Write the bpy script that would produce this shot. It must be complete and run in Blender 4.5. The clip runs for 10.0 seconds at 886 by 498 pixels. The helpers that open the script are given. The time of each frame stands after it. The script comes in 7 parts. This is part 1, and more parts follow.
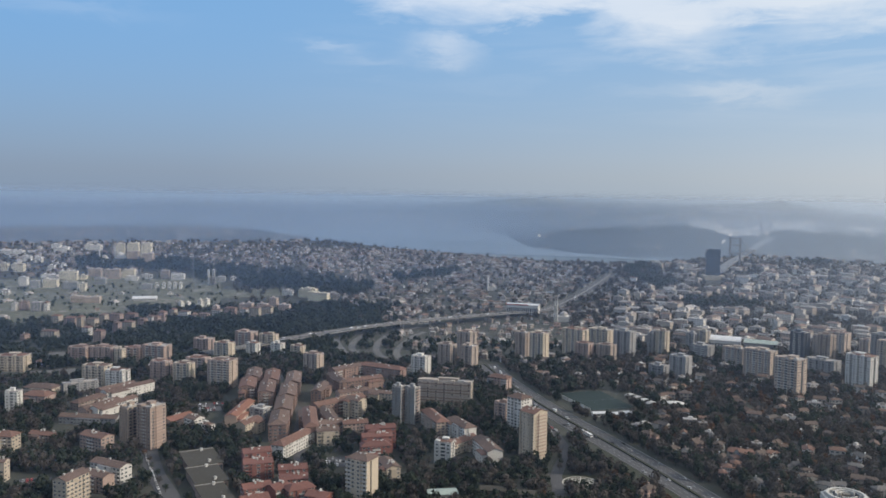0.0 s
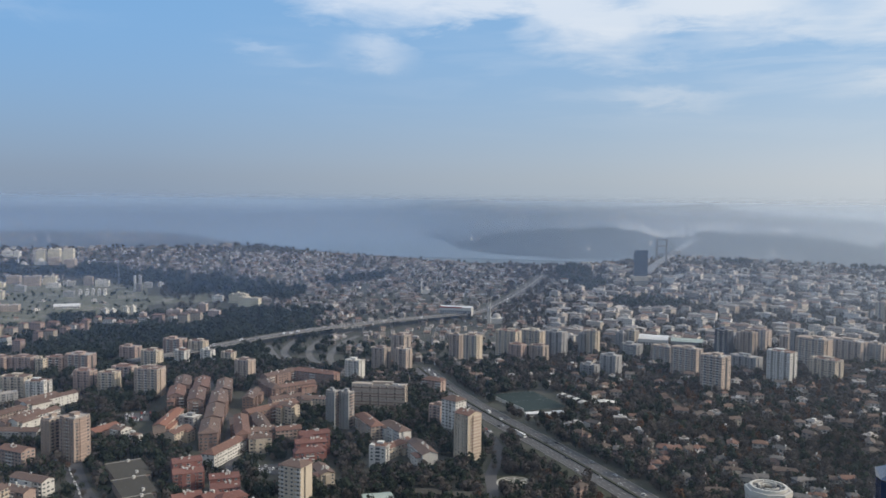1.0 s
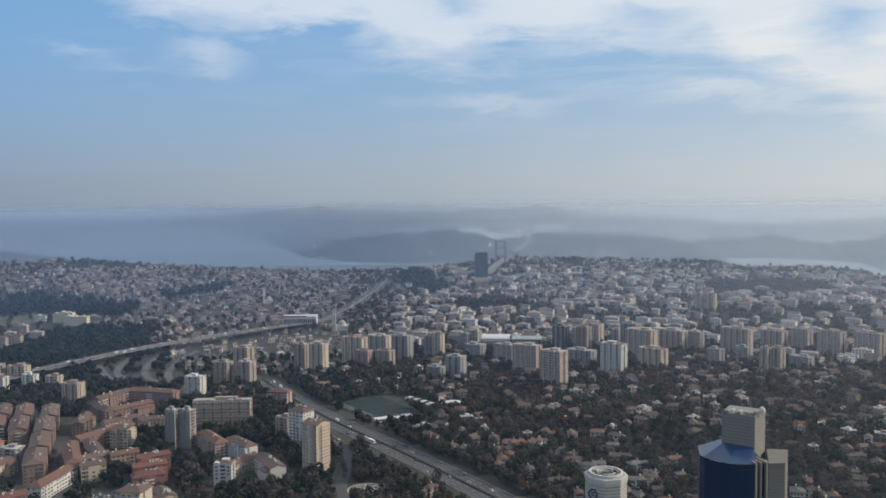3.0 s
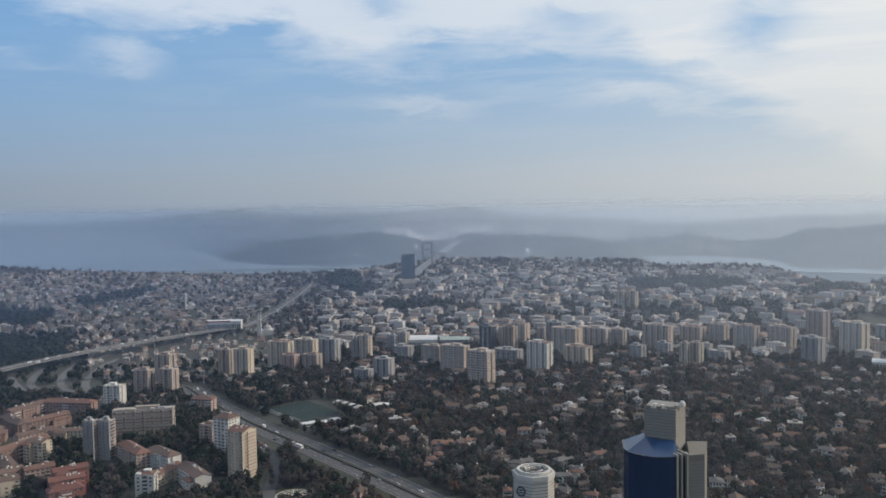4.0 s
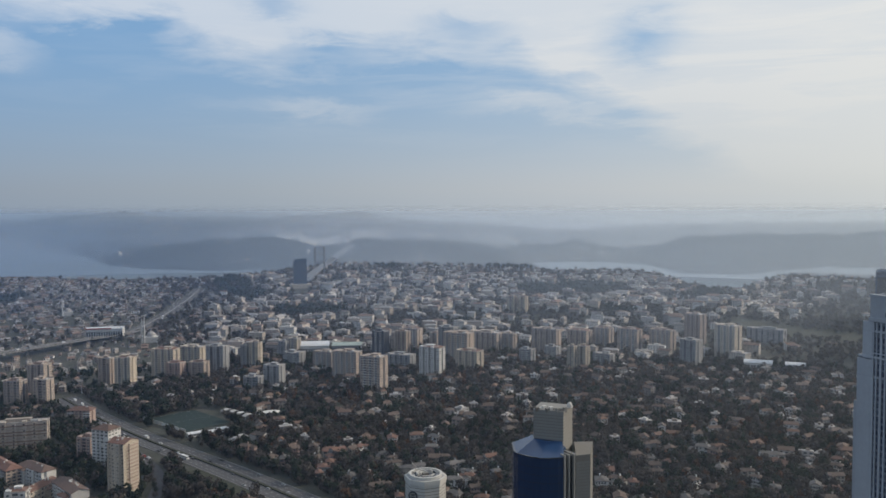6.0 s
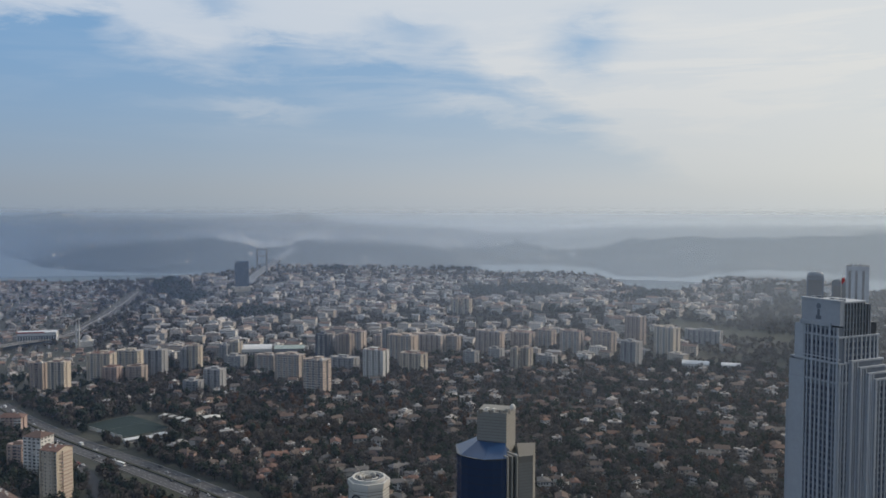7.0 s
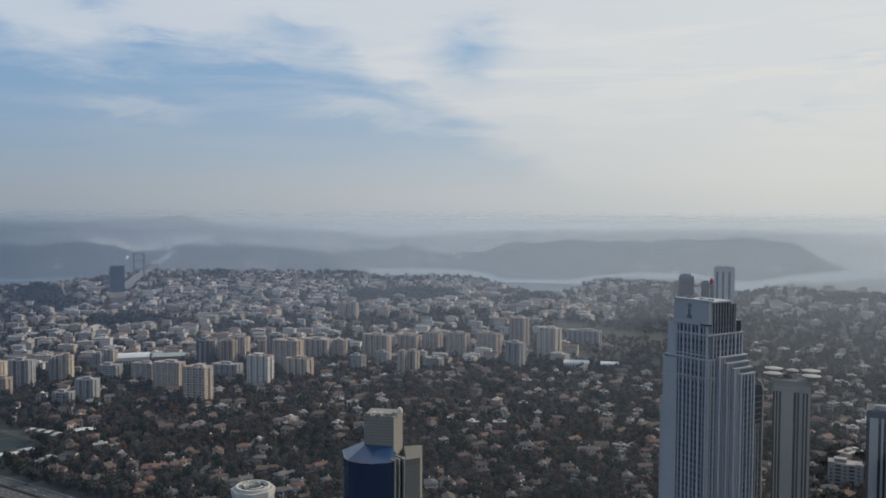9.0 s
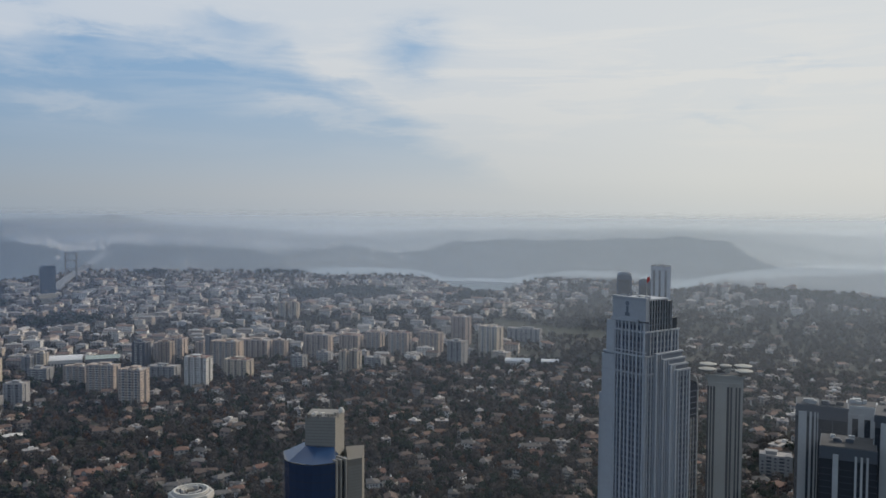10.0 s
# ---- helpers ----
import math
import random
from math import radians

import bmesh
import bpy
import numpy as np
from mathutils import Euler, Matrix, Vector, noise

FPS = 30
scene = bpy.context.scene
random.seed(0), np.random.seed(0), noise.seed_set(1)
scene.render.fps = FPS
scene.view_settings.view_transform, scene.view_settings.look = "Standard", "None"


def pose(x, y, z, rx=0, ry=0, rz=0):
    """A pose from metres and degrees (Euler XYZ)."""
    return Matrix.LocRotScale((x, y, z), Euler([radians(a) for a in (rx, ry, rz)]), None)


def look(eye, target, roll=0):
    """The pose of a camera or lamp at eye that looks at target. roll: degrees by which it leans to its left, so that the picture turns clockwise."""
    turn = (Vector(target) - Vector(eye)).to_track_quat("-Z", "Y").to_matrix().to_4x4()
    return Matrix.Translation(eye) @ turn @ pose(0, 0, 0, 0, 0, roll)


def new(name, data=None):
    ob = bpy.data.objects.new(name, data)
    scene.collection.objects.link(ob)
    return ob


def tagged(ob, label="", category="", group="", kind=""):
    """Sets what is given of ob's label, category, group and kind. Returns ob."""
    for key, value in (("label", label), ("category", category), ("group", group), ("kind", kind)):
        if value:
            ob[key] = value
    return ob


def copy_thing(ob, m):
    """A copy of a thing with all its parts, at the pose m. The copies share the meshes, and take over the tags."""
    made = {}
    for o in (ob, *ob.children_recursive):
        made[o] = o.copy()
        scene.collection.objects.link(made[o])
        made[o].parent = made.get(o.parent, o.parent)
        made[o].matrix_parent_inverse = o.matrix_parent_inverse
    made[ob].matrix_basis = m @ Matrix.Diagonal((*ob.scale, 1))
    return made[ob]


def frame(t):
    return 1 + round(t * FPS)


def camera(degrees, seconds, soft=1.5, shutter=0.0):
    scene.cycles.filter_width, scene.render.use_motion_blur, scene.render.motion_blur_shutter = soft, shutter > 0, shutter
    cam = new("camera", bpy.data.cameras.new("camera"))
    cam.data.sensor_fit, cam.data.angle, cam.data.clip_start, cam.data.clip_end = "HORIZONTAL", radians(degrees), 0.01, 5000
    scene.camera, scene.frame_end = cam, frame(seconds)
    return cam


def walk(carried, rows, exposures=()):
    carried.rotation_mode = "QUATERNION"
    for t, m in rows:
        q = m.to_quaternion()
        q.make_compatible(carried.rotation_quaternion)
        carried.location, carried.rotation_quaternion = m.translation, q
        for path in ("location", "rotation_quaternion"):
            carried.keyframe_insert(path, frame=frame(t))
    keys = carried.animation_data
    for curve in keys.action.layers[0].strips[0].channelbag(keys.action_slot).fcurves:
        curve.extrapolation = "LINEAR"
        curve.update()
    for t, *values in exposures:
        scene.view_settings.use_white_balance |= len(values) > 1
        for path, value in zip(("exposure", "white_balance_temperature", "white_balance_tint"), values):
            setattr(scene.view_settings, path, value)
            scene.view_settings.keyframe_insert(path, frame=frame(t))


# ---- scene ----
# The camera turns where it stands, on a viewing deck high over the city.
EYE = (0.0, 0.0, 236.0)
cam = camera(56.73, 10.0, soft=1.65)


def view(yaw, pitch, roll):
    """The camera's pose at the deck: yaw clockwise from +y, pitch up, roll, in degrees."""
    a, p = radians(yaw), radians(pitch)
    way = Vector((math.sin(a) * math.cos(p), math.cos(a) * math.cos(p), math.sin(p)))
    return look(EYE, Vector(EYE) + 100.0 * way, roll)


walk(cam, [
    (0.0, view(0.0, -3.872, 0.813)),
    (0.5, view(1.596, -3.762, 0.726)),
    (1.0, view(4.671, -3.595, 0.642)),
    (1.5, view(6.845, -3.479, 0.385)),
    (2.0, view(9.649, -3.36, 0.082)),
    (2.5, view(11.942, -3.251, -0.206)),
    (3.0, view(15.602, -3.174, -0.562)),
    (3.2, view(16.942, -3.157, -0.646)),
    (4.5, view(22.51, -3.1, -0.955)),
    (5.0, view(24.331, -3.041, -0.756)),
    (5.5, view(26.128, -2.99, -0.547)),
    (5.7, view(26.959, -2.945, -0.416)),
    (6.8, view(31.308, -2.674, -0.022)),
    (7.0, view(32.079, -2.681, 0.092)),
    (7.5, view(33.979, -2.622, 0.106)),
    (8.0, view(36.045, -2.524, 0.136)),
    (8.5, view(37.803, -2.461, 0.224)),
    (9.0, view(39.98, -2.411, 0.312)),
    (9.5, view(41.882, -2.41, 0.411)),
    (10.0, view(44.042, -2.452, 0.404)),
], exposures=((0.0, 0.12), (2.5, 0.05), (4.5, -0.04), (7.0, -0.2), (8.5, -0.25), (10.0, -0.25)))

# ---- light: a hazy winter noon, the sun high to the south ----
SUN_AZ, SUN_EL = 101.0, 29.0
sun = new("sun", bpy.data.lights.new("sun", "SUN"))
sun.data.energy, sun.data.angle, sun.data.color = 3.5, radians(1.5), (1.0, 0.88, 0.74)
sun_way = Vector((math.sin(radians(SUN_AZ)) * math.cos(radians(SUN_EL)),
                  math.cos(radians(SUN_AZ)) * math.cos(radians(SUN_EL)), math.sin(radians(SUN_EL))))
sun.matrix_world = look((0, 0, 600), Vector((0, 0, 600)) - sun_way)


class Nodes:
    """Short ways to add and link shader nodes."""

    def __init__(self, tree):
        self.tree = tree
        tree.nodes.clear()

    def put(self, kind, **settings):
        node = self.tree.nodes.new(kind)
        for key, value in settings.items():
            if key.startswith("in_"):
                node.inputs[int(key[3:])].default_value = value
            else:
                setattr(node, key, value)
        return node

    def link(self, a, b):
        self.tree.links.new(a, b)
        return b.node

    def maths(self, op, a, b=None, c=None, clamp=False):
        node = self.put("ShaderNodeMath", operation=op, use_clamp=clamp)
        for i, v in enumerate((a, b, c)):
            if v is None:
                continue
            if isinstance(v, (int, float)):
                node.inputs[i].default_value = v
            else:
                self.link(v, node.inputs[i])
        return node.outputs[0]

    def ramp(self, fac, stops):
        node = self.put("ShaderNodeValToRGB")
        while len(node.color_ramp.elements) < len(stops):
            node.color_ramp.elements.new(0.5)
        for e, (p, c) in zip(node.color_ramp.elements, stops):
            e.position, e.color = p, (*c, 1) if len(c) == 3 else c
        self.link(fac, node.inputs[0])
        return node.outputs[0]

    def mix(self, fac, a, b, blend="MIX"):
        node = self.put("ShaderNodeMix", data_type="RGBA", blend_type=blend)
        for i, v in ((0, fac), (6, a), (7, b)):
            if isinstance(v, (int, float)):
                node.inputs[i].default_value = v
            elif isinstance(v, tuple):
                node.inputs[i].default_value = (*v, 1)
            else:
                self.link(v, node.inputs[i])
        return node.outputs[2]

    def noise(self, vector, scale, detail=4.0, rough=0.55, distort=0.0):
        node = self.put("ShaderNodeTexNoise")
        node.inputs["Scale"].default_value = scale
        node.inputs["Detail"].default_value = detail
        node.inputs["Roughness"].default_value = rough
        node.inputs["Distortion"].default_value = distort
        if vector is not None:
            self.link(vector, node.inputs["Vector"])
        return node.outputs["Fac"]


def make_sky():
    world = bpy.data.worlds.new("sky")
    scene.world = world
    world.use_nodes = True
    n = Nodes(world.node_tree)
    sky = n.put("ShaderNodeTexSky", sky_type="NISHITA", sun_disc=False, sun_elevation=radians(SUN_EL),
                sun_rotation=radians(SUN_AZ), air_density=1.0, dust_density=1.6, ozone_density=1.2, altitude=300.0)
    base = n.mix(1.0, sky.outputs[0], (0.085, 0.085, 0.085), "MULTIPLY")
    co = n.put("ShaderNodeTexCoord")
    xyz = n.put("ShaderNodeSeparateXYZ")
    n.link(co.outputs["Generated"], xyz.inputs[0])
    az = n.maths("MULTIPLY", n.maths("ARCTAN2", xyz.outputs[0], xyz.outputs[1]), 57.2958)
    el = n.maths("MULTIPLY", n.maths("ARCSINE", xyz.outputs[2]), 57.2958)
    flat = n.put("ShaderNodeCombineXYZ")
    n.link(n.maths("MULTIPLY", az, 0.05), flat.inputs[0])
    n.link(n.maths("MULTIPLY", el, 0.17), flat.inputs[1])
    # clear blue between the clouds, paler towards the sun's side
    blue = n.mix(n.maths("MULTIPLY_ADD", az, 1 / 110.0, 0.25, clamp=True), (0.155, 0.365, 0.68), (0.36, 0.54, 0.74))
    base = n.mix(0.75, base, blue)
    # clouds: a thick sheet that grows towards the sun, and loose wisps
    big = n.noise(flat.outputs[0], 0.9, 6.0, 0.6, 0.25)
    warp = n.maths("SUBTRACT", big, 0.5)
    fine = n.maths("SUBTRACT", n.noise(flat.outputs[0], 3.2, 7.0, 0.62, 0.4), 0.5)
    a2 = n.maths("ADD", az, n.maths("MULTIPLY", warp, 9.0))
    e2 = n.maths("ADD", el, n.maths("MULTIPLY_ADD", fine, 5.0, n.maths("MULTIPLY", warp, 3.0)))

    def blob(a, e, ra, re):
        u = n.maths("POWER", n.maths("ABSOLUTE", n.maths("DIVIDE", n.maths("SUBTRACT", a2, a), ra)), 2.0)
        v = n.maths("POWER", n.maths("ABSOLUTE", n.maths("DIVIDE", n.maths("SUBTRACT", e2, e), re)), 2.0)
        return n.maths("EXPONENT", n.maths("MULTIPLY", n.maths("ADD", u, v), -1.0))

    edge_fac = n.maths("DIVIDE", n.maths("ADD", a2, 40.0), 120.0, clamp=True)
    edge = n.put("ShaderNodeValToRGB")
    stops = ((-40, 16.5), (-10, 14), (0, 11.5), (8, 10.6), (16, 8.9), (24, 9.8), (33, 9.7), (38, 7.5), (44, 3.5), (54, -3))
    while len(edge.color_ramp.elements) < len(stops):
        edge.color_ramp.elements.new(0.5)
    for e, (a, v) in zip(edge.color_ramp.elements, stops):
        e.position, e.color = (a + 40) / 120, ((v + 5) / 25,) * 3 + (1,)
    n.link(edge_fac, edge.inputs[0])
    line = n.maths("MULTIPLY_ADD", edge.outputs[0], 25.0, -5.0)
    cover = n.maths("DIVIDE", n.maths("ADD", n.maths("SUBTRACT", e2, line), 0.6), 2.6, clamp=True)
    cover = n.maths("MULTIPLY", cover, 0.86)
    for a, e, ra, re, k in ((0.6, 9.8, 2.4, 0.9, 0.55), (18.8, 6.6, 3.6, 0.6, 0.45), (33, 7.0, 3.2, 0.8, 0.5),
                            (-8, 9.9, 2.0, 0.4, 0.3), (-5.4, 8.9, 2.4, 0.5, 0.2), (37.5, 6.2, 3.5, 0.6, 0.4), (-25, 11, 5, 0.8, 0.15)):
        cover = n.maths("MULTIPLY_ADD", blob(a, e, ra, re), k, cover, clamp=True)
    for a, e, ra, re, k in ((19.1, 10.7, 2.2, 0.8, 0.6), (29.5, 12.0, 2.8, 0.9, 0.55), (16.4, 13.6, 2.2, 0.9, 0.5),
                            (42.3, 11.2, 2.4, 1.7, 0.75), (6.0, 11.0, 3.2, 1.0, 0.55), (66.8, 9.1, 3.5, 0.4, 0.3), (62.0, 6.4, 3.0, 0.5, 0.35)):
        cover = n.maths("SUBTRACT", cover, n.maths("MULTIPLY", blob(a, e, ra, re), k), clamp=True)
    # thin streaks between the clouds
    long_way = n.put("ShaderNodeCombineXYZ")
    n.link(n.maths("MULTIPLY", az, 0.03), long_way.inputs[0])
    n.link(n.maths("MULTIPLY", el, 0.26), long_way.inputs[1])
    streak = n.maths("MULTIPLY", n.maths("SUBTRACT", n.noise(long_way.outputs[0], 2.4, 5.0, 0.6, 0.6), 0.46), 3.0, clamp=True)
    band = n.maths("SUBTRACT", 1.0, n.maths("ABSOLUTE", n.maths("DIVIDE", n.maths("SUBTRACT", el, 8.5), 6.0)), clamp=True)
    side = n.maths("MULTIPLY_ADD", az, 1 / 50.0, 0.25, clamp=True)
    cover = n.maths("MULTIPLY_ADD", n.maths("MULTIPLY", n.maths("MULTIPLY", streak, band), side), 0.6, cover, clamp=True)
    cloud = n.mix(n.maths("MULTIPLY_ADD", az, 1 / 70.0, 0.15, clamp=True), (0.56, 0.64, 0.76), (0.76, 0.77, 0.76))
    base = n.mix(cover, base, cloud)
    # haze thickens towards the horizon
    low = n.maths("POWER", n.maths("SUBTRACT", 1.0, n.maths("DIVIDE", n.maths("SUBTRACT", el, 1.2), 13.0, clamp=True), clamp=True), 2.0)
    haze = n.ramp(n.maths("DIVIDE", n.maths("ADD", az, 40.0), 120.0, clamp=True),
                  [(0.0, (0.21, 0.275, 0.37)), (0.2, (0.24, 0.30, 0.385)), (0.45, (0.36, 0.41, 0.46)), (0.65, (0.52, 0.55, 0.57)), (0.85, (0.68, 0.69, 0.66)), (1.0, (0.74, 0.73, 0.68))])
    base = n.mix(low, base, haze)
    # a dimmer, bluer bank of mist along the skyline itself
    bank = n.maths("POWER", n.maths("SUBTRACT", 1.0, n.maths("DIVIDE", n.maths("ADD", el, 0.9), 3.6, clamp=True), clamp=True), 1.4)
    base = n.mix(bank, base, n.mix(1.0, haze, (0.84, 0.88, 0.94), "MULTIPLY"))
    out = n.put("ShaderNodeOutputWorld")
    bg = n.put("ShaderNodeBackground", in_1=1.1)
    n.link(base, bg.inputs[0])
    n.link(bg.outputs[0], out.inputs[0])


make_sky()
# ---- the lie of the land, by bearing and distance from the deck ----
SEA = 44.0
BEARING = (-60, -28, -17, -13, -9, -3, 0, 6, 12.7, 16, 21, 27, 28.8, 32.3, 35.5, 38.7, 40.6, 42.6, 44.5, 45.7, 46.5, 48.4, 49.1, 50.2, 52.1, 57.4, 59.1, 59.8, 60.8, 61.7, 63, 66, 72, 100)
BRINK = (2.5, 2.5, 2.5, 2.7, 3.3, 3.9, 4.1, 4.5, 4.6, 4.35, 3.75, 3.5, 3.45, 3.95, 4.3, 4.2, 4.3, 4.45, 5.0, 5.25, 5.38, 5.3, 5.0, 4.6, 4.3, 4.4, 4.8, 5.0, 4.95, 4.7, 4.35, 4.1, 3.6, 3.3)
SHORE = ((-60, 2.3), (-9, 2.4), (2.6, 2.5), (3.0, 2.68), (4.7, 3.04), (5.4, 3.4), (6.2, 3.7), (9, 4.0), (13, 4.25), (22, 4.0), (35, 3.85), (38.7, 3.8), (42.6, 4.0), (44.5, 4.55),
         (46.5, 4.5), (48.4, 4.55), (50, 4.3), (53, 3.9), (57, 3.9), (59.8, 4.33), (61, 4.28), (62.4, 3.95), (65, 3.5), (70, 3.0), (100, 2.9))
HEADLAND = ((-60, 1.9), (1.5, 2.0), (2.8, 2.5), (4.2, 2.36), (5.2, 2.8), (6.0, 2.9), (6.8, 2.62), (9, 2.48), (11, 2.55), (16.4, 2.28), (18.2, 2.5), (19.8, 2.85), (21.2, 2.65), (22.5, 2.36), (28, 2.3), (30, 2.4), (32, 2.75), (35, 2.6), (37, 2.2), (40.7, 2.9),
            (43, 2.95), (45, 2.6), (49, 2.33), (52.2, 2.12), (56, 1.9), (63, 1.95), (67, 2.3), (72, 2.7), (100, 2.6))
CREST = ((-60, 1.2), (-28, 0.95), (-24, 0.88), (-17, 0.78), (-10, 0.8), (-5, 0.9), (-1.4, 0.77), (1.0, 0.68), (3.1, 0.43), (5.6, 0.27), (7.5, 0.25), (9, 0.46), (10, 0.57), (16, 0.62), (19.7, 0.52),
         (21.3, 0.4), (22.3, 0.3), (23.6, 0.52), (25.3, 0.88), (28, 1.08), (31.4, 1.2), (34.8, 1.48), (37.4, 1.6), (40, 1.42), (43.4, 1.22), (52, 1.1), (58, 1.0), (64, 1.1), (72, 1.3), (100, 1.4))


def table(rows, az):
    return np.interp(az, [r[0] for r in rows], [r[1] for r in rows])


def drop(el):
    return np.tan(np.radians(el))


def brink(az):
    """How far off the last land before the strait lies, and how high."""
    el = np.interp(az, BEARING, BRINK)
    r = np.interp(-el, (-5.4, -5.0, -4.5, -3.4, -2.5), (1990, 2130, 2350, 2700, 3300))
    return r, EYE[2] - r * drop(el)


def far_shore(az):
    return np.minimum((EYE[2] - SEA) / drop(table(SHORE, az)), 4500)


def smooth(x):
    x = np.clip(x, 0, 1)
    return x * x * (3 - 2 * x)


def ground_polar(az, r):
    az, r = np.asarray(az, float), np.asarray(r, float)
    rb, zb = brink(az)
    zb = np.maximum(zb, SEA + 3)
    near = zb * smooth((r - 1450) / (rb - 1450)) + 3.0 * np.sin(r / 130 + az / 6) * smooth((r - 900) / 300) * smooth((rb - r) / 200)
    past = zb + (SEA - 12 - zb) * smooth((r - rb) / 130)
    rs = far_shore(az)
    rh = np.minimum(rs + 480, 4560)
    zh = np.maximum(EYE[2] - rh * drop(table(HEADLAND, az)), SEA + 6)
    zc = EYE[2] - 4780 * drop(table(CREST, az))
    ripple = 3.5 * np.sin(az * 1.7 + r / 170) * smooth((r - rs - 60) / 200) * smooth((4700 - r) / 200)
    up = SEA - 12 + (zh - SEA + 12) * smooth((r - rs + 40) / (rh - rs + 40))
    back = zh + (zc - zh) * smooth((r - rh - 60) / np.maximum(4780 - rh - 60, 60))
    far = np.where(r < rh, up, back) + ripple
    z = np.where(r < rb, near, past)
    return np.where(r > rs - 60, np.maximum(z, far), z)


def ground(x, y):
    """The height of the ground at a place."""
    return ground_polar(np.degrees(np.arctan2(x, y)), np.hypot(x, y))


def spot(az, r):
    """The place at a bearing (degrees) and distance from the deck."""
    return r * math.sin(radians(az)), r * math.cos(radians(az))


# ---- meshes ----
def mesh_from(name, verts, faces, mats=(), slots=None, smooth_shade=False):
    """A mesh from numpy vertices and equal-sided faces (or a list of such arrays)."""
    me = bpy.data.meshes.new(name)
    groups = faces if isinstance(faces, list) else [faces]
    verts = np.asarray(verts, np.float32)
    sizes = np.concatenate([np.full(len(f), f.shape[1], np.int32) for f in groups])
    loops = np.concatenate([f.ravel() for f in groups]).astype(np.int32)
    me.vertices.add(len(verts))
    me.vertices.foreach_set("co", verts.ravel())
    me.loops.add(len(loops))
    me.loops.foreach_set("vertex_index", loops)
    me.polygons.add(len(sizes))
    me.polygons.foreach_set("loop_start", np.concatenate(([0], np.cumsum(sizes)[:-1])).astype(np.int32))
    for m in mats:
        me.materials.append(m)
    if slots is not None:
        me.polygons.foreach_set("material_index", np.asarray(slots, np.int32))
    me.polygons.foreach_set("use_smooth", np.full(len(sizes), smooth_shade))
    me.update(calc_edges=True)
    return me


def quads(rows):
    return np.array(rows, np.int32).reshape(-1, 4)


BOX = quads([[0, 3, 2, 1], [4, 5, 6, 7], [0, 1, 5, 4], [1, 2, 6, 5], [2, 3, 7, 6], [3, 0, 4, 7]])


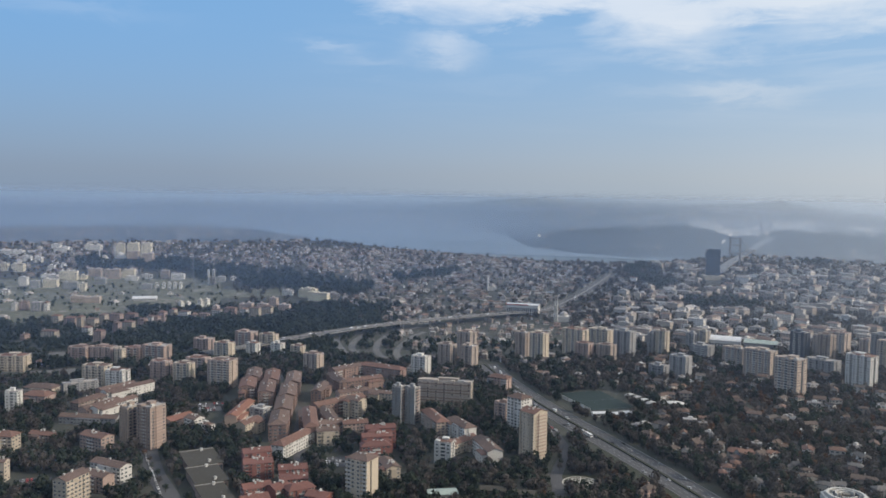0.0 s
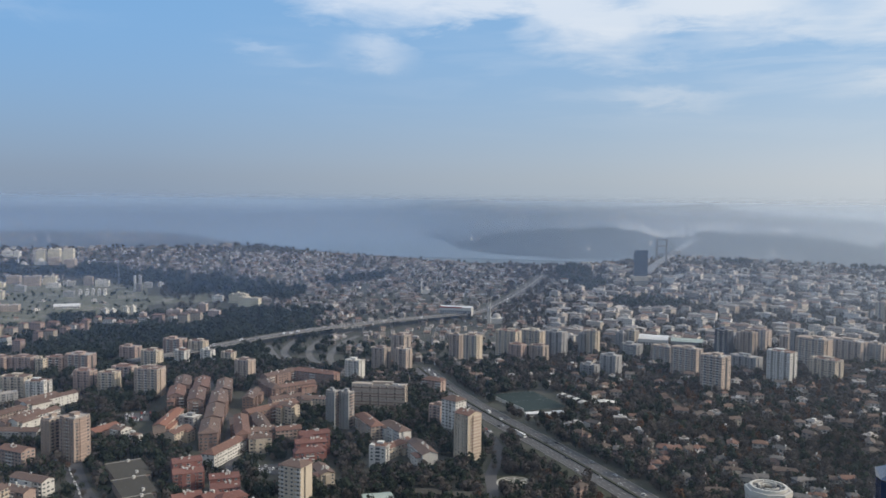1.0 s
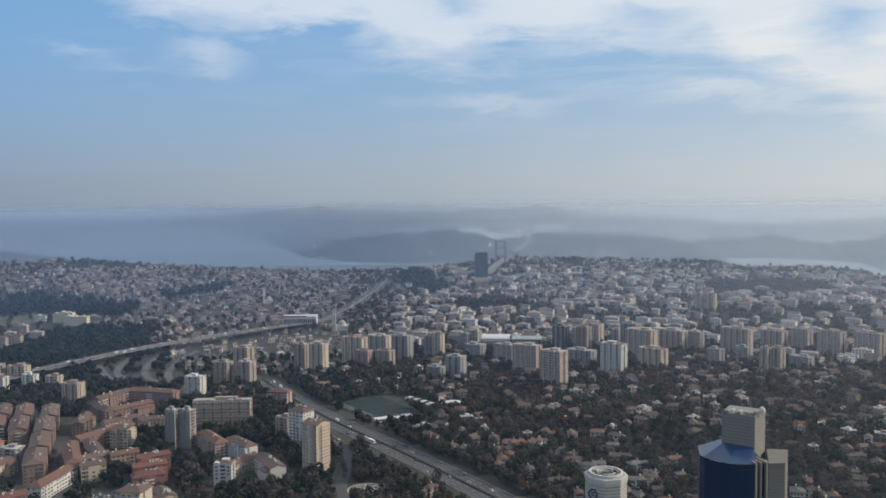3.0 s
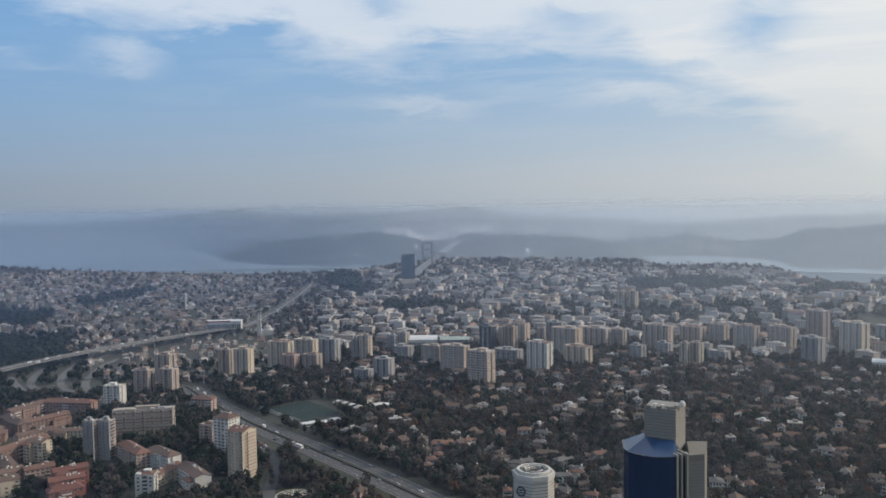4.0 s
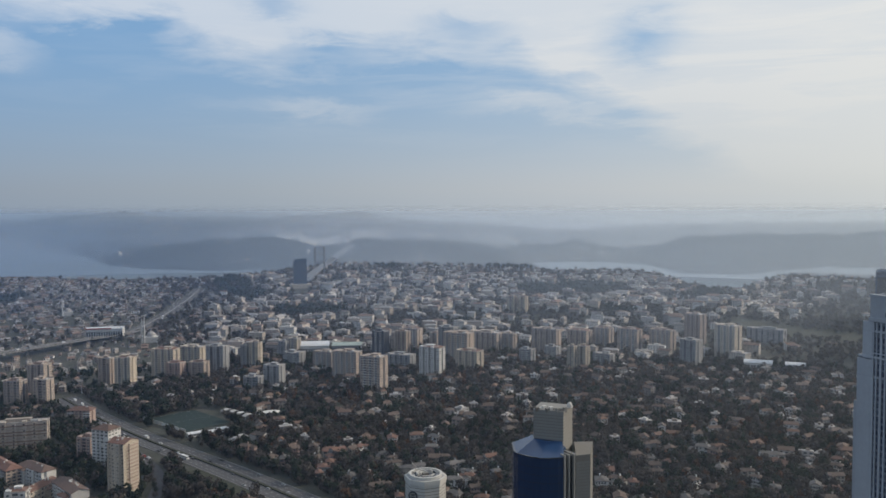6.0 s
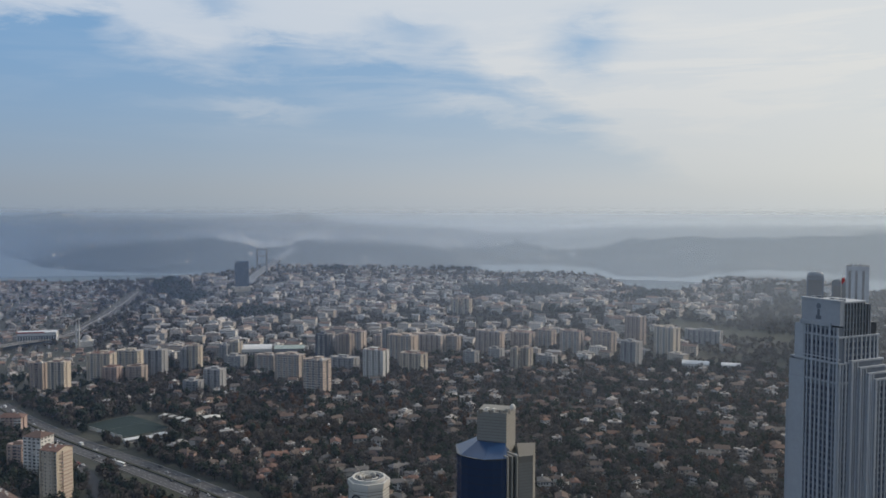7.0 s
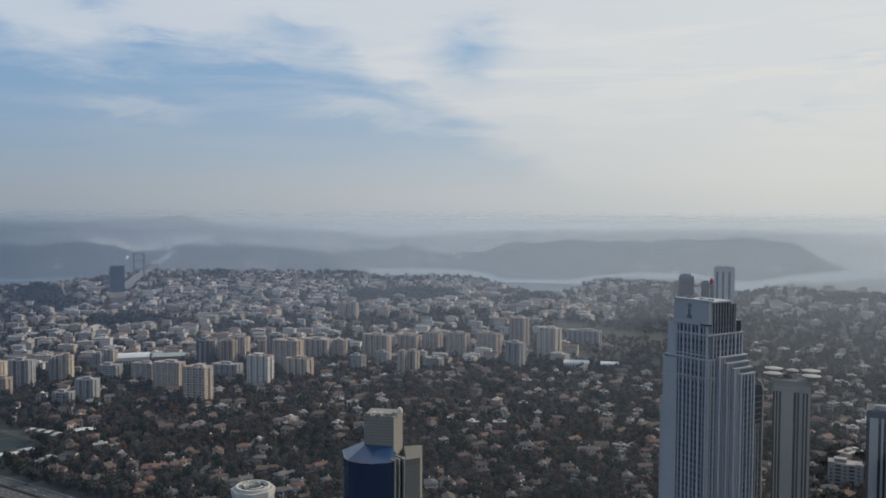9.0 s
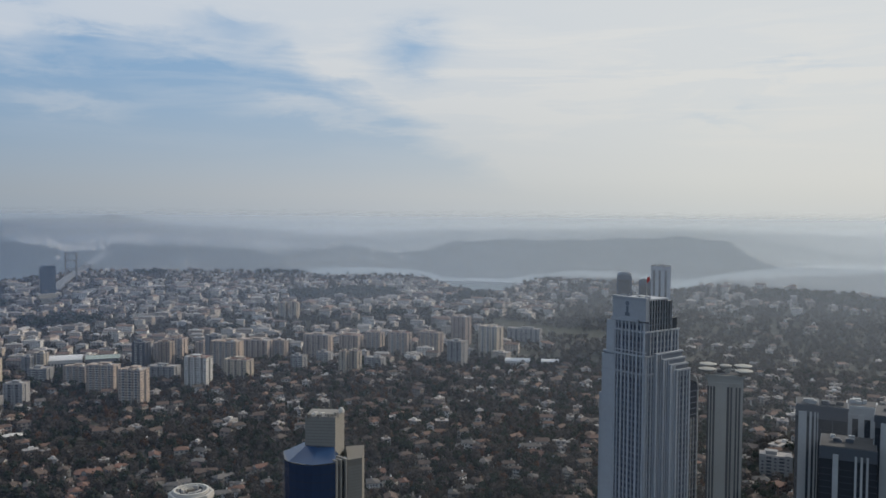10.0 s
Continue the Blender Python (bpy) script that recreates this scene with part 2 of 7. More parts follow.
class Kit:
    """Gathers boxes, quads and roofs, each with a material slot, and makes one mesh of them."""

    def __init__(self):
        self.v, self.q, self.t, self.qs, self.ts, self.count = [], [], [], [], [], 0

    def add(self, verts, quad=(), tri=(), slot=0):
        verts = np.asarray(verts, float).reshape(-1, 3)
        self.v.append(verts)
        if len(quad):
            quad = np.asarray(quad, np.int32).reshape(-1, 4)
            self.q.append(quad + self.count)
            self.qs.append(np.full(len(quad), slot))
        if len(tri):
            tri = np.asarray(tri, np.int32).reshape(-1, 3)
            self.t.append(tri + self.count)
            self.ts.append(np.full(len(tri), slot))
        self.count += len(verts)
        return self

    def box(self, x0, x1, y0, y1, z0, z1, slot=0, top=1.0):
        """A box; top < 1 draws its upper face in."""
        cx, cy = (x0 + x1) / 2, (y0 + y1) / 2
        k = lambda x, y: (cx + (x - cx) * top, cy + (y - cy) * top)
        return self.add([(x0, y0, z0), (x1, y0, z0), (x1, y1, z0), (x0, y1, z0), (*k(x0, y0), z1), (*k(x1, y0), z1),
                         (*k(x1, y1), z1), (*k(x0, y1), z1)], BOX, (), slot)

    def hip(self, w, d, z, rise, eave=0.5, slot=0, thick=0.35):
        """A hipped roof with thick eaves over a w x d plan centred on the origin."""
        a, b = w / 2 + eave, d / 2 + eave
        if w >= d:
            r0, r1 = (-(a - b * 0.85), 0), (a - b * 0.85, 0)
        else:
            r0, r1 = (0, -(b - a * 0.85)), (0, b - a * 0.85)
        low = [(-a, -b, z), (a, -b, z), (a, b, z), (-a, b, z)]
        mid = [(x, y, z + thick) for x, y, _ in low]
        v = low + mid + [(*r0, z + thick + rise), (*r1, z + thick + rise)]
        q = [[0, 3, 2, 1], [0, 1, 5, 4], [1, 2, 6, 5], [2, 3, 7, 6], [3, 0, 4, 7]]
        if w >= d:
            q += [[4, 5, 9, 8], [6, 7, 8, 9]]
            t = [[5, 6, 9], [7, 4, 8]]
        else:
            q += [[5, 6, 9, 8], [7, 4, 8, 9]]
            t = [[4, 5, 8], [6, 7, 9]]
        return self.add(v, q, t, slot)

    def gable(self, w, d, z, rise, eave=0.5, slot=0, thick=0.3):
        """A low ridged roof along the longer side."""
        a, b = w / 2 + eave, d / 2 + eave
        long_x = w >= d
        prof = [(-1, 0), (0, 1), (1, 0)]
        v = []
        for dz in (thick, 0):
            for e in (-1, 1):
                for p, k in prof:
                    v.append((e * a, p * b, z + k * rise + dz) if long_x else (p * a, e * b, z + k * rise + dz))
        q = [[0, 3, 4, 1], [1, 4, 5, 2], [6, 7, 10, 9], [7, 8, 11, 10], [0, 1, 7, 6], [1, 2, 8, 7], [3, 9, 10, 4], [4, 10, 11, 5], [0, 6, 9, 3], [2, 5, 11, 8]]
        return self.add(v, q, (), slot)

    def gable_ends(self, w, d, z, rise, slot=0):
        a, b = w / 2, d / 2
        if w >= d:
            for e in (-a, a):
                self.add([(e, -b, z), (e, b, z), (e, 0, z + rise)], (), [[0, 1, 2]], slot)
        else:
            for e in (-b, b):
                self.add([(-a, e, z), (a, e, z), (0, e, z + rise)], (), [[0, 1, 2]], slot)
        return self

    def wall_quad(self, face, w, d, u0, u1, z0, z1, out=0.04, slot=0):
        """A flat quad on face 0..3 (front, right, back, left) of a w x d body."""
        y = -d / 2 - out if face % 2 == 0 else -w / 2 - out
        c = [(u0, y, z0), (u1, y, z0), (u1, y, z1), (u0, y, z1)]
        s, k = (0, 1, 0, -1)[face], (1, 0, -1, 0)[face]
        return self.add([(x * k - yy * s, x * s + yy * k, z) for x, yy, z in c], [[0, 1, 2, 3]], (), slot)

    def mesh(self, name, mats):
        groups, slots = [], []
        if self.q:
            groups.append(np.concatenate(self.q))
            slots.append(np.concatenate(self.qs))
        if self.t:
            groups.append(np.concatenate(self.t))
            slots.append(np.concatenate(self.ts))
        return mesh_from(name, np.concatenate(self.v), groups, mats, np.concatenate(slots))


def part(name, kit, mats, parent, label="", m=None):
    """Links a kit (or a ready mesh) as one mesh object under a thing or a part."""
    me = kit if isinstance(kit, bpy.types.Mesh) else kit.mesh(name, mats if isinstance(mats, (list, tuple)) else [mats])
    ob = new(name, me)
    ob.parent = parent
    if m is not None:
        ob.matrix_basis = m
    return tagged(ob, label)


def thing(name, x, y, yaw, label, category, group="", z=None):
    """An empty at a thing's base, on the ground."""
    ob = new(name)
    ob.matrix_basis = pose(x, y, float(ground(x, y)) if z is None else z, 0, 0, yaw)
    return tagged(ob, label, category, group)


# ---- materials ----
def surface(name, stops, rough=0.8, scale=0.4, random_of="island", grain=0.12, metal=0.0, bump=0.0, wide=0.02, spec=0.3):
    """A surface whose colour runs along a ramp by piece, with grain and wide stains on it."""
    mat = bpy.data.materials.new(name)
    mat.use_nodes = True
    n = Nodes(mat.node_tree)
    bsdf = n.put("ShaderNodeBsdfPrincipled")
    bsdf.inputs["Roughness"].default_value = rough
    bsdf.inputs["Metallic"].default_value = metal
    bsdf.inputs["Specular IOR Level"].default_value = spec
    geo = n.put("ShaderNodeNewGeometry")
    if random_of == "island":
        pick = geo.outputs["Random Per Island"]
    elif random_of == "object":
        pick = n.put("ShaderNodeObjectInfo").outputs["Random"]
    else:
        pick = n.noise(geo.outputs["Position"], wide * 2, 5.0, 0.6)
    col = n.ramp(pick, stops)
    fine = n.noise(geo.outputs["Position"], scale, 6.0, 0.65)
    broad = n.noise(geo.outputs["Position"], wide, 4.0, 0.6)
    shade = n.maths("ADD", n.maths("MULTIPLY_ADD", fine, grain * 2, 1.0 - grain), n.maths("MULTIPLY_ADD", broad, grain * 1.6, -grain * 0.8))
    tone = n.put("ShaderNodeCombineColor")
    for i in range(3):
        n.link(shade, tone.inputs[i])
    n.link(n.mix(1.0, col, tone.outputs[0], "MULTIPLY"), bsdf.inputs["Base Color"])
    if bump:
        b = n.put("ShaderNodeBump", in_0=bump, in_1=0.3)
        n.link(fine, b.inputs["Height"])
        n.link(b.outputs[0], bsdf.inputs["Normal"])
    out = n.put("ShaderNodeOutputMaterial")
    n.link(bsdf.outputs[0], out.inputs[0])
    return mat


def even(*cols):
    return [(i / max(1, len(cols) - 1), c) for i, c in enumerate(cols)]


WALL = surface("render_wall", even((0.44, 0.38, 0.31), (0.66, 0.63, 0.58), (0.33, 0.27, 0.22), (0.54, 0.48, 0.40), (0.24, 0.21, 0.19), (0.72, 0.70, 0.66), (0.43, 0.34, 0.275), (0.30, 0.265, 0.235), (0.62, 0.58, 0.51), (0.36, 0.32, 0.28)))
ROOF = surface("roof_tiles", even((0.20, 0.11, 0.08), (0.26, 0.13, 0.09), (0.16, 0.11, 0.09), (0.30, 0.15, 0.10), (0.14, 0.12, 0.11)), 0.85, 1.2)
FLATROOF = surface("flat_roof", even((0.22, 0.21, 0.20), (0.34, 0.32, 0.30), (0.16, 0.15, 0.15)), 0.9, 0.5)
PANE = surface("window_glass", even((0.035, 0.04, 0.05), (0.06, 0.07, 0.08), (0.10, 0.11, 0.12)), 0.15, 1.0, spec=0.5)


def foliage(name, cols, wide=0.009):
    """Leaves and twigs: matt, letting part of the light through, varied by leaf and from place to place."""
    mat = bpy.data.materials.new(name)
    mat.use_nodes = True
    n = Nodes(mat.node_tree)
    geo = n.put("ShaderNodeNewGeometry")
    col = n.ramp(geo.outputs["Random Per Island"], even(*cols))
    shade = n.maths("MULTIPLY_ADD", n.noise(geo.outputs["Position"], wide, 4.0, 0.6), 1.1, 0.45)
    fine = n.maths("MULTIPLY_ADD", n.noise(geo.outputs["Position"], 0.12, 3.0, 0.6), 0.4, 0.8)
    tone = n.put("ShaderNodeCombineColor")
    for i in range(3):
        n.link(n.maths("MULTIPLY", shade, fine), tone.inputs[i])
    full = n.mix(1.0, col, tone.outputs[0], "MULTIPLY")
    dif, tra = n.put("ShaderNodeBsdfDiffuse"), n.put("ShaderNodeBsdfTranslucent")
    n.link(full, dif.inputs[0])
    n.link(full, tra.inputs[0])
    mix = n.put("ShaderNodeMixShader", in_0=0.3)
    n.link(dif.outputs[0], mix.inputs[1])
    n.link(tra.outputs[0], mix.inputs[2])
    n.link(mix.outputs[0], n.put("ShaderNodeOutputMaterial").inputs[0])
    return mat


BARE = foliage("bare_branches", ((0.076, 0.068, 0.062), (0.096, 0.086, 0.077), (0.064, 0.060, 0.056), (0.086, 0.076, 0.067)))
DULL = foliage("winter_scrub", ((0.075, 0.068, 0.056), (0.055, 0.058, 0.048), (0.088, 0.074, 0.060), (0.062, 0.062, 0.050)))
GREEN = foliage("evergreen_leaves", ((0.030, 0.040, 0.031), (0.042, 0.052, 0.038), (0.025, 0.035, 0.029), (0.050, 0.056, 0.039)))
RUSSET = foliage("dry_russet_leaves", ((0.10, 0.055, 0.04), (0.125, 0.07, 0.045), (0.085, 0.058, 0.042), (0.11, 0.08, 0.05)))
EARTH = surface("winter_ground", even((0.042, 0.041, 0.038), (0.062, 0.056, 0.05), (0.044, 0.048, 0.038), (0.072, 0.066, 0.058), (0.052, 0.054, 0.044)), 0.95, 0.08, "place", 0.25, wide=0.012)
ASPHALT = surface("asphalt", even((0.058, 0.058, 0.061), (0.082, 0.082, 0.085)), 0.9, 0.3, "place", 0.15)
CONCRETE = surface("concrete", even((0.20, 0.195, 0.185), (0.25, 0.24, 0.22)), 0.85, 0.3, "place", 0.15)


def water_surface():
    mat = bpy.data.materials.new("sea_water")
    mat.use_nodes = True
    n = Nodes(mat.node_tree)
    bsdf = n.put("ShaderNodeBsdfPrincipled")
    bsdf.inputs["Base Color"].default_value = (0.09, 0.125, 0.15, 1)
    bsdf.inputs["Roughness"].default_value = 0.42
    geo = n.put("ShaderNodeNewGeometry")
    b = n.put("ShaderNodeBump", in_0=0.4, in_1=1.0)
    n.link(n.noise(geo.outputs["Position"], 0.05, 6.0, 0.7), b.inputs["Height"])
    n.link(b.outputs[0], bsdf.inputs["Normal"])
    n.link(bsdf.outputs[0], n.put("ShaderNodeOutputMaterial").inputs[0])
    return mat


WATER = water_surface()


def painted_haze(r, dense, tint):
    """A see-through sheet painted as distance haze: thin by the ground, thickest from rooftop height up, gone a little
    over the horizon.
    """
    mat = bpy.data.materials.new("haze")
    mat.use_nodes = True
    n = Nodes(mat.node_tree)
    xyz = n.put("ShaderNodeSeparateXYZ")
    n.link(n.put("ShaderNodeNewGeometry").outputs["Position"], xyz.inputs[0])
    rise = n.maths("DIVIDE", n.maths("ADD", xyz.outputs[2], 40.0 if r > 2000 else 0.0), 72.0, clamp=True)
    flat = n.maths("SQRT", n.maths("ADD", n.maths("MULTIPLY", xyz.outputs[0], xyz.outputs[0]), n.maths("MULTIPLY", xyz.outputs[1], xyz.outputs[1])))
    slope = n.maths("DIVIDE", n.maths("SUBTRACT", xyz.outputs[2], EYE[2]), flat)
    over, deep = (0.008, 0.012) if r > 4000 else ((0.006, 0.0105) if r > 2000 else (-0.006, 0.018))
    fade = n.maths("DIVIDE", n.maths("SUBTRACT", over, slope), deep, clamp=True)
    # uneven opacity, denser here and thinner there
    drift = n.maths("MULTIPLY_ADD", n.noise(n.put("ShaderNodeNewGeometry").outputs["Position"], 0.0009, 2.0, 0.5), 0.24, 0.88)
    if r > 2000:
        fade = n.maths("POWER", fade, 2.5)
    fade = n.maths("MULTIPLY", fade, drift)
    # the sun's side of the haze is put into the colour by bearing
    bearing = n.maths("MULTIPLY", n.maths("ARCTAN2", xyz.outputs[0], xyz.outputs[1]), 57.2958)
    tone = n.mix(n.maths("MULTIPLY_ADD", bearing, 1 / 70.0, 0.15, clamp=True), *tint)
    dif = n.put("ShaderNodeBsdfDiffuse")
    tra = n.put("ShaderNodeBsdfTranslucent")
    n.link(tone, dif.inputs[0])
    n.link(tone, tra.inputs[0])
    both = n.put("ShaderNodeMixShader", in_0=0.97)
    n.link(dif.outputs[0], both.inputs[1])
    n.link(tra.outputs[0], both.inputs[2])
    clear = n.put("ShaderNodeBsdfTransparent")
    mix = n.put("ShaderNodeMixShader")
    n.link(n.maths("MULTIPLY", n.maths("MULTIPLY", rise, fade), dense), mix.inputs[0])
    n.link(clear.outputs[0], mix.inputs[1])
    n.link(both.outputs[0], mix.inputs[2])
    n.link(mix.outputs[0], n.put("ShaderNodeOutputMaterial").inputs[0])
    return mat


# painted haze sheets, rings round a middle: radius, middle, density, colour away from the sun and colour towards it
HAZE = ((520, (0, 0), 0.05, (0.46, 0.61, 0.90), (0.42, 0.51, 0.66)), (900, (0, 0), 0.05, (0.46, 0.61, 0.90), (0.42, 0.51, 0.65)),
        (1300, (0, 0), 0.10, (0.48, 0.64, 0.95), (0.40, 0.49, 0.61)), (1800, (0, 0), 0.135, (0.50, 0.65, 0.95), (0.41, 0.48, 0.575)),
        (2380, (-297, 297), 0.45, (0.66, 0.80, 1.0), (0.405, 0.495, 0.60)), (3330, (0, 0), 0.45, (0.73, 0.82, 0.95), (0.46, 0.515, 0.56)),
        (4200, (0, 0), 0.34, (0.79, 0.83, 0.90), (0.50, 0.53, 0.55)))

# ---- the ground, one sheet to the horizon ----
def ring_grid(name, azs, rows_of, mat, z_of=None, closed=True):
    """A sheet over bearings azs; rows_of(az) gives its distances."""
    pts = []
    for a in azs:
        rr = rows_of(a)
        zz = ground_polar(a, rr) if z_of is None else np.full(len(rr), z_of)
        s, c = math.sin(radians(a)), math.cos(radians(a))
        pts.append(np.stack([rr * s, rr * c, zz], 1))
    k, m = len(azs), len(pts[0])
    v = np.concatenate(pts)
    i, j = np.meshgrid(np.arange(k if closed else k - 1), np.arange(m - 1), indexing="ij")
    i, j, i2 = i.ravel(), j.ravel(), ((i + 1) % k).ravel()
    f = np.stack([i * m + j, i * m + j + 1, i2 * m + j + 1, i2 * m + j], 1)
    return new(name, mesh_from(name, v, f, [mat], None, True))


fine_az = list(np.arange(-36, 82, 0.35)) + list(np.arange(82, 324, 3.0))
fine_r = np.concatenate([np.linspace(0, 1300, 41), np.linspace(1325, 4780, 150), [4860, 4950]])
tagged(ring_grid("ground", fine_az, lambda a: fine_r, EARTH), "brown and dull green winter ground of a hilly city", "ground", kind="structure")
tagged(ring_grid("water", list(np.arange(-34, 84, 0.5)), lambda a: np.linspace(brink(a)[0] + 30, far_shore(a) + 60, 12), WATER, SEA, False),
       "calm grey-blue strait between the wooded hills", "water", kind="structure")

# tinted see-through rings, added to stand in for haze over distance
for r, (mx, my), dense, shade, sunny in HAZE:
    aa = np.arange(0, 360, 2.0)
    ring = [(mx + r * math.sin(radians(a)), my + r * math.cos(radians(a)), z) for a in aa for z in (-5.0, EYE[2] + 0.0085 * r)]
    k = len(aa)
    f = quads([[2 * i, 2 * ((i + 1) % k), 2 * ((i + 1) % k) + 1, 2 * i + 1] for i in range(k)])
    tagged(new("haze", mesh_from("haze", ring, f, [painted_haze(r, dense, (shade, sunny))], None, True)),
           "thin standing sheet painted as pale distance haze", "haze", kind="structure")

# ---- wall colours ----
def wall_mat(name, c, rough=0.8):
    k = lambda s: tuple(min(0.85, v * s) for v in c)
    c = k(0.9)
    return surface(name, even(k(0.85), c, k(1.12), k(0.95)), rough, 0.5, "object", 0.14, wide=0.05)


WALLS = {"cream": wall_mat("cream_render", (0.43, 0.375, 0.30)), "white": wall_mat("white_render", (0.54, 0.53, 0.50)),
         "pink": wall_mat("pinkish_render", (0.345, 0.262, 0.225)), "grey": wall_mat("grey_render", (0.26, 0.26, 0.26)),
         "tan": wall_mat("tan_render", (0.36, 0.295, 0.245)), "brown": wall_mat("brown_render", (0.29, 0.23, 0.195)),
         "red": wall_mat("red_render", (0.21, 0.095, 0.08)), "brick": wall_mat("brick_render", (0.225, 0.155, 0.13)),
         "banded": wall_mat("banded_render", (0.42, 0.36, 0.30)), "orange": wall_mat("warm_render", (0.44, 0.33, 0.26)), "glass": wall_mat("dark_cladding", (0.07, 0.08, 0.10), 0.25)}
ROOFS = {"red": surface("red_tiles", even((0.125, 0.06, 0.05), (0.15, 0.072, 0.058)), 0.85, 0.35, "object", 0.42),
         "orange": surface("orange_tiles", even((0.165, 0.08, 0.058), (0.19, 0.092, 0.065)), 0.85, 0.8, "object", 0.2),
         "plain": surface("weathered_tiles", even((0.122, 0.072, 0.057), (0.145, 0.082, 0.063), (0.10, 0.07, 0.058), (0.13, 0.09, 0.074)), 0.85, 0.35, "object", 0.42)}
LIGHT = wall_mat("pale_trim", (0.50, 0.485, 0.45))
taken = []


def apartment(x, y, yaw, w, d, h, floors, roof, colour):
    """A block of flats: body, roof, one row of windows a storey and facade, balconies, roof hut or chimneys."""
    rng = random.Random(int(x * 7 + y * 13))
    taken.append((x, y, max(w, d) * 0.62 + 4))
    kind = {"H": "hipped tile roof", "F": "flat roof"}[roof]
    b = thing("apartment_building", x, y, yaw, "%s %d-storey block of flats with a %s" % ({"banded": "cream and terracotta banded", "orange": "warm beige", "brick": "brick-coloured"}.get(colour, colour), floors, kind), "apartment building",
              "blocks of flats", z=float(ground(x, y)) - 2.0)
    base, top = 0.0, h + 2.0
    wall, step = WALLS[colour], h / floors
    k = Kit().box(-w / 2, w / 2, -d / 2, d / 2, base, top)
    bays = max(3, int(w / 4.6) | 1) if roof == "F" else 0
    for i in range(0, bays, 2):
        u = -w / 2 + w / bays * i
        k.box(u, u + w / bays, -d / 2 - 1.1, -d / 2 + 0.5, base, top - 0.15)
        if i % 4 == 0:
            k.box(u + 0.3, u + w / bays - 0.3, -d / 2 - 0.8, -d / 2 + d * 0.4, top, top + 1.9)
        k.box(u + 0.15, u + w / bays - 0.15, d / 2 - 0.4, d / 2 + 1.0, base, top - 0.6)
    bay = roof == "H" and rng.random() < 0.5
    if bay:
        k.box(-w * 0.22, w * 0.22, -d / 2 - 1.4, -d / 2 + 0.5, base, top - 0.4)
    if rng.random() < 0.5:
        k.box(w / 2 - 0.5, w / 2 + 1.2, -d * 0.2, d * 0.2, base, top - 0.4)
    ridge = roof == "H" and rng.random() < 0.7
    rise = 1.2 + 0.11 * min(w, d)
    if ridge:
        k.gable_ends(w, d, top, rise)
    part("wall", k, wall, b)
    if roof == "H":
        shape = Kit().gable(w, d, top, rise, 0.7) if ridge else Kit().hip(w, d, top, rise + 0.8, 0.8)
        part("roof", shape, ROOFS.get(colour, ROOFS["plain"]), b, "weathered clay tile roof")
        for i in range(rng.randint(0, 3)):
            u, v = rng.uniform(-0.4, 0.4) * w, rng.uniform(-0.25, 0.25) * d
            part("skylight", Kit().box(u - 0.9, u + 0.9, v - 0.6, v + 0.6, top + 0.8, top + rise * (1 - 2 * abs(v) / d if w >= d else 1 - 2 * abs(u) / w) + 0.75), LIGHT, b)
        for i in range(rng.randint(2, 4)):
            u, v = rng.uniform(-0.3, 0.3) * w, rng.uniform(-0.2, 0.2) * d
            part("chimney", Kit().box(u - 0.6, u + 0.6, v - 0.5, v + 0.5, top + 0.3, top + 3.6).box(u - 0.75, u + 0.75, v - 0.65, v + 0.65, top + 3.6, top + 3.9), LIGHT, b)
    else:
        r = Kit().box(-w / 2 - 0.3, w / 2 + 0.3, -d / 2 - 0.3, d / 2 + 0.3, top, top + 0.25)
        for x0, x1, y0, y1 in ((-w / 2 - 0.3, w / 2 + 0.3, -d / 2 - 0.3, -d / 2 + 0.0), (-w / 2 - 0.3, w / 2 + 0.3, d / 2, d / 2 + 0.3),
                               (-w / 2 - 0.3, -w / 2, -d / 2, d / 2), (w / 2, w / 2 + 0.3, -d / 2, d / 2)):
            r.box(x0, x1, y0, y1, top + 0.25, top + 1.0)
        part("roof", r, FLATROOF, b, "grey flat roof with a parapet")
        if h < 42 and colour in ("pink", "cream", "tan", "brown", "white") and rng.random() < (0.8 if h < 27 else 0.55):
            part("roof_tiles", Kit().hip(w * 0.94, d * 0.94, top + 0.4, 1.6 + 0.05 * d, 0.1), ROOFS["plain"], b, "weathered clay tile roof")
        u = rng.uniform(-0.15, 0.15) * w
        part("roof_hut", Kit().box(u - w * 0.18, u + w * 0.18, -d * 0.16, d * 0.22, top + 0.25, top + 3.2)
             .box(u - w * 0.2, u + w * 0.2, -d * 0.18, d * 0.24, top + 3.2, top + 3.5), wall, b)
    if colour == "banded":
        for s in range(floors):
            part("balcony_band", Kit().box(-w / 2 + 0.5, w / 2 - 0.5, -d / 2 - 1.5, -d / 2 - 1.2, 2.0 + s * step, 3.0 + s * step), WALLS["brick"] if s % 3 else wall, b)
    if roof == "H" and w > 15 and rng.random() < 0.55:
        # a lower wing stepping out at the front, with its own roof
        ww, dd, hh, u = w * rng.uniform(0.32, 0.45), d * 0.55, top - rng.choice((1.5, 3.1)), rng.choice((-0.26, 0.26)) * w
        wing = part("wing", Kit().box(u - ww / 2, u + ww / 2, -d / 2 - dd * 0.55, -d / 2 + 0.3, 0, hh), wall, b)
        part("wing_roof", Kit().hip(ww, dd, hh, 1.6, 0.5), ROOFS.get(colour, ROOFS["plain"]), wing, m=pose(u, -d / 2 - dd * 0.1, 0))
        k = Kit()
        for s in range(floors - 1):
            for e in (-0.24, 0.24):
                k.box(u + e * ww - 0.9, u + e * ww + 0.9, -d / 2 - dd * 0.55 - 0.05, -d / 2 - dd * 0.55, 2.95 + s * step, 4.3 + s * step)
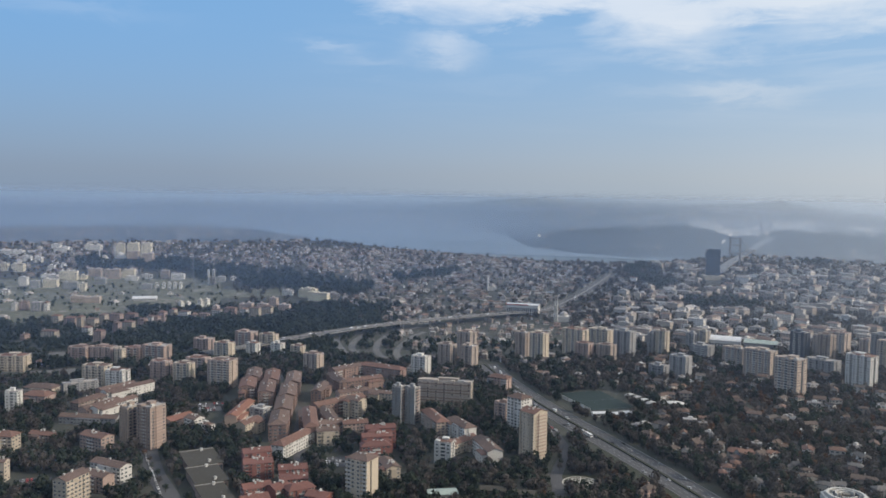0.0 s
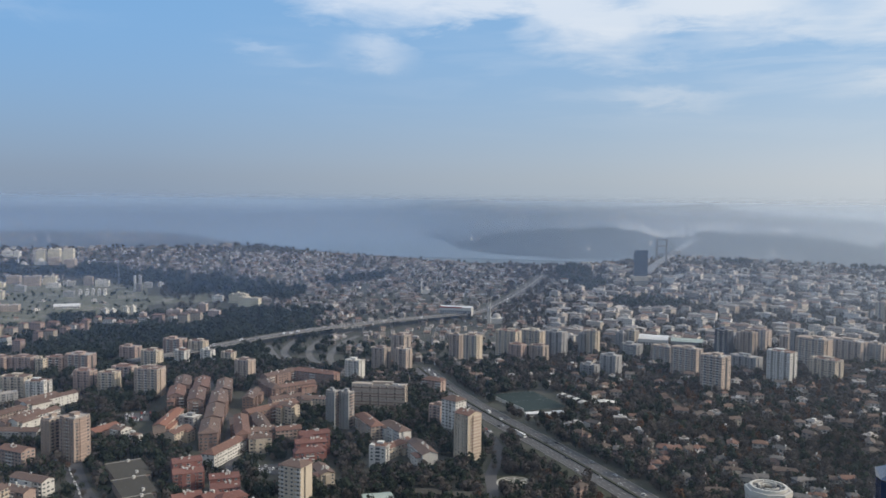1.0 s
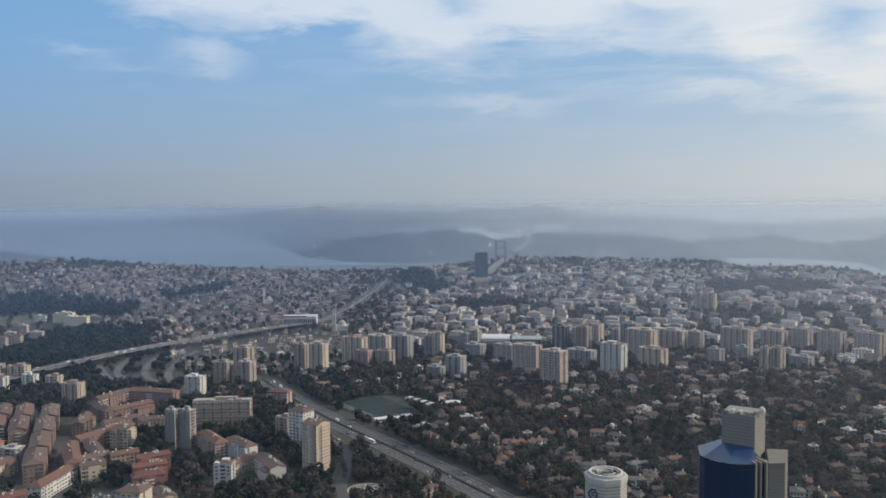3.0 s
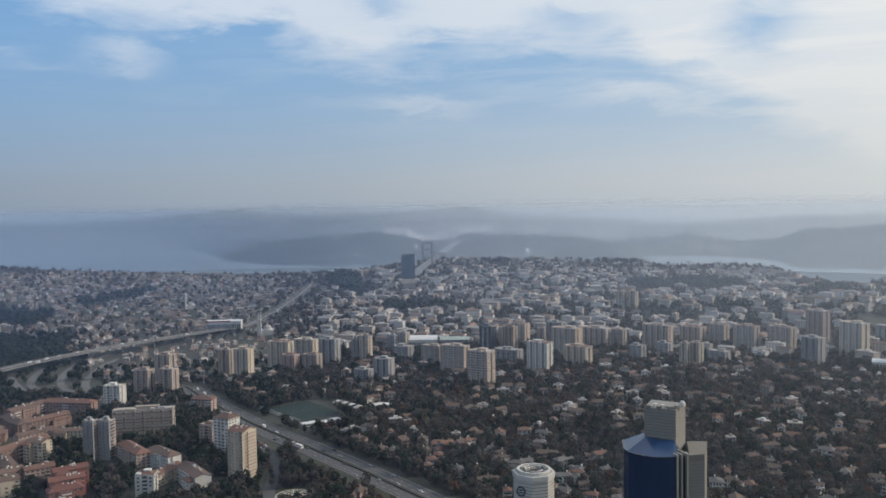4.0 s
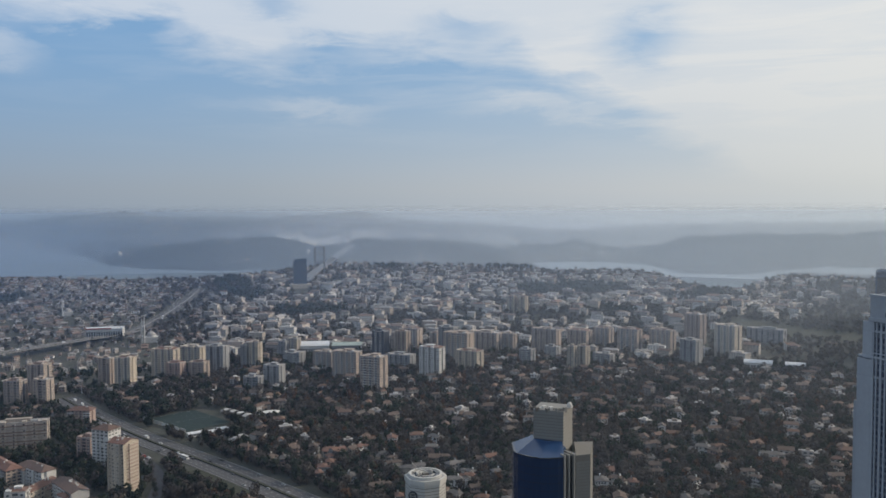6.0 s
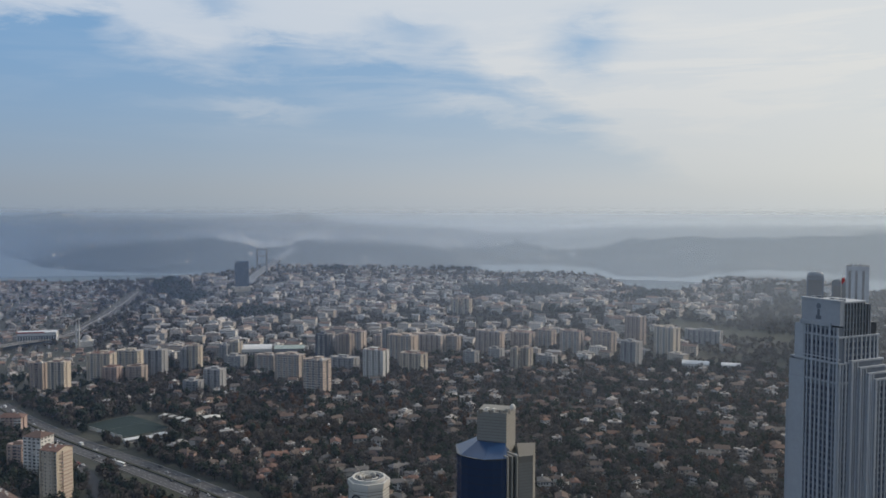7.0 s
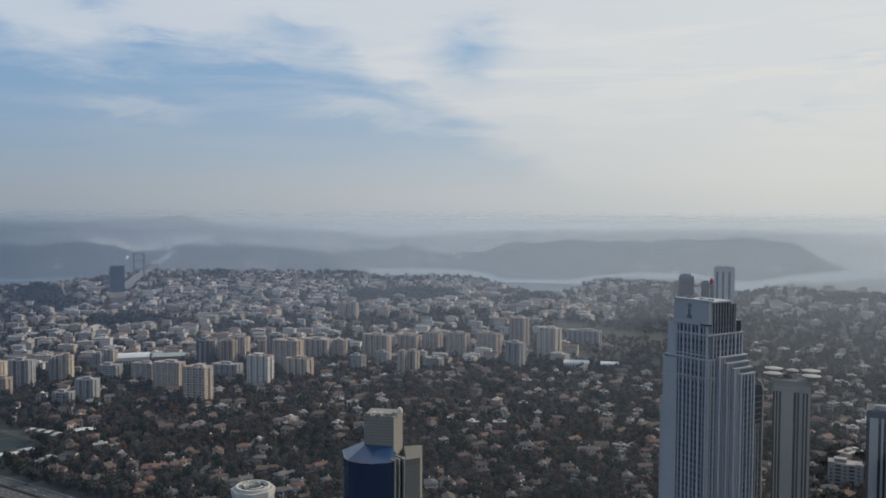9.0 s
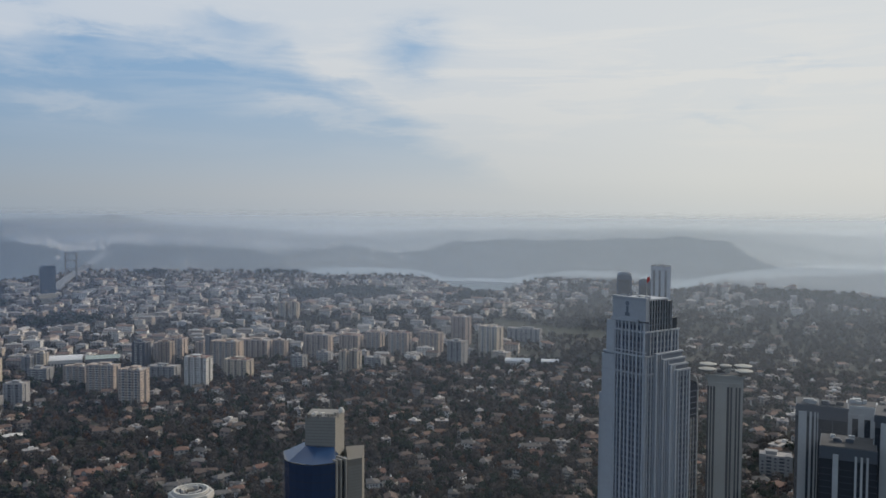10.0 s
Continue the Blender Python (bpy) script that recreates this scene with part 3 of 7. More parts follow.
        tagged(part("windows", k, PANE, wing), kind="stuff")
    if roof == "F" and h > 24:
        part("roof_tank", Kit().box(w * 0.24, w * 0.36, -d * 0.3, -d * 0.1, top + 0.25, top + 2.2), LIGHT, b)
        part("roof_step", Kit().box(-w * 0.46, -w * 0.16, -d * 0.4, d * 0.3, top + 0.25, top + 1.6), wall, b)
    near = math.hypot(x, y) < 690
    pitch_of = {}
    framed = rng.random() < 0.35
    blank_end = roof == "H" and rng.random() < 0.55
    for face in range(4):
        if blank_end and face % 2 == 1:
            continue
        span = w if face % 2 == 0 else d
        count = max(2, int(span / 4.0))
        if face == 0 and bays:
            count = bays
        pitch = span / count
        wide = pitch_of.setdefault(face, rng.choice((0.4, 0.5, 0.58)) * pitch)
        if face == 0 and bays:
            wide = pitch * 0.34
        spots = []
        for i in range(count):
            u = -span / 2 + pitch * (i + 0.5)
            if face == 0 and bays and i % 2:
                continue
            if face == 0 and bays:
                spots.append((u, 1.15 if i % 2 == 0 else 0.05))
            else:
                spots.append((u, 1.45 if face == 0 and bay and abs(u) < w * 0.22 - wide / 2 else 0.05))
        if near:
            me = Kit().box(-wide / 2 - 0.14, wide / 2 + 0.14, -0.06, 0, 0.85, 2.45, 1).box(-wide / 2, wide / 2, -0.1, -0.06, 0.98, 2.35, 0).box(
                -wide / 2 - 0.2, wide / 2 + 0.2, -0.18, 0, 0.75, 0.85, 1).mesh("window", [PANE, LIGHT])
            turn = (0, 90, 180, 270)[face]
            off = d / 2 if face % 2 == 0 else w / 2
            for u, proud in spots:
                for s in range(floors):
                    if rng.random() < 0.06:
                        continue
                    part("window", me, None, b, m=pose(0, 0, 0, 0, 0, turn) @ pose(u, -off - (proud - 0.05), 2.0 + s * step))
        else:
            me = Kit()
            for u, proud in spots:
                for s in range(floors):
                    if rng.random() < 0.1:
                        continue
                    if framed:
                        me.wall_quad(face, w, d, u - wide / 2 - 0.14, u + wide / 2 + 0.14, 2.85 + s * step, 4.45 + s * step, proud, 1)
                    me.wall_quad(face, w, d, u - wide / 2, u + wide / 2, 2.98 + s * step, 4.35 + s * step, proud + 0.03, 0)
            tagged(part("windows", me, [PANE, LIGHT], b), kind="stuff")
    if bays and d > 9:
        for side in (-1, 1):
            k = Kit().box(side * (w / 2 + 0.1) - 0.08, side * (w / 2 + 0.1) + 0.08, -d * 0.1, d * 0.1, 2.4, top - 1.2)
            part("stair_glazing", k, PANE, b)
    if floors >= 12 and math.hypot(x, y) < 1000:
        # tall blocks: upright fins on the front, a balcony a storey on the flank
        for i in range(6):
            u = -w / 2 + w * (i + 0.08) / 5.2
            part("fin", Kit().box(u, u + 0.8, -d / 2 - 1.6, -d / 2 + 0.2, 0, top - 0.5), wall, b)
        me = Kit().box(0, 1.5, -d * 0.36, d * 0.36, 0, 0.2).box(1.38, 1.5, -d * 0.36, d * 0.36, 0.2, 1.15).mesh("flank_balcony", [WALLS["pink"] if colour != "white" else LIGHT])
        for s in range(1, floors):
            part("flank_balcony", me, None, b, m=pose(w / 2, 0, 2.0 + s * step - 0.1))
    deep = 1.3
    bal = Kit()
    bw = min(w * 0.3, 7.0) if not bays else w / bays - 0.1
    bal.box(-bw / 2, bw / 2, -deep, 0, 0, 0.2).box(-bw / 2, bw / 2, -deep, -deep + 0.12, 0.2, 1.15)
    bal.box(-bw / 2, -bw / 2 + 0.12, -deep + 0.12, 0, 0.2, 1.15).box(bw / 2 - 0.12, bw / 2, -deep + 0.12, 0, 0.2, 1.15)
    bme = bal.mesh("balcony", [LIGHT if rng.random() < 0.45 else wall])
    spots = [(-w * 0.36, -d / 2, 0), (w * 0.36, -d / 2, 0)]
    if rng.random() < 0.5:
        spots = [(0, -d / 2 - (1.4 if bay else 0), 0)]
    if bays:
        spots = [(-w / 2 + w / bays * (i + 0.5), -d / 2, 0) for i in range(1, bays, 2)]
        for sx, sy, _ in spots if colour != "banded" else ():
            k = Kit()
            for s in range(floors):
                k.box(sx - bw * 0.4, sx + bw * 0.4, sy - 0.12, sy, 2.9 + s * step, 1.55 + (s + 1) * step)
            part("loggia_glazing", k, PANE, b)
    elif d > 14:
        spots.append((-w / 2, 0, -90))
    if math.hypot(x, y) > 930:
        # far off, the balconies of one column stand as one stack
        one_v, one_q = np.concatenate(bal.v), np.concatenate(bal.q)
        k = Kit()
        for s in range(1, floors):
            k.add(one_v + (0, 0, s * step), one_q)
        me = k.mesh("balcony_stack", [bme.materials[0]])
        for sx, sy, turn in spots:
            part("balcony_stack", me, None, b, m=pose(sx, sy, 1.9, 0, 0, turn))
        return b
    for sx, sy, turn in spots:
        for s in range(1, floors):
            part("balcony", bme, None, b, m=pose(sx, sy, 2.0 + s * step - 0.1, 0, 0, turn))
    return b


apartment(-90, 600, -21, 17, 13, 10, 3, "H", "red")
apartment(-137, 592, 29, 20, 13, 10, 3, "H", "red")
apartment(-107, 610, 34, 21, 13, 12, 4, "H", "red")
apartment(-123, 611, 48, 14, 13, 12, 4, "H", "red")
apartment(-140, 612, 27, 21, 13, 12, 4, "H", "red")
apartment(-60, 622, -28, 19, 16, 32, 10, "H", "cream")
apartment(-115, 632, 13, 21, 13, 12, 4, "H", "red")
apartment(-268, 630, -28, 24, 11, 13, 4, "H", "pink")
apartment(-119, 649, 13, 22, 13, 14, 5, "H", "red")
apartment(-275, 599, 73, 24, 12, 22, 7, "H", "cream")
apartment(-150, 662, 17, 23, 13, 14, 5, "H", "red")
apartment(-43, 676, -68, 26, 12, 9, 3, "H", "cream")
apartment(-64, 690, 14, 20, 13, 10, 3, "H", "red")
apartment(-156, 684, 22, 23, 13, 16, 5, "H", "red")
apartment(-268, 655, -27, 34, 12, 13, 4, "H", "white")
apartment(4, 708, -16, 15, 12, 19, 6, "F", "white")
apartment(42, 716, -74, 42, 14, 14, 5, "H", "white")
apartment(-58, 718, 14, 26, 12, 12, 4, "H", "red")
apartment(84, 727, -49, 17, 17, 42, 14, "H", "cream")
apartment(-58, 733, 14, 27, 12, 16, 5, "H", "red")
apartment(-354, 648, -3, 10, 8, 16, 5, "H", "cream")
apartment(18, 741, 48, 37, 12, 10, 3, "H", "cream")
apartment(-134, 735, 68, 53, 13, 12, 4, "H", "white")
apartment(-56, 746, 15, 27, 12, 20, 6, "H", "red")
apartment(-106, 756, 14, 20, 13, 14, 4, "H", "cream")
apartment(-309, 725, -28, 28, 14, 15, 5, "H", "pink")
apartment(-287, 748, -28, 10, 15, 36, 12, "F", "tan")
apartment(-265, 740, -24, 16, 18, 39, 13, "F", "brown")
apartment(20, 784, -64, 39, 13, 14, 5, "H", "white")
apartment(-84, 789, 17, 24, 13, 12, 4, "H", "pink")
apartment(-109, 787, 26, 25, 13, 12, 4, "H", "brick")
apartment(-6, 808, -70, 49, 13, 14, 5, "H", "tan")
apartment(-129, 797, -79, 71, 13, 14, 4, "H", "brick")
apartment(-187, 787, 65, 27, 12, 12, 4, "H", "cream")
apartment(-383, 712, -4, 17, 14, 18, 6, "H", "cream")
apartment(79, 810, -48, 19, 16, 34, 11, "H", "white")
apartment(-113, 817, -72, 51, 12, 12, 4, "H", "brick")
apartment(-244, 800, -32, 15, 13, 11, 3, "H", "white")
apartment(-230, 794, -32, 13, 8, 6, 2, "F", "white")
apartment(-43, 832, -28, 10, 9, 38, 12, "F", "grey")
apartment(-29, 832, -29, 11, 10, 37, 12, "F", "grey")
apartment(-371, 759, -15, 31, 10, 5, 2, "H", "brown")
apartment(65, 838, -35, 14, 12, 21, 7, "F", "pink")
low = apartment(-184, 826, -23, 17, 13, 15, 5, "F", "grey")
part("white_roof_sheet", Kit().box(-8.3, 8.3, -6.3, 6.3, 17.3, 17.6), LIGHT, low, "white roof sheet")
apartment(-205, 825, 87, 62, 12, 14, 4, "H", "orange")
apartment(-90, 855, -36, 19, 13, 18, 6, "H", "cream")
apartment(-265, 814, 58, 30, 17, 7, 2, "H", "orange")
apartment(-110, 865, 44, 63, 14, 14, 4, "H", "brick")
apartment(-353, 813, -6, 60, 12, 7, 2, "H", "grey")
apartment(-348, 861, 67, 56, 12, 9, 3, "H", "white")
apartment(-362, 858, 67, 48, 12, 8, 3, "H", "pink")
apartment(-65, 910, -16, 32, 12, 12, 4, "H", "cream")
apartment(5, 915, -12, 61, 13, 25, 8, "F", "banded")
apartment(-100, 916, 30, 36, 12, 12, 4, "H", "pink")
apartment(-139, 930, 87, 45, 12, 12, 4, "H", "brick")
apartment(-450, 852, 2, 13, 10, 22, 7, "F", "white")
apartment(-382, 878, 67, 40, 12, 8, 3, "H", "brown")
apartment(-440, 884, -12, 29, 18, 11, 4, "H", "pink")
apartment(-458, 929, -8, 36, 18, 9, 3, "H", "cream")
apartment(-94, 976, 35, 47, 13, 12, 4, "H", "brick")
apartment(-125, 978, -65, 52, 12, 12, 4, "H", "brick")
apartment(71, 985, -31, 26, 13, 14, 5, "H", "pink")
apartment(-360, 931, 58, 64, 12, 10, 3, "H", "white")
apartment(-376, 936, 58, 46, 12, 9, 3, "H", "pink")
apartment(-264, 979, -11, 28, 22, 33, 11, "F", "tan")
apartment(-423, 948, 35, 38, 12, 11, 4, "F", "grey")
apartment(-76, 1041, -29, 64, 14, 12, 4, "H", "brick")
apartment(-387, 970, -9, 22, 16, 21, 7, "F", "white")
apartment(-121, 1038, 48, 50, 14, 12, 4, "H", "brick")
apartment(-316, 996, -8, 21, 15, 25, 8, "F", "cream")
apartment(-26, 1047, -25, 20, 16, 25, 8, "F", "white")
apartment(-346, 1002, -12, 21, 15, 26, 8, "F", "pink")
apartment(421, 977, -49, 28, 23, 45, 14, "F", "tan")
apartment(-167, 1061, -22, 20, 16, 24, 8, "F", "tan")
apartment(-420, 989, -8, 29, 17, 23, 7, "F", "cream")
apartment(284, 1058, -41, 21, 15, 19, 6, "F", "grey")
apartment(38, 1104, -33, 18, 15, 29, 9, "F", "tan")
apartment(8, 1110, -31, 20, 16, 29, 9, "F", "tan")
apartment(-320, 1068, -9, 27, 16, 17, 5, "F", "pink")
apartment(316, 1071, -42, 23, 18, 29, 9, "F", "grey")
apartment(525, 1013, -53, 31, 18, 40, 13, "F", "white")
apartment(422, 1074, -47, 37, 19, 36, 12, "F", "tan")
apartment(36, 1154, -33, 22, 17, 40, 13, "F", "tan")
apartment(-301, 1126, -16, 23, 16, 25, 8, "F", "cream")
apartment(-203, 1148, -21, 16, 13, 16, 5, "F", "cream")
apartment(588, 1017, -56, 34, 21, 28, 9, "F", "cream")
apartment(-266, 1147, -18, 15, 12, 20, 6, "F", "white")
apartment(-233, 1156, -20, 16, 11, 18, 6, "F", "white")
apartment(141, 1174, -33, 22, 18, 39, 12, "F", "cream")
apartment(718, 947, -63, 11, 10, 35, 11, "F", "cream")
apartment(-439, 1109, -9, 11, 9, 20, 6, "F", "cream")
apartment(736, 944, -64, 14, 13, 35, 11, "F", "cream")
apartment(510, 1083, -51, 38, 19, 20, 6, "F", "grey")
apartment(-396, 1130, -12, 33, 20, 21, 7, "F", "pink")
apartment(-560, 1062, 2, 35, 21, 20, 6, "F", "cream")
apartment(120, 1204, -32, 17, 14, 35, 11, "F", "tan")
apartment(210, 1192, -36, 21, 17, 23, 7, "F", "pink")
apartment(-428, 1132, -10, 24, 14, 17, 5, "F", "pink")
apartment(412, 1139, -46, 30, 15, 26, 9, "F", "tan")
apartment(-465, 1118, -8, 30, 18, 21, 7, "F", "pink")
apartment(241, 1187, -37, 23, 18, 22, 7, "F", "tan")
apartment(684, 1011, -60, 19, 15, 24, 8, "F", "grey")
apartment(-496, 1117, -7, 26, 21, 21, 7, "F", "pink")
apartment(-343, 1174, -15, 24, 17, 21, 7, "F", "pink")
apartment(201, 1220, -35, 33, 20, 39, 13, "F", "cream")
apartment(-258, 1213, -19, 24, 14, 20, 6, "F", "cream")
apartment(273, 1212, -39, 27, 19, 38, 12, "F", "grey")
apartment(381, 1185, -44, 26, 21, 21, 7, "F", "grey")
apartment(792, 966, -65, 28, 17, 18, 6, "F", "grey")
apartment(-292, 1216, -18, 27, 19, 23, 7, "F", "pink")
apartment(330, 1214, -41, 15, 14, 37, 12, "F", "cream")
apartment(315, 1220, -35, 10, 9, 33, 11, "F", "grey")
apartment(617, 1101, -55, 41, 25, 41, 13, "F", "tan")
apartment(515, 1168, -50, 20, 18, 42, 13, "F", "glass")
apartment(549, 1159, -51, 19, 15, 40, 13, "F", "tan")
apartment(752, 1041, -62, 20, 16, 20, 7, "F", "grey")
apartment(915, 911, -71, 25, 23, 38, 12, "F", "grey")
apartment(619, 1138, -55, 27, 16, 45, 14, "F", "grey")
apartment(251, 1283, -37, 34, 21, 28, 9, "F", "cream")
apartment(387, 1258, -43, 13, 12, 25, 8, "F", "grey")
apartment(557, 1193, -51, 18, 14, 33, 11, "F", "tan")
apartment(405, 1259, -44, 16, 14, 28, 9, "F", "cream")
apartment(694, 1149, -57, 52, 21, 32, 10, "F", "tan")
apartment(728, 1129, -59, 21, 14, 30, 10, "F", "tan")
apartment(628, 1201, -54, 14, 13, 27, 9, "F", "tan")
apartment(790, 1112, -61, 45, 18, 37, 12, "F", "tan")
apartment(1011, 928, -73, 34, 24, 49, 16, "F", "cream")
apartment(602, 1237, -52, 32, 19, 32, 10, "F", "tan")
apartment(917, 1052, -67, 36, 18, 36, 12, "F", "tan")
apartment(964, 1025, -69, 38, 19, 34, 11, "F", "tan")
apartment(863, 1117, -64, 36, 22, 30, 10, "F", "tan")
apartment(905, 1105, -65, 29, 18, 32, 10, "F", "tan")
apartment(1049, 1036, -71, 29, 23, 51, 17, "F", "brown")
apartment(1153, 974, -66, 61, 18, 23, 7, "F", "grey")
apartment(955, 1471, -59, 17, 14, 34, 11, "F", "cream")
apartment(975, 1458, -60, 17, 14, 34, 11, "F", "cream")


# ---- scattered houses and mid-distance blocks ----
def free(x, y, room):
    return all((x - a) ** 2 + (y - c) ** 2 > (r + room) ** 2 for a, c, r in taken)


def house_kit(kit, x, y, z, yaw, w, d, h, floors, hip, rng):
    """A house as plain geometry: walls, roof, windows by storey."""
    one = Kit().box(-w / 2, w / 2, -d / 2, d / 2, -2.0, h, 0)
    if hip and rng.random() < 0.5:
        one.gable(w, d, h, 1.2 + 0.16 * min(w, d), 0.5, 1)
        one.gable_ends(w, d, h, 1.2 + 0.16 * min(w, d), 0)
    elif hip:
        one.hip(w, d, h, 1.2 + 0.13 * min(w, d), 0.5, 1)
    else:
        one.box(-w / 2 - 0.2, w / 2 + 0.2, -d / 2 - 0.2, d / 2 + 0.2, h, h + 0.5, 2)
        one.box(-w * 0.15, w * 0.2, -d * 0.2, d * 0.15, h + 0.5, h + 2.6, 0)
    if rng.random() < 0.45 and floors < 4:
        ww, dd, hh, ox, oy = w * 0.55, d * 0.6, h * rng.choice((0.66, 1.0, 0.8)), w * rng.choice((-0.5, 0.5)), d * rng.choice((-0.35, 0.3))
        wing = Kit().box(-ww / 2, ww / 2, -dd / 2, dd / 2, -2.0, hh - 0.1, 0)
        if hip:
            wing.hip(ww, dd, hh - 0.1, 0.8 + 0.12 * min(ww, dd), 0.4, 1)
        else:
            wing.box(-ww / 2 - 0.2, ww / 2 + 0.2, -dd / 2 - 0.2, dd / 2 + 0.2, hh - 0.1, hh + 0.3, 2)
        wing.wall_quad(0, ww, dd, -ww * 0.3, ww * 0.3, 0.9, 2.3, 0.06, 3)
        o = one.count
        one.v += [v + (ox, oy, 0) for v in wing.v]
        one.q += [q + o for q in wing.q]
        one.t += [t + o for t in wing.t]
        one.qs += wing.qs
        one.ts += wing.ts
        one.count += wing.count
    step = h / floors
    for face in range(4):
        span = w if face % 2 == 0 else d
        count = max(1, int(span / 4.0))
        for s in range(floors):
            for i in range(count):
                u = -span / 2 + span / count * (i + 0.5)
                ww = span / count * 0.27
                one.wall_quad(face, w, d, u - ww, u + ww, s * step + 0.9, s * step + 2.3, 0.06, 3)
    v = np.concatenate(one.v)
    a = radians(yaw)
    v = np.stack([v[:, 0] * math.cos(a) - v[:, 1] * math.sin(a) + x, v[:, 0] * math.sin(a) + v[:, 1] * math.cos(a) + y, v[:, 2] + z], 1)
    o = kit.count
    kit.v.append(v)
    kit.q += [q + o for q in one.q]
    kit.t += [t + o for t in one.t]
    kit.qs += one.qs
    kit.ts += one.ts
    kit.count += len(v)


def scatter(seed, az0, az1, r0, r1, gap, keep, size, levels, hip_share, turn=None, clear=3.0, thin=(0.6, 0.95), turns=(0, 90, 20, -25, 35)):
    """Places for houses over a stretch of the plan: x, y, yaw, w, d, floors, hip."""
    rng = random.Random(seed)
    got = []
    r = r0
    while r < r1:
        n_az = radians(az1 - az0) * r / gap
        for i in range(int(n_az)):
            if rng.random() > keep:
                continue
            az = az0 + (az1 - az0) * (i + rng.uniform(0.1, 0.9)) / n_az
            x, y = spot(az, r + rng.uniform(-0.4, 0.4) * gap)
            w = rng.uniform(*size)
            if not free(x, y, w * 0.5 + clear):
                continue
            got.append((x, y, (turn if turn is not None else -az) + rng.choice(turns) + rng.uniform(-9, 9), w,
                        w * rng.uniform(*thin), rng.randint(*levels), rng.random() < hip_share))
        r += gap
    return got


VILLA_WALL = surface("villa_render", even((0.50, 0.45, 0.38), (0.70, 0.68, 0.63), (0.38, 0.31, 0.26), (0.76, 0.74, 0.70), (0.28, 0.24, 0.21), (0.46, 0.36, 0.29), (0.58, 0.52, 0.44)))
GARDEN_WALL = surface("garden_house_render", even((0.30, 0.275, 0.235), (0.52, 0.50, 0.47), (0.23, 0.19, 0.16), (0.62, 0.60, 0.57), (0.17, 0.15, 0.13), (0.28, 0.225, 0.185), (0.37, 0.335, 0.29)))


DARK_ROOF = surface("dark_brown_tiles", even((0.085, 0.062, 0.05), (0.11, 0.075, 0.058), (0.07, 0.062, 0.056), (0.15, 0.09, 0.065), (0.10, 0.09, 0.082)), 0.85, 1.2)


# the two near-white stops paint sunlit walls among the duller ones
TOWN_WALL = surface("sun_flecked_render", even((0.30, 0.265, 0.23), (0.66, 0.64, 0.61), (0.24, 0.20, 0.175), (0.36, 0.32, 0.275), (0.21, 0.18, 0.165), (0.72, 0.70, 0.67), (0.28, 0.22, 0.18), (0.40, 0.36, 0.31), (0.24, 0.215, 0.195)))
TOWN_ROOF = surface("hill_tiles", even((0.125, 0.088, 0.072), (0.16, 0.105, 0.083), (0.115, 0.098, 0.088), (0.185, 0.122, 0.094), (0.15, 0.14, 0.13), (0.34, 0.32, 0.30), (0.13, 0.11, 0.10)), 0.85, 1.2)


def far_houses(name, label, rows, walls=None, roofs=None):
    kit, rng = Kit(), random.Random(5)
    for x, y, yaw, w, d, fl, hip in rows:
        house_kit(kit, x, y, float(ground(x, y)), yaw, w, d, fl * 3.1, fl, hip, rng)
    ob = new(name, kit.mesh(name, [walls or WALL, roofs or TOWN_ROOF, FLATROOF, PANE]))
    return tagged(ob, label, "houses", kind="stuff")


def wooded(x, y, spread=90.0):
    return noise.noise(Vector((x / spread, y / spread, 3.3)))


# ---- trees ----
def crown(rng, n, r, h, flake):
    """Ragged flakes through a rounded crown, thicker at its skin."""
    d = rng.normal(size=(n, 3))
    d /= np.linalg.norm(d, axis=1)[:, None]
    lump = 1 + 0.25 * np.sin(d[:, 0] * 5 + rng.uniform(0, 6)) * np.sin(d[:, 1] * 4 + rng.uniform(0, 6))
    c = d * (rng.uniform(0.55, 1.0, n) * lump)[:, None] * (r, r, h * 0.5) + (0, 0, h * 0.5)
    u = rng.normal(size=(n, 3))
    u /= np.linalg.norm(u, axis=1)[:, None]
    v = np.cross(u, d)
    v /= np.linalg.norm(v, axis=1)[:, None] + 1e-6
    s = flake * rng.uniform(0.6, 1.3, (n, 1))
    return np.stack([c + u * s, c - u * s * 0.6 + v * s, c - u * s * 0.6 - v * s], 1).reshape(-1, 3)


def tree_templates(seed, count, flakes, slim):
    rng = np.random.default_rng(seed)
    return [crown(rng, flakes, 1.0 * rng.uniform(0.85, 1.15) * slim, 2.0, 0.36 * (50 / flakes) ** 0.5) for _ in range(count)]


def trunk_verts():
    a = np.linspace(0, 2 * np.pi, 5)[:4]
    lo = np.stack([0.10 * np.cos(a), 0.10 * np.sin(a), np.full(4, -0.7)], 1)
    hi = np.stack([0.05 * np.cos(a), 0.05 * np.sin(a), np.full(4, 0.9)], 1)
    v = np.concatenate([lo, hi])
    t = []
    for i in range(4):
        j = (i + 1) % 4
        t += [v[i], v[j], v[4 + j], v[i], v[4 + j], v[4 + i]]
    return np.array(t)


TRUNK = trunk_verts()


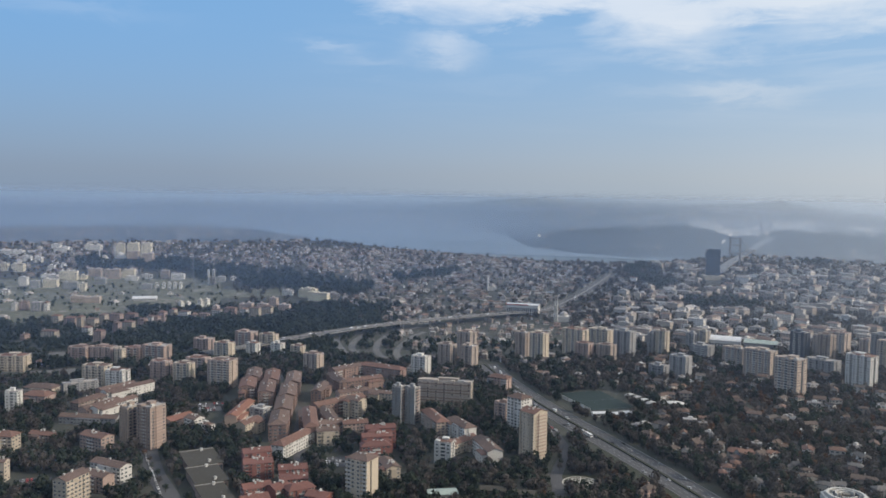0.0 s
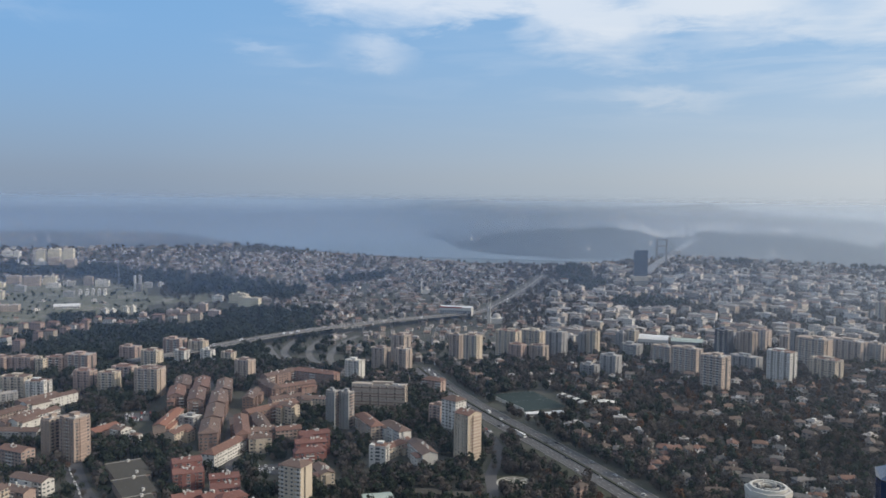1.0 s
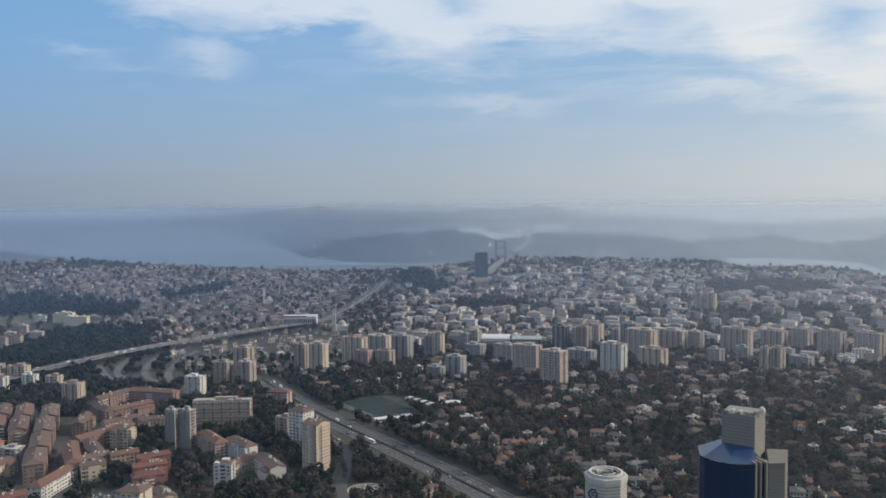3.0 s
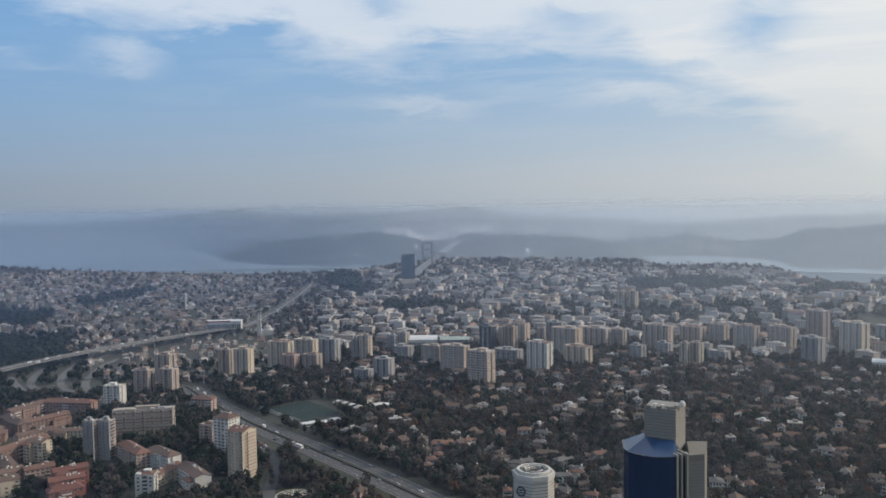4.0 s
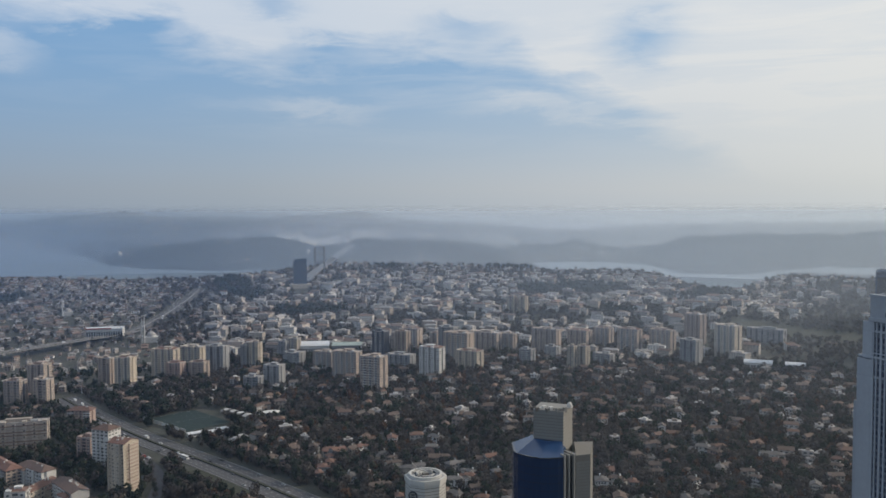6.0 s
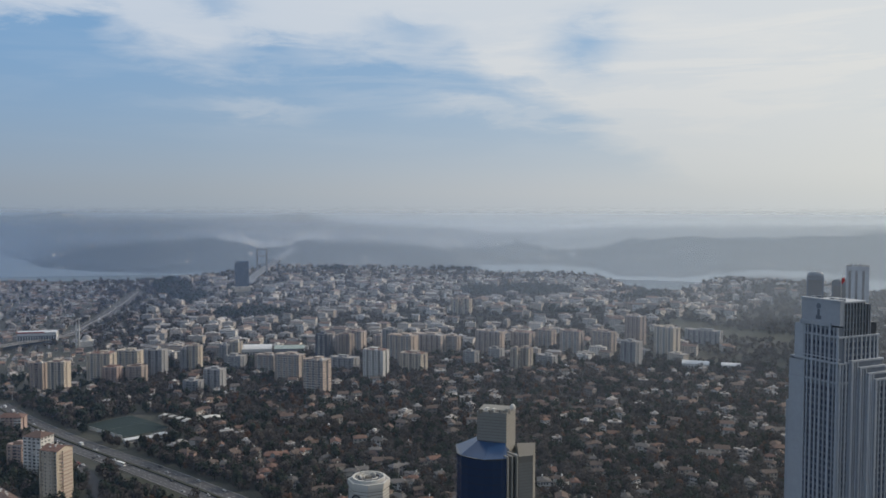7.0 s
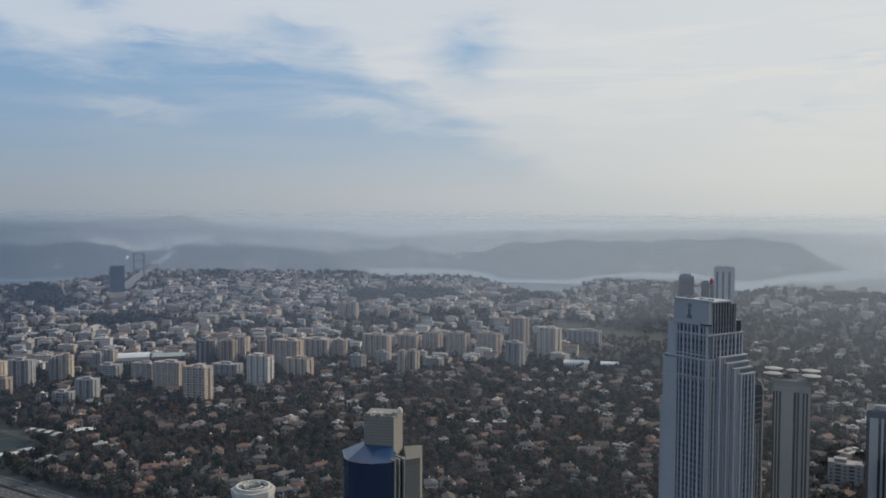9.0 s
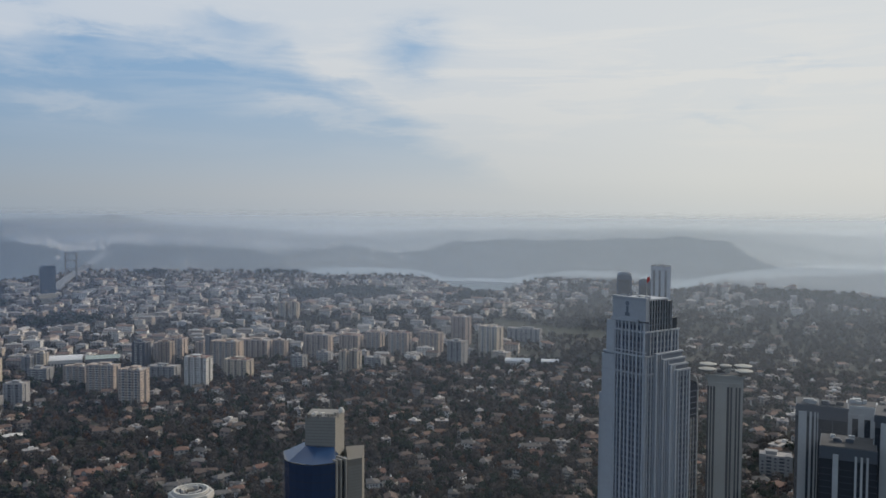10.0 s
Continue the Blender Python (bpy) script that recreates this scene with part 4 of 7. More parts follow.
def woods(name, label, places, mat, seed, flakes=48, slim=1.0):
    """Many trees as one piece of stuff: places are x, y, radius."""
    temps = tree_templates(seed, 6, flakes, slim)
    rng = np.random.default_rng(seed + 1)
    p = np.array(places)
    z = ground(p[:, 0], p[:, 1])
    out = []
    for i, (x, y, r) in enumerate(p):
        t = np.concatenate([temps[i % 6], TRUNK])
        a = rng.uniform(0, 6.28)
        s = r * np.array((1, 1, rng.uniform(0.85, 1.25)))
        c, sn = math.cos(a), math.sin(a)
        v = t * s
        out.append(np.stack([v[:, 0] * c - v[:, 1] * sn + x, v[:, 0] * sn + v[:, 1] * c + y, v[:, 2] + z[i] + 0.55 * r], 1))
    v = np.concatenate(out)
    ob = new(name, mesh_from(name, v, np.arange(len(v), dtype=np.int32).reshape(-1, 3), [mat]))
    return tagged(ob, label, "trees", kind="stuff")


def grow(seed, az0, az1, r0, r1, n, size, clear=1.0, patch=None):
    rng = random.Random(seed)
    got = []
    tries = 0
    near = [t for t in taken]
    cells = {}
    for a, c, rr in near:
        for i in range(int((a - rr - 8) // 40), int((a + rr + 8) // 40) + 1):
            for j in range(int((c - rr - 8) // 40), int((c + rr + 8) // 40) + 1):
                cells.setdefault((i, j), []).append((a, c, rr))
    while len(got) < n and tries < n * 6:
        tries += 1
        az, r = rng.uniform(az0, az1), math.sqrt(rng.uniform(r0 * r0, r1 * r1))
        x, y = spot(az, r)
        if r > brink(az)[0] - 40 and r < far_shore(az) + 40:
            continue
        if patch is not None and wooded(x, y, patch) < rng.uniform(-0.5, 0.15):
            continue
        s = rng.uniform(*size)
        if any((x - a) ** 2 + (y - c) ** 2 < (rr * 0.85 + s * 0.75 * clear) ** 2 for a, c, rr in cells.get((int(x // 40), int(y // 40)), ())):
            continue
        got.append((x, y, s))
    return got


# paler copies of the wall colours: a patch of sunshine painted over the campus
CAMPUS_SUNLIT = {"cream": wall_mat("sun_paled_cream", (0.68, 0.62, 0.47)), "white": wall_mat("sun_paled_white", (0.72, 0.70, 0.64)), "grey": wall_mat("sun_paled_grey", (0.34, 0.345, 0.33)),
          "tan": wall_mat("sun_paled_tan", (0.45, 0.37, 0.30)), "pink": wall_mat("sun_paled_pink", (0.52, 0.41, 0.35))}


def block(x, y, yaw, w, d, h, floors, roof, colour):
    """A long low building farther off: wall, roof, windows, plant hut."""
    near = 1 - 17 / math.hypot(x, y)
    taken.extend(((x, y, max(w, d) * 0.55 + 4), (x * near, y * near, max(w, d) * 0.5 + 3)))
    name = "campus_building" if y > 1580 else "apartment_building"
    b = thing(name, x, y, yaw, "%s %d-storey flat-roofed building beyond the trees" % (colour, floors), name.replace("_", " "),
              "far buildings", z=float(ground(x, y)) - 3.0)
    h += 3.0
    wall = CAMPUS_SUNLIT[colour] if y > 1580 else WALLS[colour]
    rng = random.Random(int(x * 3 + y))
    tiled = y < 1580
    n_seg = max(1, min(4, int(w / 13)))
    for i in range(n_seg):
        a, c = -w / 2 + w / n_seg * i, -w / 2 + w / n_seg * (i + 1)
        lift, out = (rng.choice((0, 1.6, 3.1)), rng.choice((0, 0.9, 1.8))) if n_seg > 1 else (0, 0)
        if i % 2 == 0:
            out = 0
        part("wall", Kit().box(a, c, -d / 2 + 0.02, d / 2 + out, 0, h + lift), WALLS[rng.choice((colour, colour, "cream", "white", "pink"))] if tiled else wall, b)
        if tiled and colour != "grey":
            part("roof", Kit().hip(c - a, d + out, h + lift, 2.2, 0.5), ROOFS["plain"], b, "weathered clay tile roof", m=pose((a + c) / 2, out / 2, 0))
            part("chimney", Kit().box(a + 2, a + 3.2, -0.6, 0.6, h + lift + 0.5, h + lift + 3.6), wall, b)
        else:
            part("roof", Kit().box(a - 0.1, c + 0.1, -d / 2 - 0.4, d / 2 + out + 0.4, h + lift, h + lift + 0.7), FLATROOF, b)
            part("roof_hut", Kit().box(a + (c - a) * 0.3, a + (c - a) * 0.55, -d * 0.2, d * 0.2, h + lift + 0.7, h + lift + 3.0), wall, b)
    for face in range(4):
        span = w if face % 2 == 0 else d
        n_win = max(2, int(span / 4.2))
        k = Kit()
        for s in range(floors):
            for i in range(n_win):
                u = -span / 2 + span / n_win * (i + 0.5)
                z = 3.0 + s * (h - 3.0) / floors
                k.wall_quad(face, w, d, u - span / n_win * 0.3, u + span / n_win * 0.3, z + 0.9, z + 2.3, 0.05)
        tagged(part("windows", k, PANE, b), kind="stuff")
    return b


block(-259, 1711, -16, 44, 15, 17, 5, "F", "cream")
block(-289, 1755, -16, 39, 14, 16, 5, "F", "cream")
block(-661, 1397, -8, 14, 13, 14, 4, "F", "pink")
block(-628, 1379, -8, 20, 13, 14, 5, "F", "pink")
block(-603, 1360, -8, 8, 13, 19, 6, "F", "cream")
block(-587, 1366, -8, 16, 13, 15, 5, "F", "pink")
block(-584, 1405, -8, 11, 13, 16, 5, "F", "cream")
block(-570, 1425, -8, 20, 13, 14, 4, "F", "pink")
block(-551, 1446, -8, 18, 13, 12, 4, "F", "pink")
block(-526, 1318, -8, 9, 13, 17, 6, "F", "pink")
block(-519, 1349, -8, 17, 13, 14, 5, "F", "pink")
block(-509, 1384, -8, 12, 13, 13, 4, "F", "pink")
block(-508, 1421, -8, 10, 13, 12, 4, "F", "cream")
block(-564, 1294, -8, 11, 13, 14, 5, "F", "pink")
block(-527, 1251, -8, 13, 13, 17, 6, "F", "pink")
block(-616, 1278, -8, 23, 13, 11, 4, "F", "cream")
block(-647, 1261, -8, 8, 13, 8, 2, "F", "white")
block(-491, 1404, -8, 7, 13, 14, 4, "F", "pink")
block(-495, 1443, -8, 11, 13, 17, 5, "F", "pink")
block(-492, 1492, -8, 9, 13, 15, 5, "F", "pink")
block(-465, 1470, -8, 17, 13, 15, 5, "F", "pink")
block(-444, 1459, -8, 7, 13, 12, 4, "F", "cream")
block(-425, 1454, -8, 17, 13, 14, 5, "F", "pink")
block(-417, 1507, -8, 18, 13, 14, 4, "F", "pink")
block(-396, 1527, -8, 20, 13, 16, 5, "F", "pink")
block(-368, 1517, -8, 11, 13, 16, 5, "F", "pink")
block(-343, 1494, -8, 18, 13, 22, 7, "F", "cream")
block(-327, 1524, -8, 19, 13, 21, 7, "F", "cream")
block(-355, 1613, -8, 18, 13, 13, 4, "F", "pink")
block(-340, 1646, -8, 15, 13, 19, 6, "F", "pink")
block(-309, 1598, -8, 22, 13, 14, 5, "F", "pink")
block(-335, 1774, -8, 21, 13, 11, 4, "F", "white")
block(-515, 1607, -8, 7, 13, 13, 4, "F", "white")
block(-506, 1624, -8, 6, 13, 10, 3, "F", "white")
block(-482, 1627, -8, 7, 13, 15, 5, "F", "white")
block(-472, 1637, -8, 6, 13, 15, 5, "F", "white")
block(-439, 1583, -8, 10, 13, 11, 4, "F", "pink")
block(-385, 1602, -8, 27, 13, 12, 4, "F", "pink")
block(-1056, 1971, 6, 17, 15, 18, 6, "F", "cream")
block(-1024, 1972, 6, 27, 15, 18, 6, "F", "cream")
block(-1072, 2111, 6, 19, 15, 12, 4, "F", "white")
block(-1036, 2096, 6, 18, 15, 14, 5, "F", "white")
block(-964, 2017, 6, 15, 15, 9, 3, "F", "white")
block(-950, 2044, 6, 12, 15, 8, 3, "F", "white")
block(-911, 1701, 6, 16, 15, 9, 3, "F", "white")
block(-931, 1815, 6, 17, 15, 18, 6, "F", "white")
block(-895, 1795, 6, 19, 15, 14, 4, "F", "grey")
block(-865, 1803, 6, 29, 15, 16, 5, "F", "cream")
block(-919, 1910, 6, 35, 15, 7, 2, "F", "white")
block(-867, 1895, 6, 39, 15, 18, 6, "F", "cream")
block(-838, 1908, 6, 14, 15, 10, 3, "F", "cream")
block(-829, 1951, 6, 28, 15, 15, 5, "F", "tan")
block(-781, 1932, 6, 36, 15, 21, 7, "F", "tan")
block(-749, 1951, 6, 27, 15, 18, 6, "F", "cream")
block(-780, 1864, 6, 23, 15, 13, 4, "F", "grey")
block(-817, 1793, 6, 32, 15, 15, 5, "F", "grey")
block(-782, 1778, 6, 11, 15, 17, 6, "F", "cream")
block(-730, 1920, 6, 27, 15, 9, 3, "F", "white")
block(-706, 1952, 6, 25, 15, 8, 3, "F", "white")
block(-794, 1514, 6, 7, 15, 14, 4, "F", "grey")
block(-782, 1525, 6, 14, 15, 16, 5, "F", "cream")
block(-754, 1517, 6, 16, 15, 17, 5, "F", "grey")
block(-738, 1521, 6, 6, 15, 16, 5, "F", "white")
block(-715, 1637, 6, 55, 15, 11, 4, "F", "tan")
block(-663, 1952, 6, 19, 15, 19, 6, "F", "tan")
block(-629, 1943, 6, 29, 15, 12, 4, "F", "white")
block(-660, 1822, 6, 21, 15, 11, 4, "F", "grey")
block(-523, 1933, 6, 17, 15, 11, 3, "F", "grey")
block(-499, 1949, 6, 11, 15, 8, 3, "F", "white")
block(-641, 1833, 6, 6, 15, 12, 4, "F", "white")
block(-627, 1836, 6, 6, 15, 12, 4, "F", "white")
block(-614, 1836, 6, 5, 15, 13, 4, "F", "white")
block(-602, 1838, 6, 5, 15, 13, 4, "F", "white")
block(-590, 1840, 6, 5, 15, 13, 4, "F", "white")
block(-532, 1899, 6, 5, 15, 34, 11, "F", "grey")
block(-876, 2226, 6, 21, 20, 38, 12, "F", "cream")
block(-845, 2236, 6, 28, 20, 38, 12, "F", "cream")
block(-798, 2204, 6, 26, 20, 44, 14, "F", "cream")
block(-827, 2185, 6, 27, 20, 23, 7, "F", "tan")
block(-785, 2177, 6, 27, 20, 21, 7, "F", "tan")
block(-1063, 2283, 6, 38, 20, 11, 4, "F", "white")
block(-1109, 2349, 6, 24, 20, 13, 4, "F", "white")
block(-1008, 2362, 6, 44, 20, 13, 4, "F", "white")
block(-1156, 2198, 6, 57, 20, 9, 3, "F", "white")

taken += [(-873, 2218, 36), (-847, 2151, 30), (-540, 1886, 26)]

# parallel terraces with brown tile roofs
for x, y, l, turn in ((-157, 785, 50, 8), (-163, 840, 52, 8), (-170, 900, 56, 8), (-175, 960, 54, 8), (-196, 912, 54, 9), (-203, 972, 54, 9),
                      (-222, 930, 46, 10), (-227, 982, 50, 10)):
    apartment(x, y, turn, 17, l, 16, 5, "H", "brick")


# ---- roads ----
def curve(pts, n=14):
    """A smooth line through plan points."""
    p = np.array(pts, float)
    p = np.vstack([2 * p[0] - p[1], p, 2 * p[-1] - p[-2]])
    out = []
    for i in range(1, len(p) - 2):
        for t in np.linspace(0, 1, n, endpoint=False):
            a, b, c, d = p[i - 1:i + 3]
            out.append(0.5 * (2 * b + (c - a) * t + (2 * a - 5 * b + 4 * c - d) * t * t + (3 * b - a - 3 * c + d) * t ** 3))
    return np.array(out + [p[-2]])


def ribbon(line, half0, half1, z0, z1, lift=None):
    """A solid strip along a line between two sideways offsets."""
    t = np.gradient(line, axis=0)
    t /= np.linalg.norm(t, axis=1)[:, None]
    nrm = np.stack([t[:, 1], -t[:, 0]], 1)
    a, b = line + nrm * half0, line + nrm * half1
    za = np.asarray(ground(line[:, 0], line[:, 1])) if lift is None else np.broadcast_to(lift, len(line))
    v = np.concatenate([np.column_stack([a, za + z0]), np.column_stack([b, za + z0]), np.column_stack([a, za + z1]), np.column_stack([b, za + z1])])
    n = len(line)
    i = np.arange(n - 1)
    f = np.concatenate([np.stack([2 * n + i, 3 * n + i, 3 * n + i + 1, 2 * n + i + 1], 1), np.stack([i, 2 * n + i, 2 * n + i + 1, i + 1], 1),
                        np.stack([n + i, n + i + 1, 3 * n + i + 1, 3 * n + i], 1), np.stack([i, i + 1, n + i + 1, n + i], 1)])
    k = Kit()
    k.add(v, f[:, ::-1])
    return k


PAINT = wall_mat("road_paint", (0.30, 0.30, 0.29))
GRASS = surface("verge_grass", even((0.026, 0.031, 0.020), (0.036, 0.039, 0.025), (0.032, 0.031, 0.024)), 0.95, 0.15, "place", 0.2)


def road(line, width, label, lanes=0, median=False, lift=None, z=0.0, tar=None):
    rd = tagged(new("road"), label, "road", kind="structure")
    h = width / 2
    part("carriageway", ribbon(line, -h, h, z - 0.6, z + 0.25, lift), tar or ASPHALT, rd)
    for side in (-1, 1):
        part("kerb", ribbon(line, side * h, side * (h + 0.5), z - 0.6, z + (0.6 if lanes > 1 else 0.3), lift), CONCRETE if lanes > 1 else ASPHALT, rd)
    if median:
        part("median_hedge" if lift is None else "median_barrier", ribbon(line, -1.1, 1.1, z + 0.25, z + 1.2, lift), GRASS if lift is None else CONCRETE, rd)
    if lanes > 1:
        k = Kit()
        for i in range(1, lanes):
            u = -h + width * i / lanes
            if abs(u) < 1.2:
                continue
            for j in range(0, len(line) - 2, 2):
                seg = ribbon(line[j:j + 2], u - 0.16, u + 0.16, z + 0.255, z + 0.28, lift if lift is None else lift[j:j + 2])
                k.add(seg.v[0], seg.q[0])
        tagged(part("lane_marks", k, PAINT, rd), kind="stuff")
    if lift is None:
        for x, y in line[::2]:
            taken.append((x, y, h + (9 if lanes > 1 else 4)))
    return rd


highway = curve([(60, 1120), (79, 1031), (101, 950), (128, 863), (154, 790), (177, 722), (195, 665), (223, 575), (270, 430)], 16)
road(highway, 29, "wide grey asphalt motorway with two carriageways and a barrier", 6, True)
near_way = highway[highway[:, 1] < 760]
verge = ribbon(near_way, 15.2, 36, -0.4, 0.2)
tagged(new("verge", verge.mesh("verge", [GRASS])), "dull green grass verge beside the motorway", "verge", kind="structure")
for x, y in near_way[::3] + np.array((-27, -8)):
    taken.append((x, y, 6))
fly_pts = [(-330, 1130), (-262, 1208), (-229, 1258), (-134, 1366), (-22, 1461), (105, 1545), (200, 1605), (277, 1730), (353, 1890), (420, 2040)]
flyover = curve(fly_pts, 10)
fly_z = np.maximum(ground(flyover[:, 0], flyover[:, 1]) + 1.0, 9.0)
for x, y in flyover:
    taken.append((x, y, 17))
viaduct = road(flyover, 24, "grey concrete viaduct of a motorway over the valley", 6, True, fly_z, 1.0)
for i in range(4, len(flyover) - 25, 4):
    x, y = flyover[i]
    g = float(ground(x, y))
    if fly_z[i] - g > 3:
        part("pier", Kit().box(x - 1.5, x + 1.5, y - 5, y + 5, g - 1, fly_z[i] + 0.4), CONCRETE, viaduct)
WORN = surface("worn_pale_asphalt", even((0.10, 0.098, 0.094), (0.13, 0.127, 0.12)), 0.9, 0.3, "place", 0.15)
for line in ([(-129, 1356), (-137, 1282), (-134, 1215), (-115, 1165), (-80, 1120)], [(-170, 1294), (-153, 1226), (-139, 1175), (-120, 1130)],
             [(-40, 1455), (-82, 1382), (-98, 1293), (-98, 1215), (-83, 1154), (-50, 1110), (40, 1070)], [(-30, 1400), (-48, 1347), (-62, 1257), (-66, 1193), (-56, 1140), (-20, 1100)]):
    road(curve(line, 9), 9.5, "curving pale grey slip road of a motorway junction", 1, tar=WORN)
road(curve([(90, 610), (96, 650), (99, 681), (115, 743), (113, 800), (104, 850)], 8), 9, "narrow grey street beside the blocks of flats")
road(curve([(-282, 775), (-263, 726), (-236, 667), (-207, 616), (-190, 580)], 8), 14, "grey street with parked cars")
road(curve([(-205, 1040), (-200, 960), (-152, 870), (-140, 800), (-120, 690)], 8), 10, "narrow grey street between terraces")
road(curve([(900, 880), (1000, 800), (1080, 735), (1160, 650)], 8), 12, "pale road past low halls")
road(curve([(330, 1010), (300, 900), (330, 800), (420, 700), (470, 600)], 8), 8, "narrow grey street among villas")
road(curve([(420, 960), (560, 900), (700, 760), (760, 640)], 8), 8, "narrow grey street among villas")

taken += [(*spot(a, r), m) for a, r, m in ((-5.0, 1190, 26), (-4.4, 1270, 34), (-3.0, 1200, 26))]

# ---- cars ----
CAR_PAINT = {"white": wall_mat("white_car_paint", (0.75, 0.75, 0.74), 0.3), "silver": wall_mat("silver_car_paint", (0.42, 0.43, 0.44), 0.3),
             "black": wall_mat("black_car_paint", (0.02, 0.02, 0.022), 0.3), "red": wall_mat("red_car_paint", (0.35, 0.03, 0.02), 0.3)}
RUBBER = surface("rubber", even((0.02, 0.02, 0.02), (0.03, 0.03, 0.03)), 0.9)
CAR_GLASS = surface("car_glass", even((0.02, 0.025, 0.03), (0.03, 0.035, 0.04)), 0.1, spec=0.6)


def wheel_kit(x, y, r, wide):
    a = np.linspace(0, 2 * np.pi, 11)[:10]
    ring = np.stack([x + r * np.cos(a), np.zeros(10), r + r * np.sin(a)], 1)
    v = np.concatenate([ring + (0, y - wide / 2, 0), ring + (0, y + wide / 2, 0), [(x, y - wide / 2, r)], [(x, y + wide / 2, r)]])
    q = [[i, (i + 1) % 10, 10 + (i + 1) % 10, 10 + i] for i in range(10)]
    t = [[(i + 1) % 10, i, 20] for i in range(10)] + [[10 + i, 10 + (i + 1) % 10, 21] for i in range(10)]
    return Kit().add(v, q, t)


def make_vehicle(name, label, paint, l, w, h, cabin):
    b = tagged(new(name), label, name, "traffic and parked cars")
    body = Kit().box(-l / 2, l / 2, -w / 2, w / 2, 0.35, h * 0.6, 0, 0.97)
    part("body", body, paint, b)
    if cabin == "car":
        part("cabin", Kit().box(-l * 0.32, l * 0.2, -w * 0.46, w * 0.46, h * 0.6, h * 0.97, 0, 0.82), CAR_GLASS, b)
        part("roof_panel", Kit().box(-l * 0.27, l * 0.15, -w * 0.38, w * 0.38, h * 0.97, h), paint, b)
    else:
        part("upper_body", Kit().box(-l / 2, l / 2, -w / 2, w / 2, h * 0.6 + 0.01, h, 0, 0.98), paint, b)
        part("window_band", Kit().box(-l * 0.49, l * 0.502, -w * 0.505, w * 0.505, h * 0.62, h * 0.86), CAR_GLASS, b)
    for x in (-l * 0.32, l * 0.32):
        for y in (-w * 0.45, w * 0.45):
            part("wheel", wheel_kit(x, y, 0.33 if cabin == "car" else 0.5, 0.25), RUBBER, b)
    return b


models = [make_vehicle("car", "%s saloon car on the asphalt" % c, p, 4.4, 1.8, 1.5, "car") for c, p in CAR_PAINT.items()]
models.append(make_vehicle("bus", "white bus on the motorway", CAR_PAINT["white"], 12.0, 2.6, 3.2, "bus"))
models.append(make_vehicle("van", "white delivery van on the motorway", CAR_PAINT["white"], 6.0, 2.1, 2.5, "bus"))
fresh = [True] * len(models)
rng = random.Random(77)


def drive(kind, x, y, yaw, z):
    m = pose(x, y, z, 0, 0, yaw)
    if fresh[kind]:
        fresh[kind] = False
        models[kind].matrix_basis = m
    else:
        copy_thing(models[kind], m)


def along(line, off, i, z_add, lift=None, kind=None):
    p, q = line[i], line[i + 1]
    t = (q - p) / np.linalg.norm(q - p)
    s = rng.random()
    x, y = p + (q - p) * s + np.array((t[1], -t[0])) * off
    z = float(ground(x, y)) if lift is None else float(lift[i] + (lift[i + 1] - lift[i]) * s)
    pick = kind if kind is not None else rng.choice((0, 1, 1, 1, 2, 2, 2, 2, 5))
    drive(pick, x, y, math.degrees(math.atan2(t[1], t[0])) + (180 if off < 0 else 0), z + z_add)


for i in range(4, len(highway) - 20, 5):
    for off in rng.sample((-12.2, -7.4, -3.0, 3.0, 7.4, 12.2), rng.choice((1, 2))):
        along(highway, off, i, 0.27)
along(highway, 7.2, 62, 0.27, None, 4)
for i in range(12, len(flyover) - 12, 2):
    for off in rng.sample((-9.5, -6.0, -2.6, 2.6, 6.0, 9.5), 2):
        along(flyover, off, i, 1.27, fly_z)
for i in range(14):
    x, y = -268 + i * 4.6, 728 - i * 9.5
    drive(rng.choice((0, 0, 0, 1, 2)), x, y, -64, float(ground(x, y)) + 0.27)


def parking(x, y, yaw, cols, rows):
    """An asphalt car park with parked cars."""
    w, d = cols * 3.0 + 2, rows * 9.0
    lot = tagged(new("car_park"), "grey asphalt car park with parked cars", "car park", kind="structure")
    lot.matrix_basis = pose(x, y, float(ground(x, y)), 0, 0, yaw)
    part("tarmac", Kit().box(-w / 2, w / 2, -d / 2, d / 2, -0.5, 0.22), ASPHALT, lot)
    taken.append((x, y, max(w, d) * 0.72))
    for r in range(rows):
        for c in range(cols):
            if rng.random() < 0.72:
                v = lot.matrix_basis @ Vector(((c - cols / 2 + 0.5) * 3.0, (r - rows / 2 + 0.5) * 9.0, 0.24))
                drive(rng.choice((0, 0, 1, 2, 3)), v.x, v.y, yaw + 90, v.z)


parking(-325, 640, 20, 8, 3)
parking(-250, 880, 15, 9, 4)
parking(-86, 705, 10, 10, 3)
parking(110, 812, 20, 4, 2)

# ---- the sports ground by the motorway ----
TURF = surface("sports_turf", even((0.011, 0.023, 0.022), (0.015, 0.029, 0.026)), 0.9, 0.2, "place", 0.1)
pitch = tagged(new("sports_pitch"), "dark green sports pitch beside the motorway", "sports pitch", kind="structure")
pitch.matrix_basis = pose(177, 934, float(ground(177, 934)), 0, 0, 18)
part("turf", Kit().box(-29, 29, -41, 41, -0.5, 0.3), TURF, pitch)
for y0 in (-39.6, 39.4):
    part("touch_line", Kit().box(-28, 28, y0, y0 + 0.2, 0.3, 0.32), PAINT, pitch)
part("half_line", Kit().box(-28, 28, -0.1, 0.1, 0.3, 0.32), PAINT, pitch)
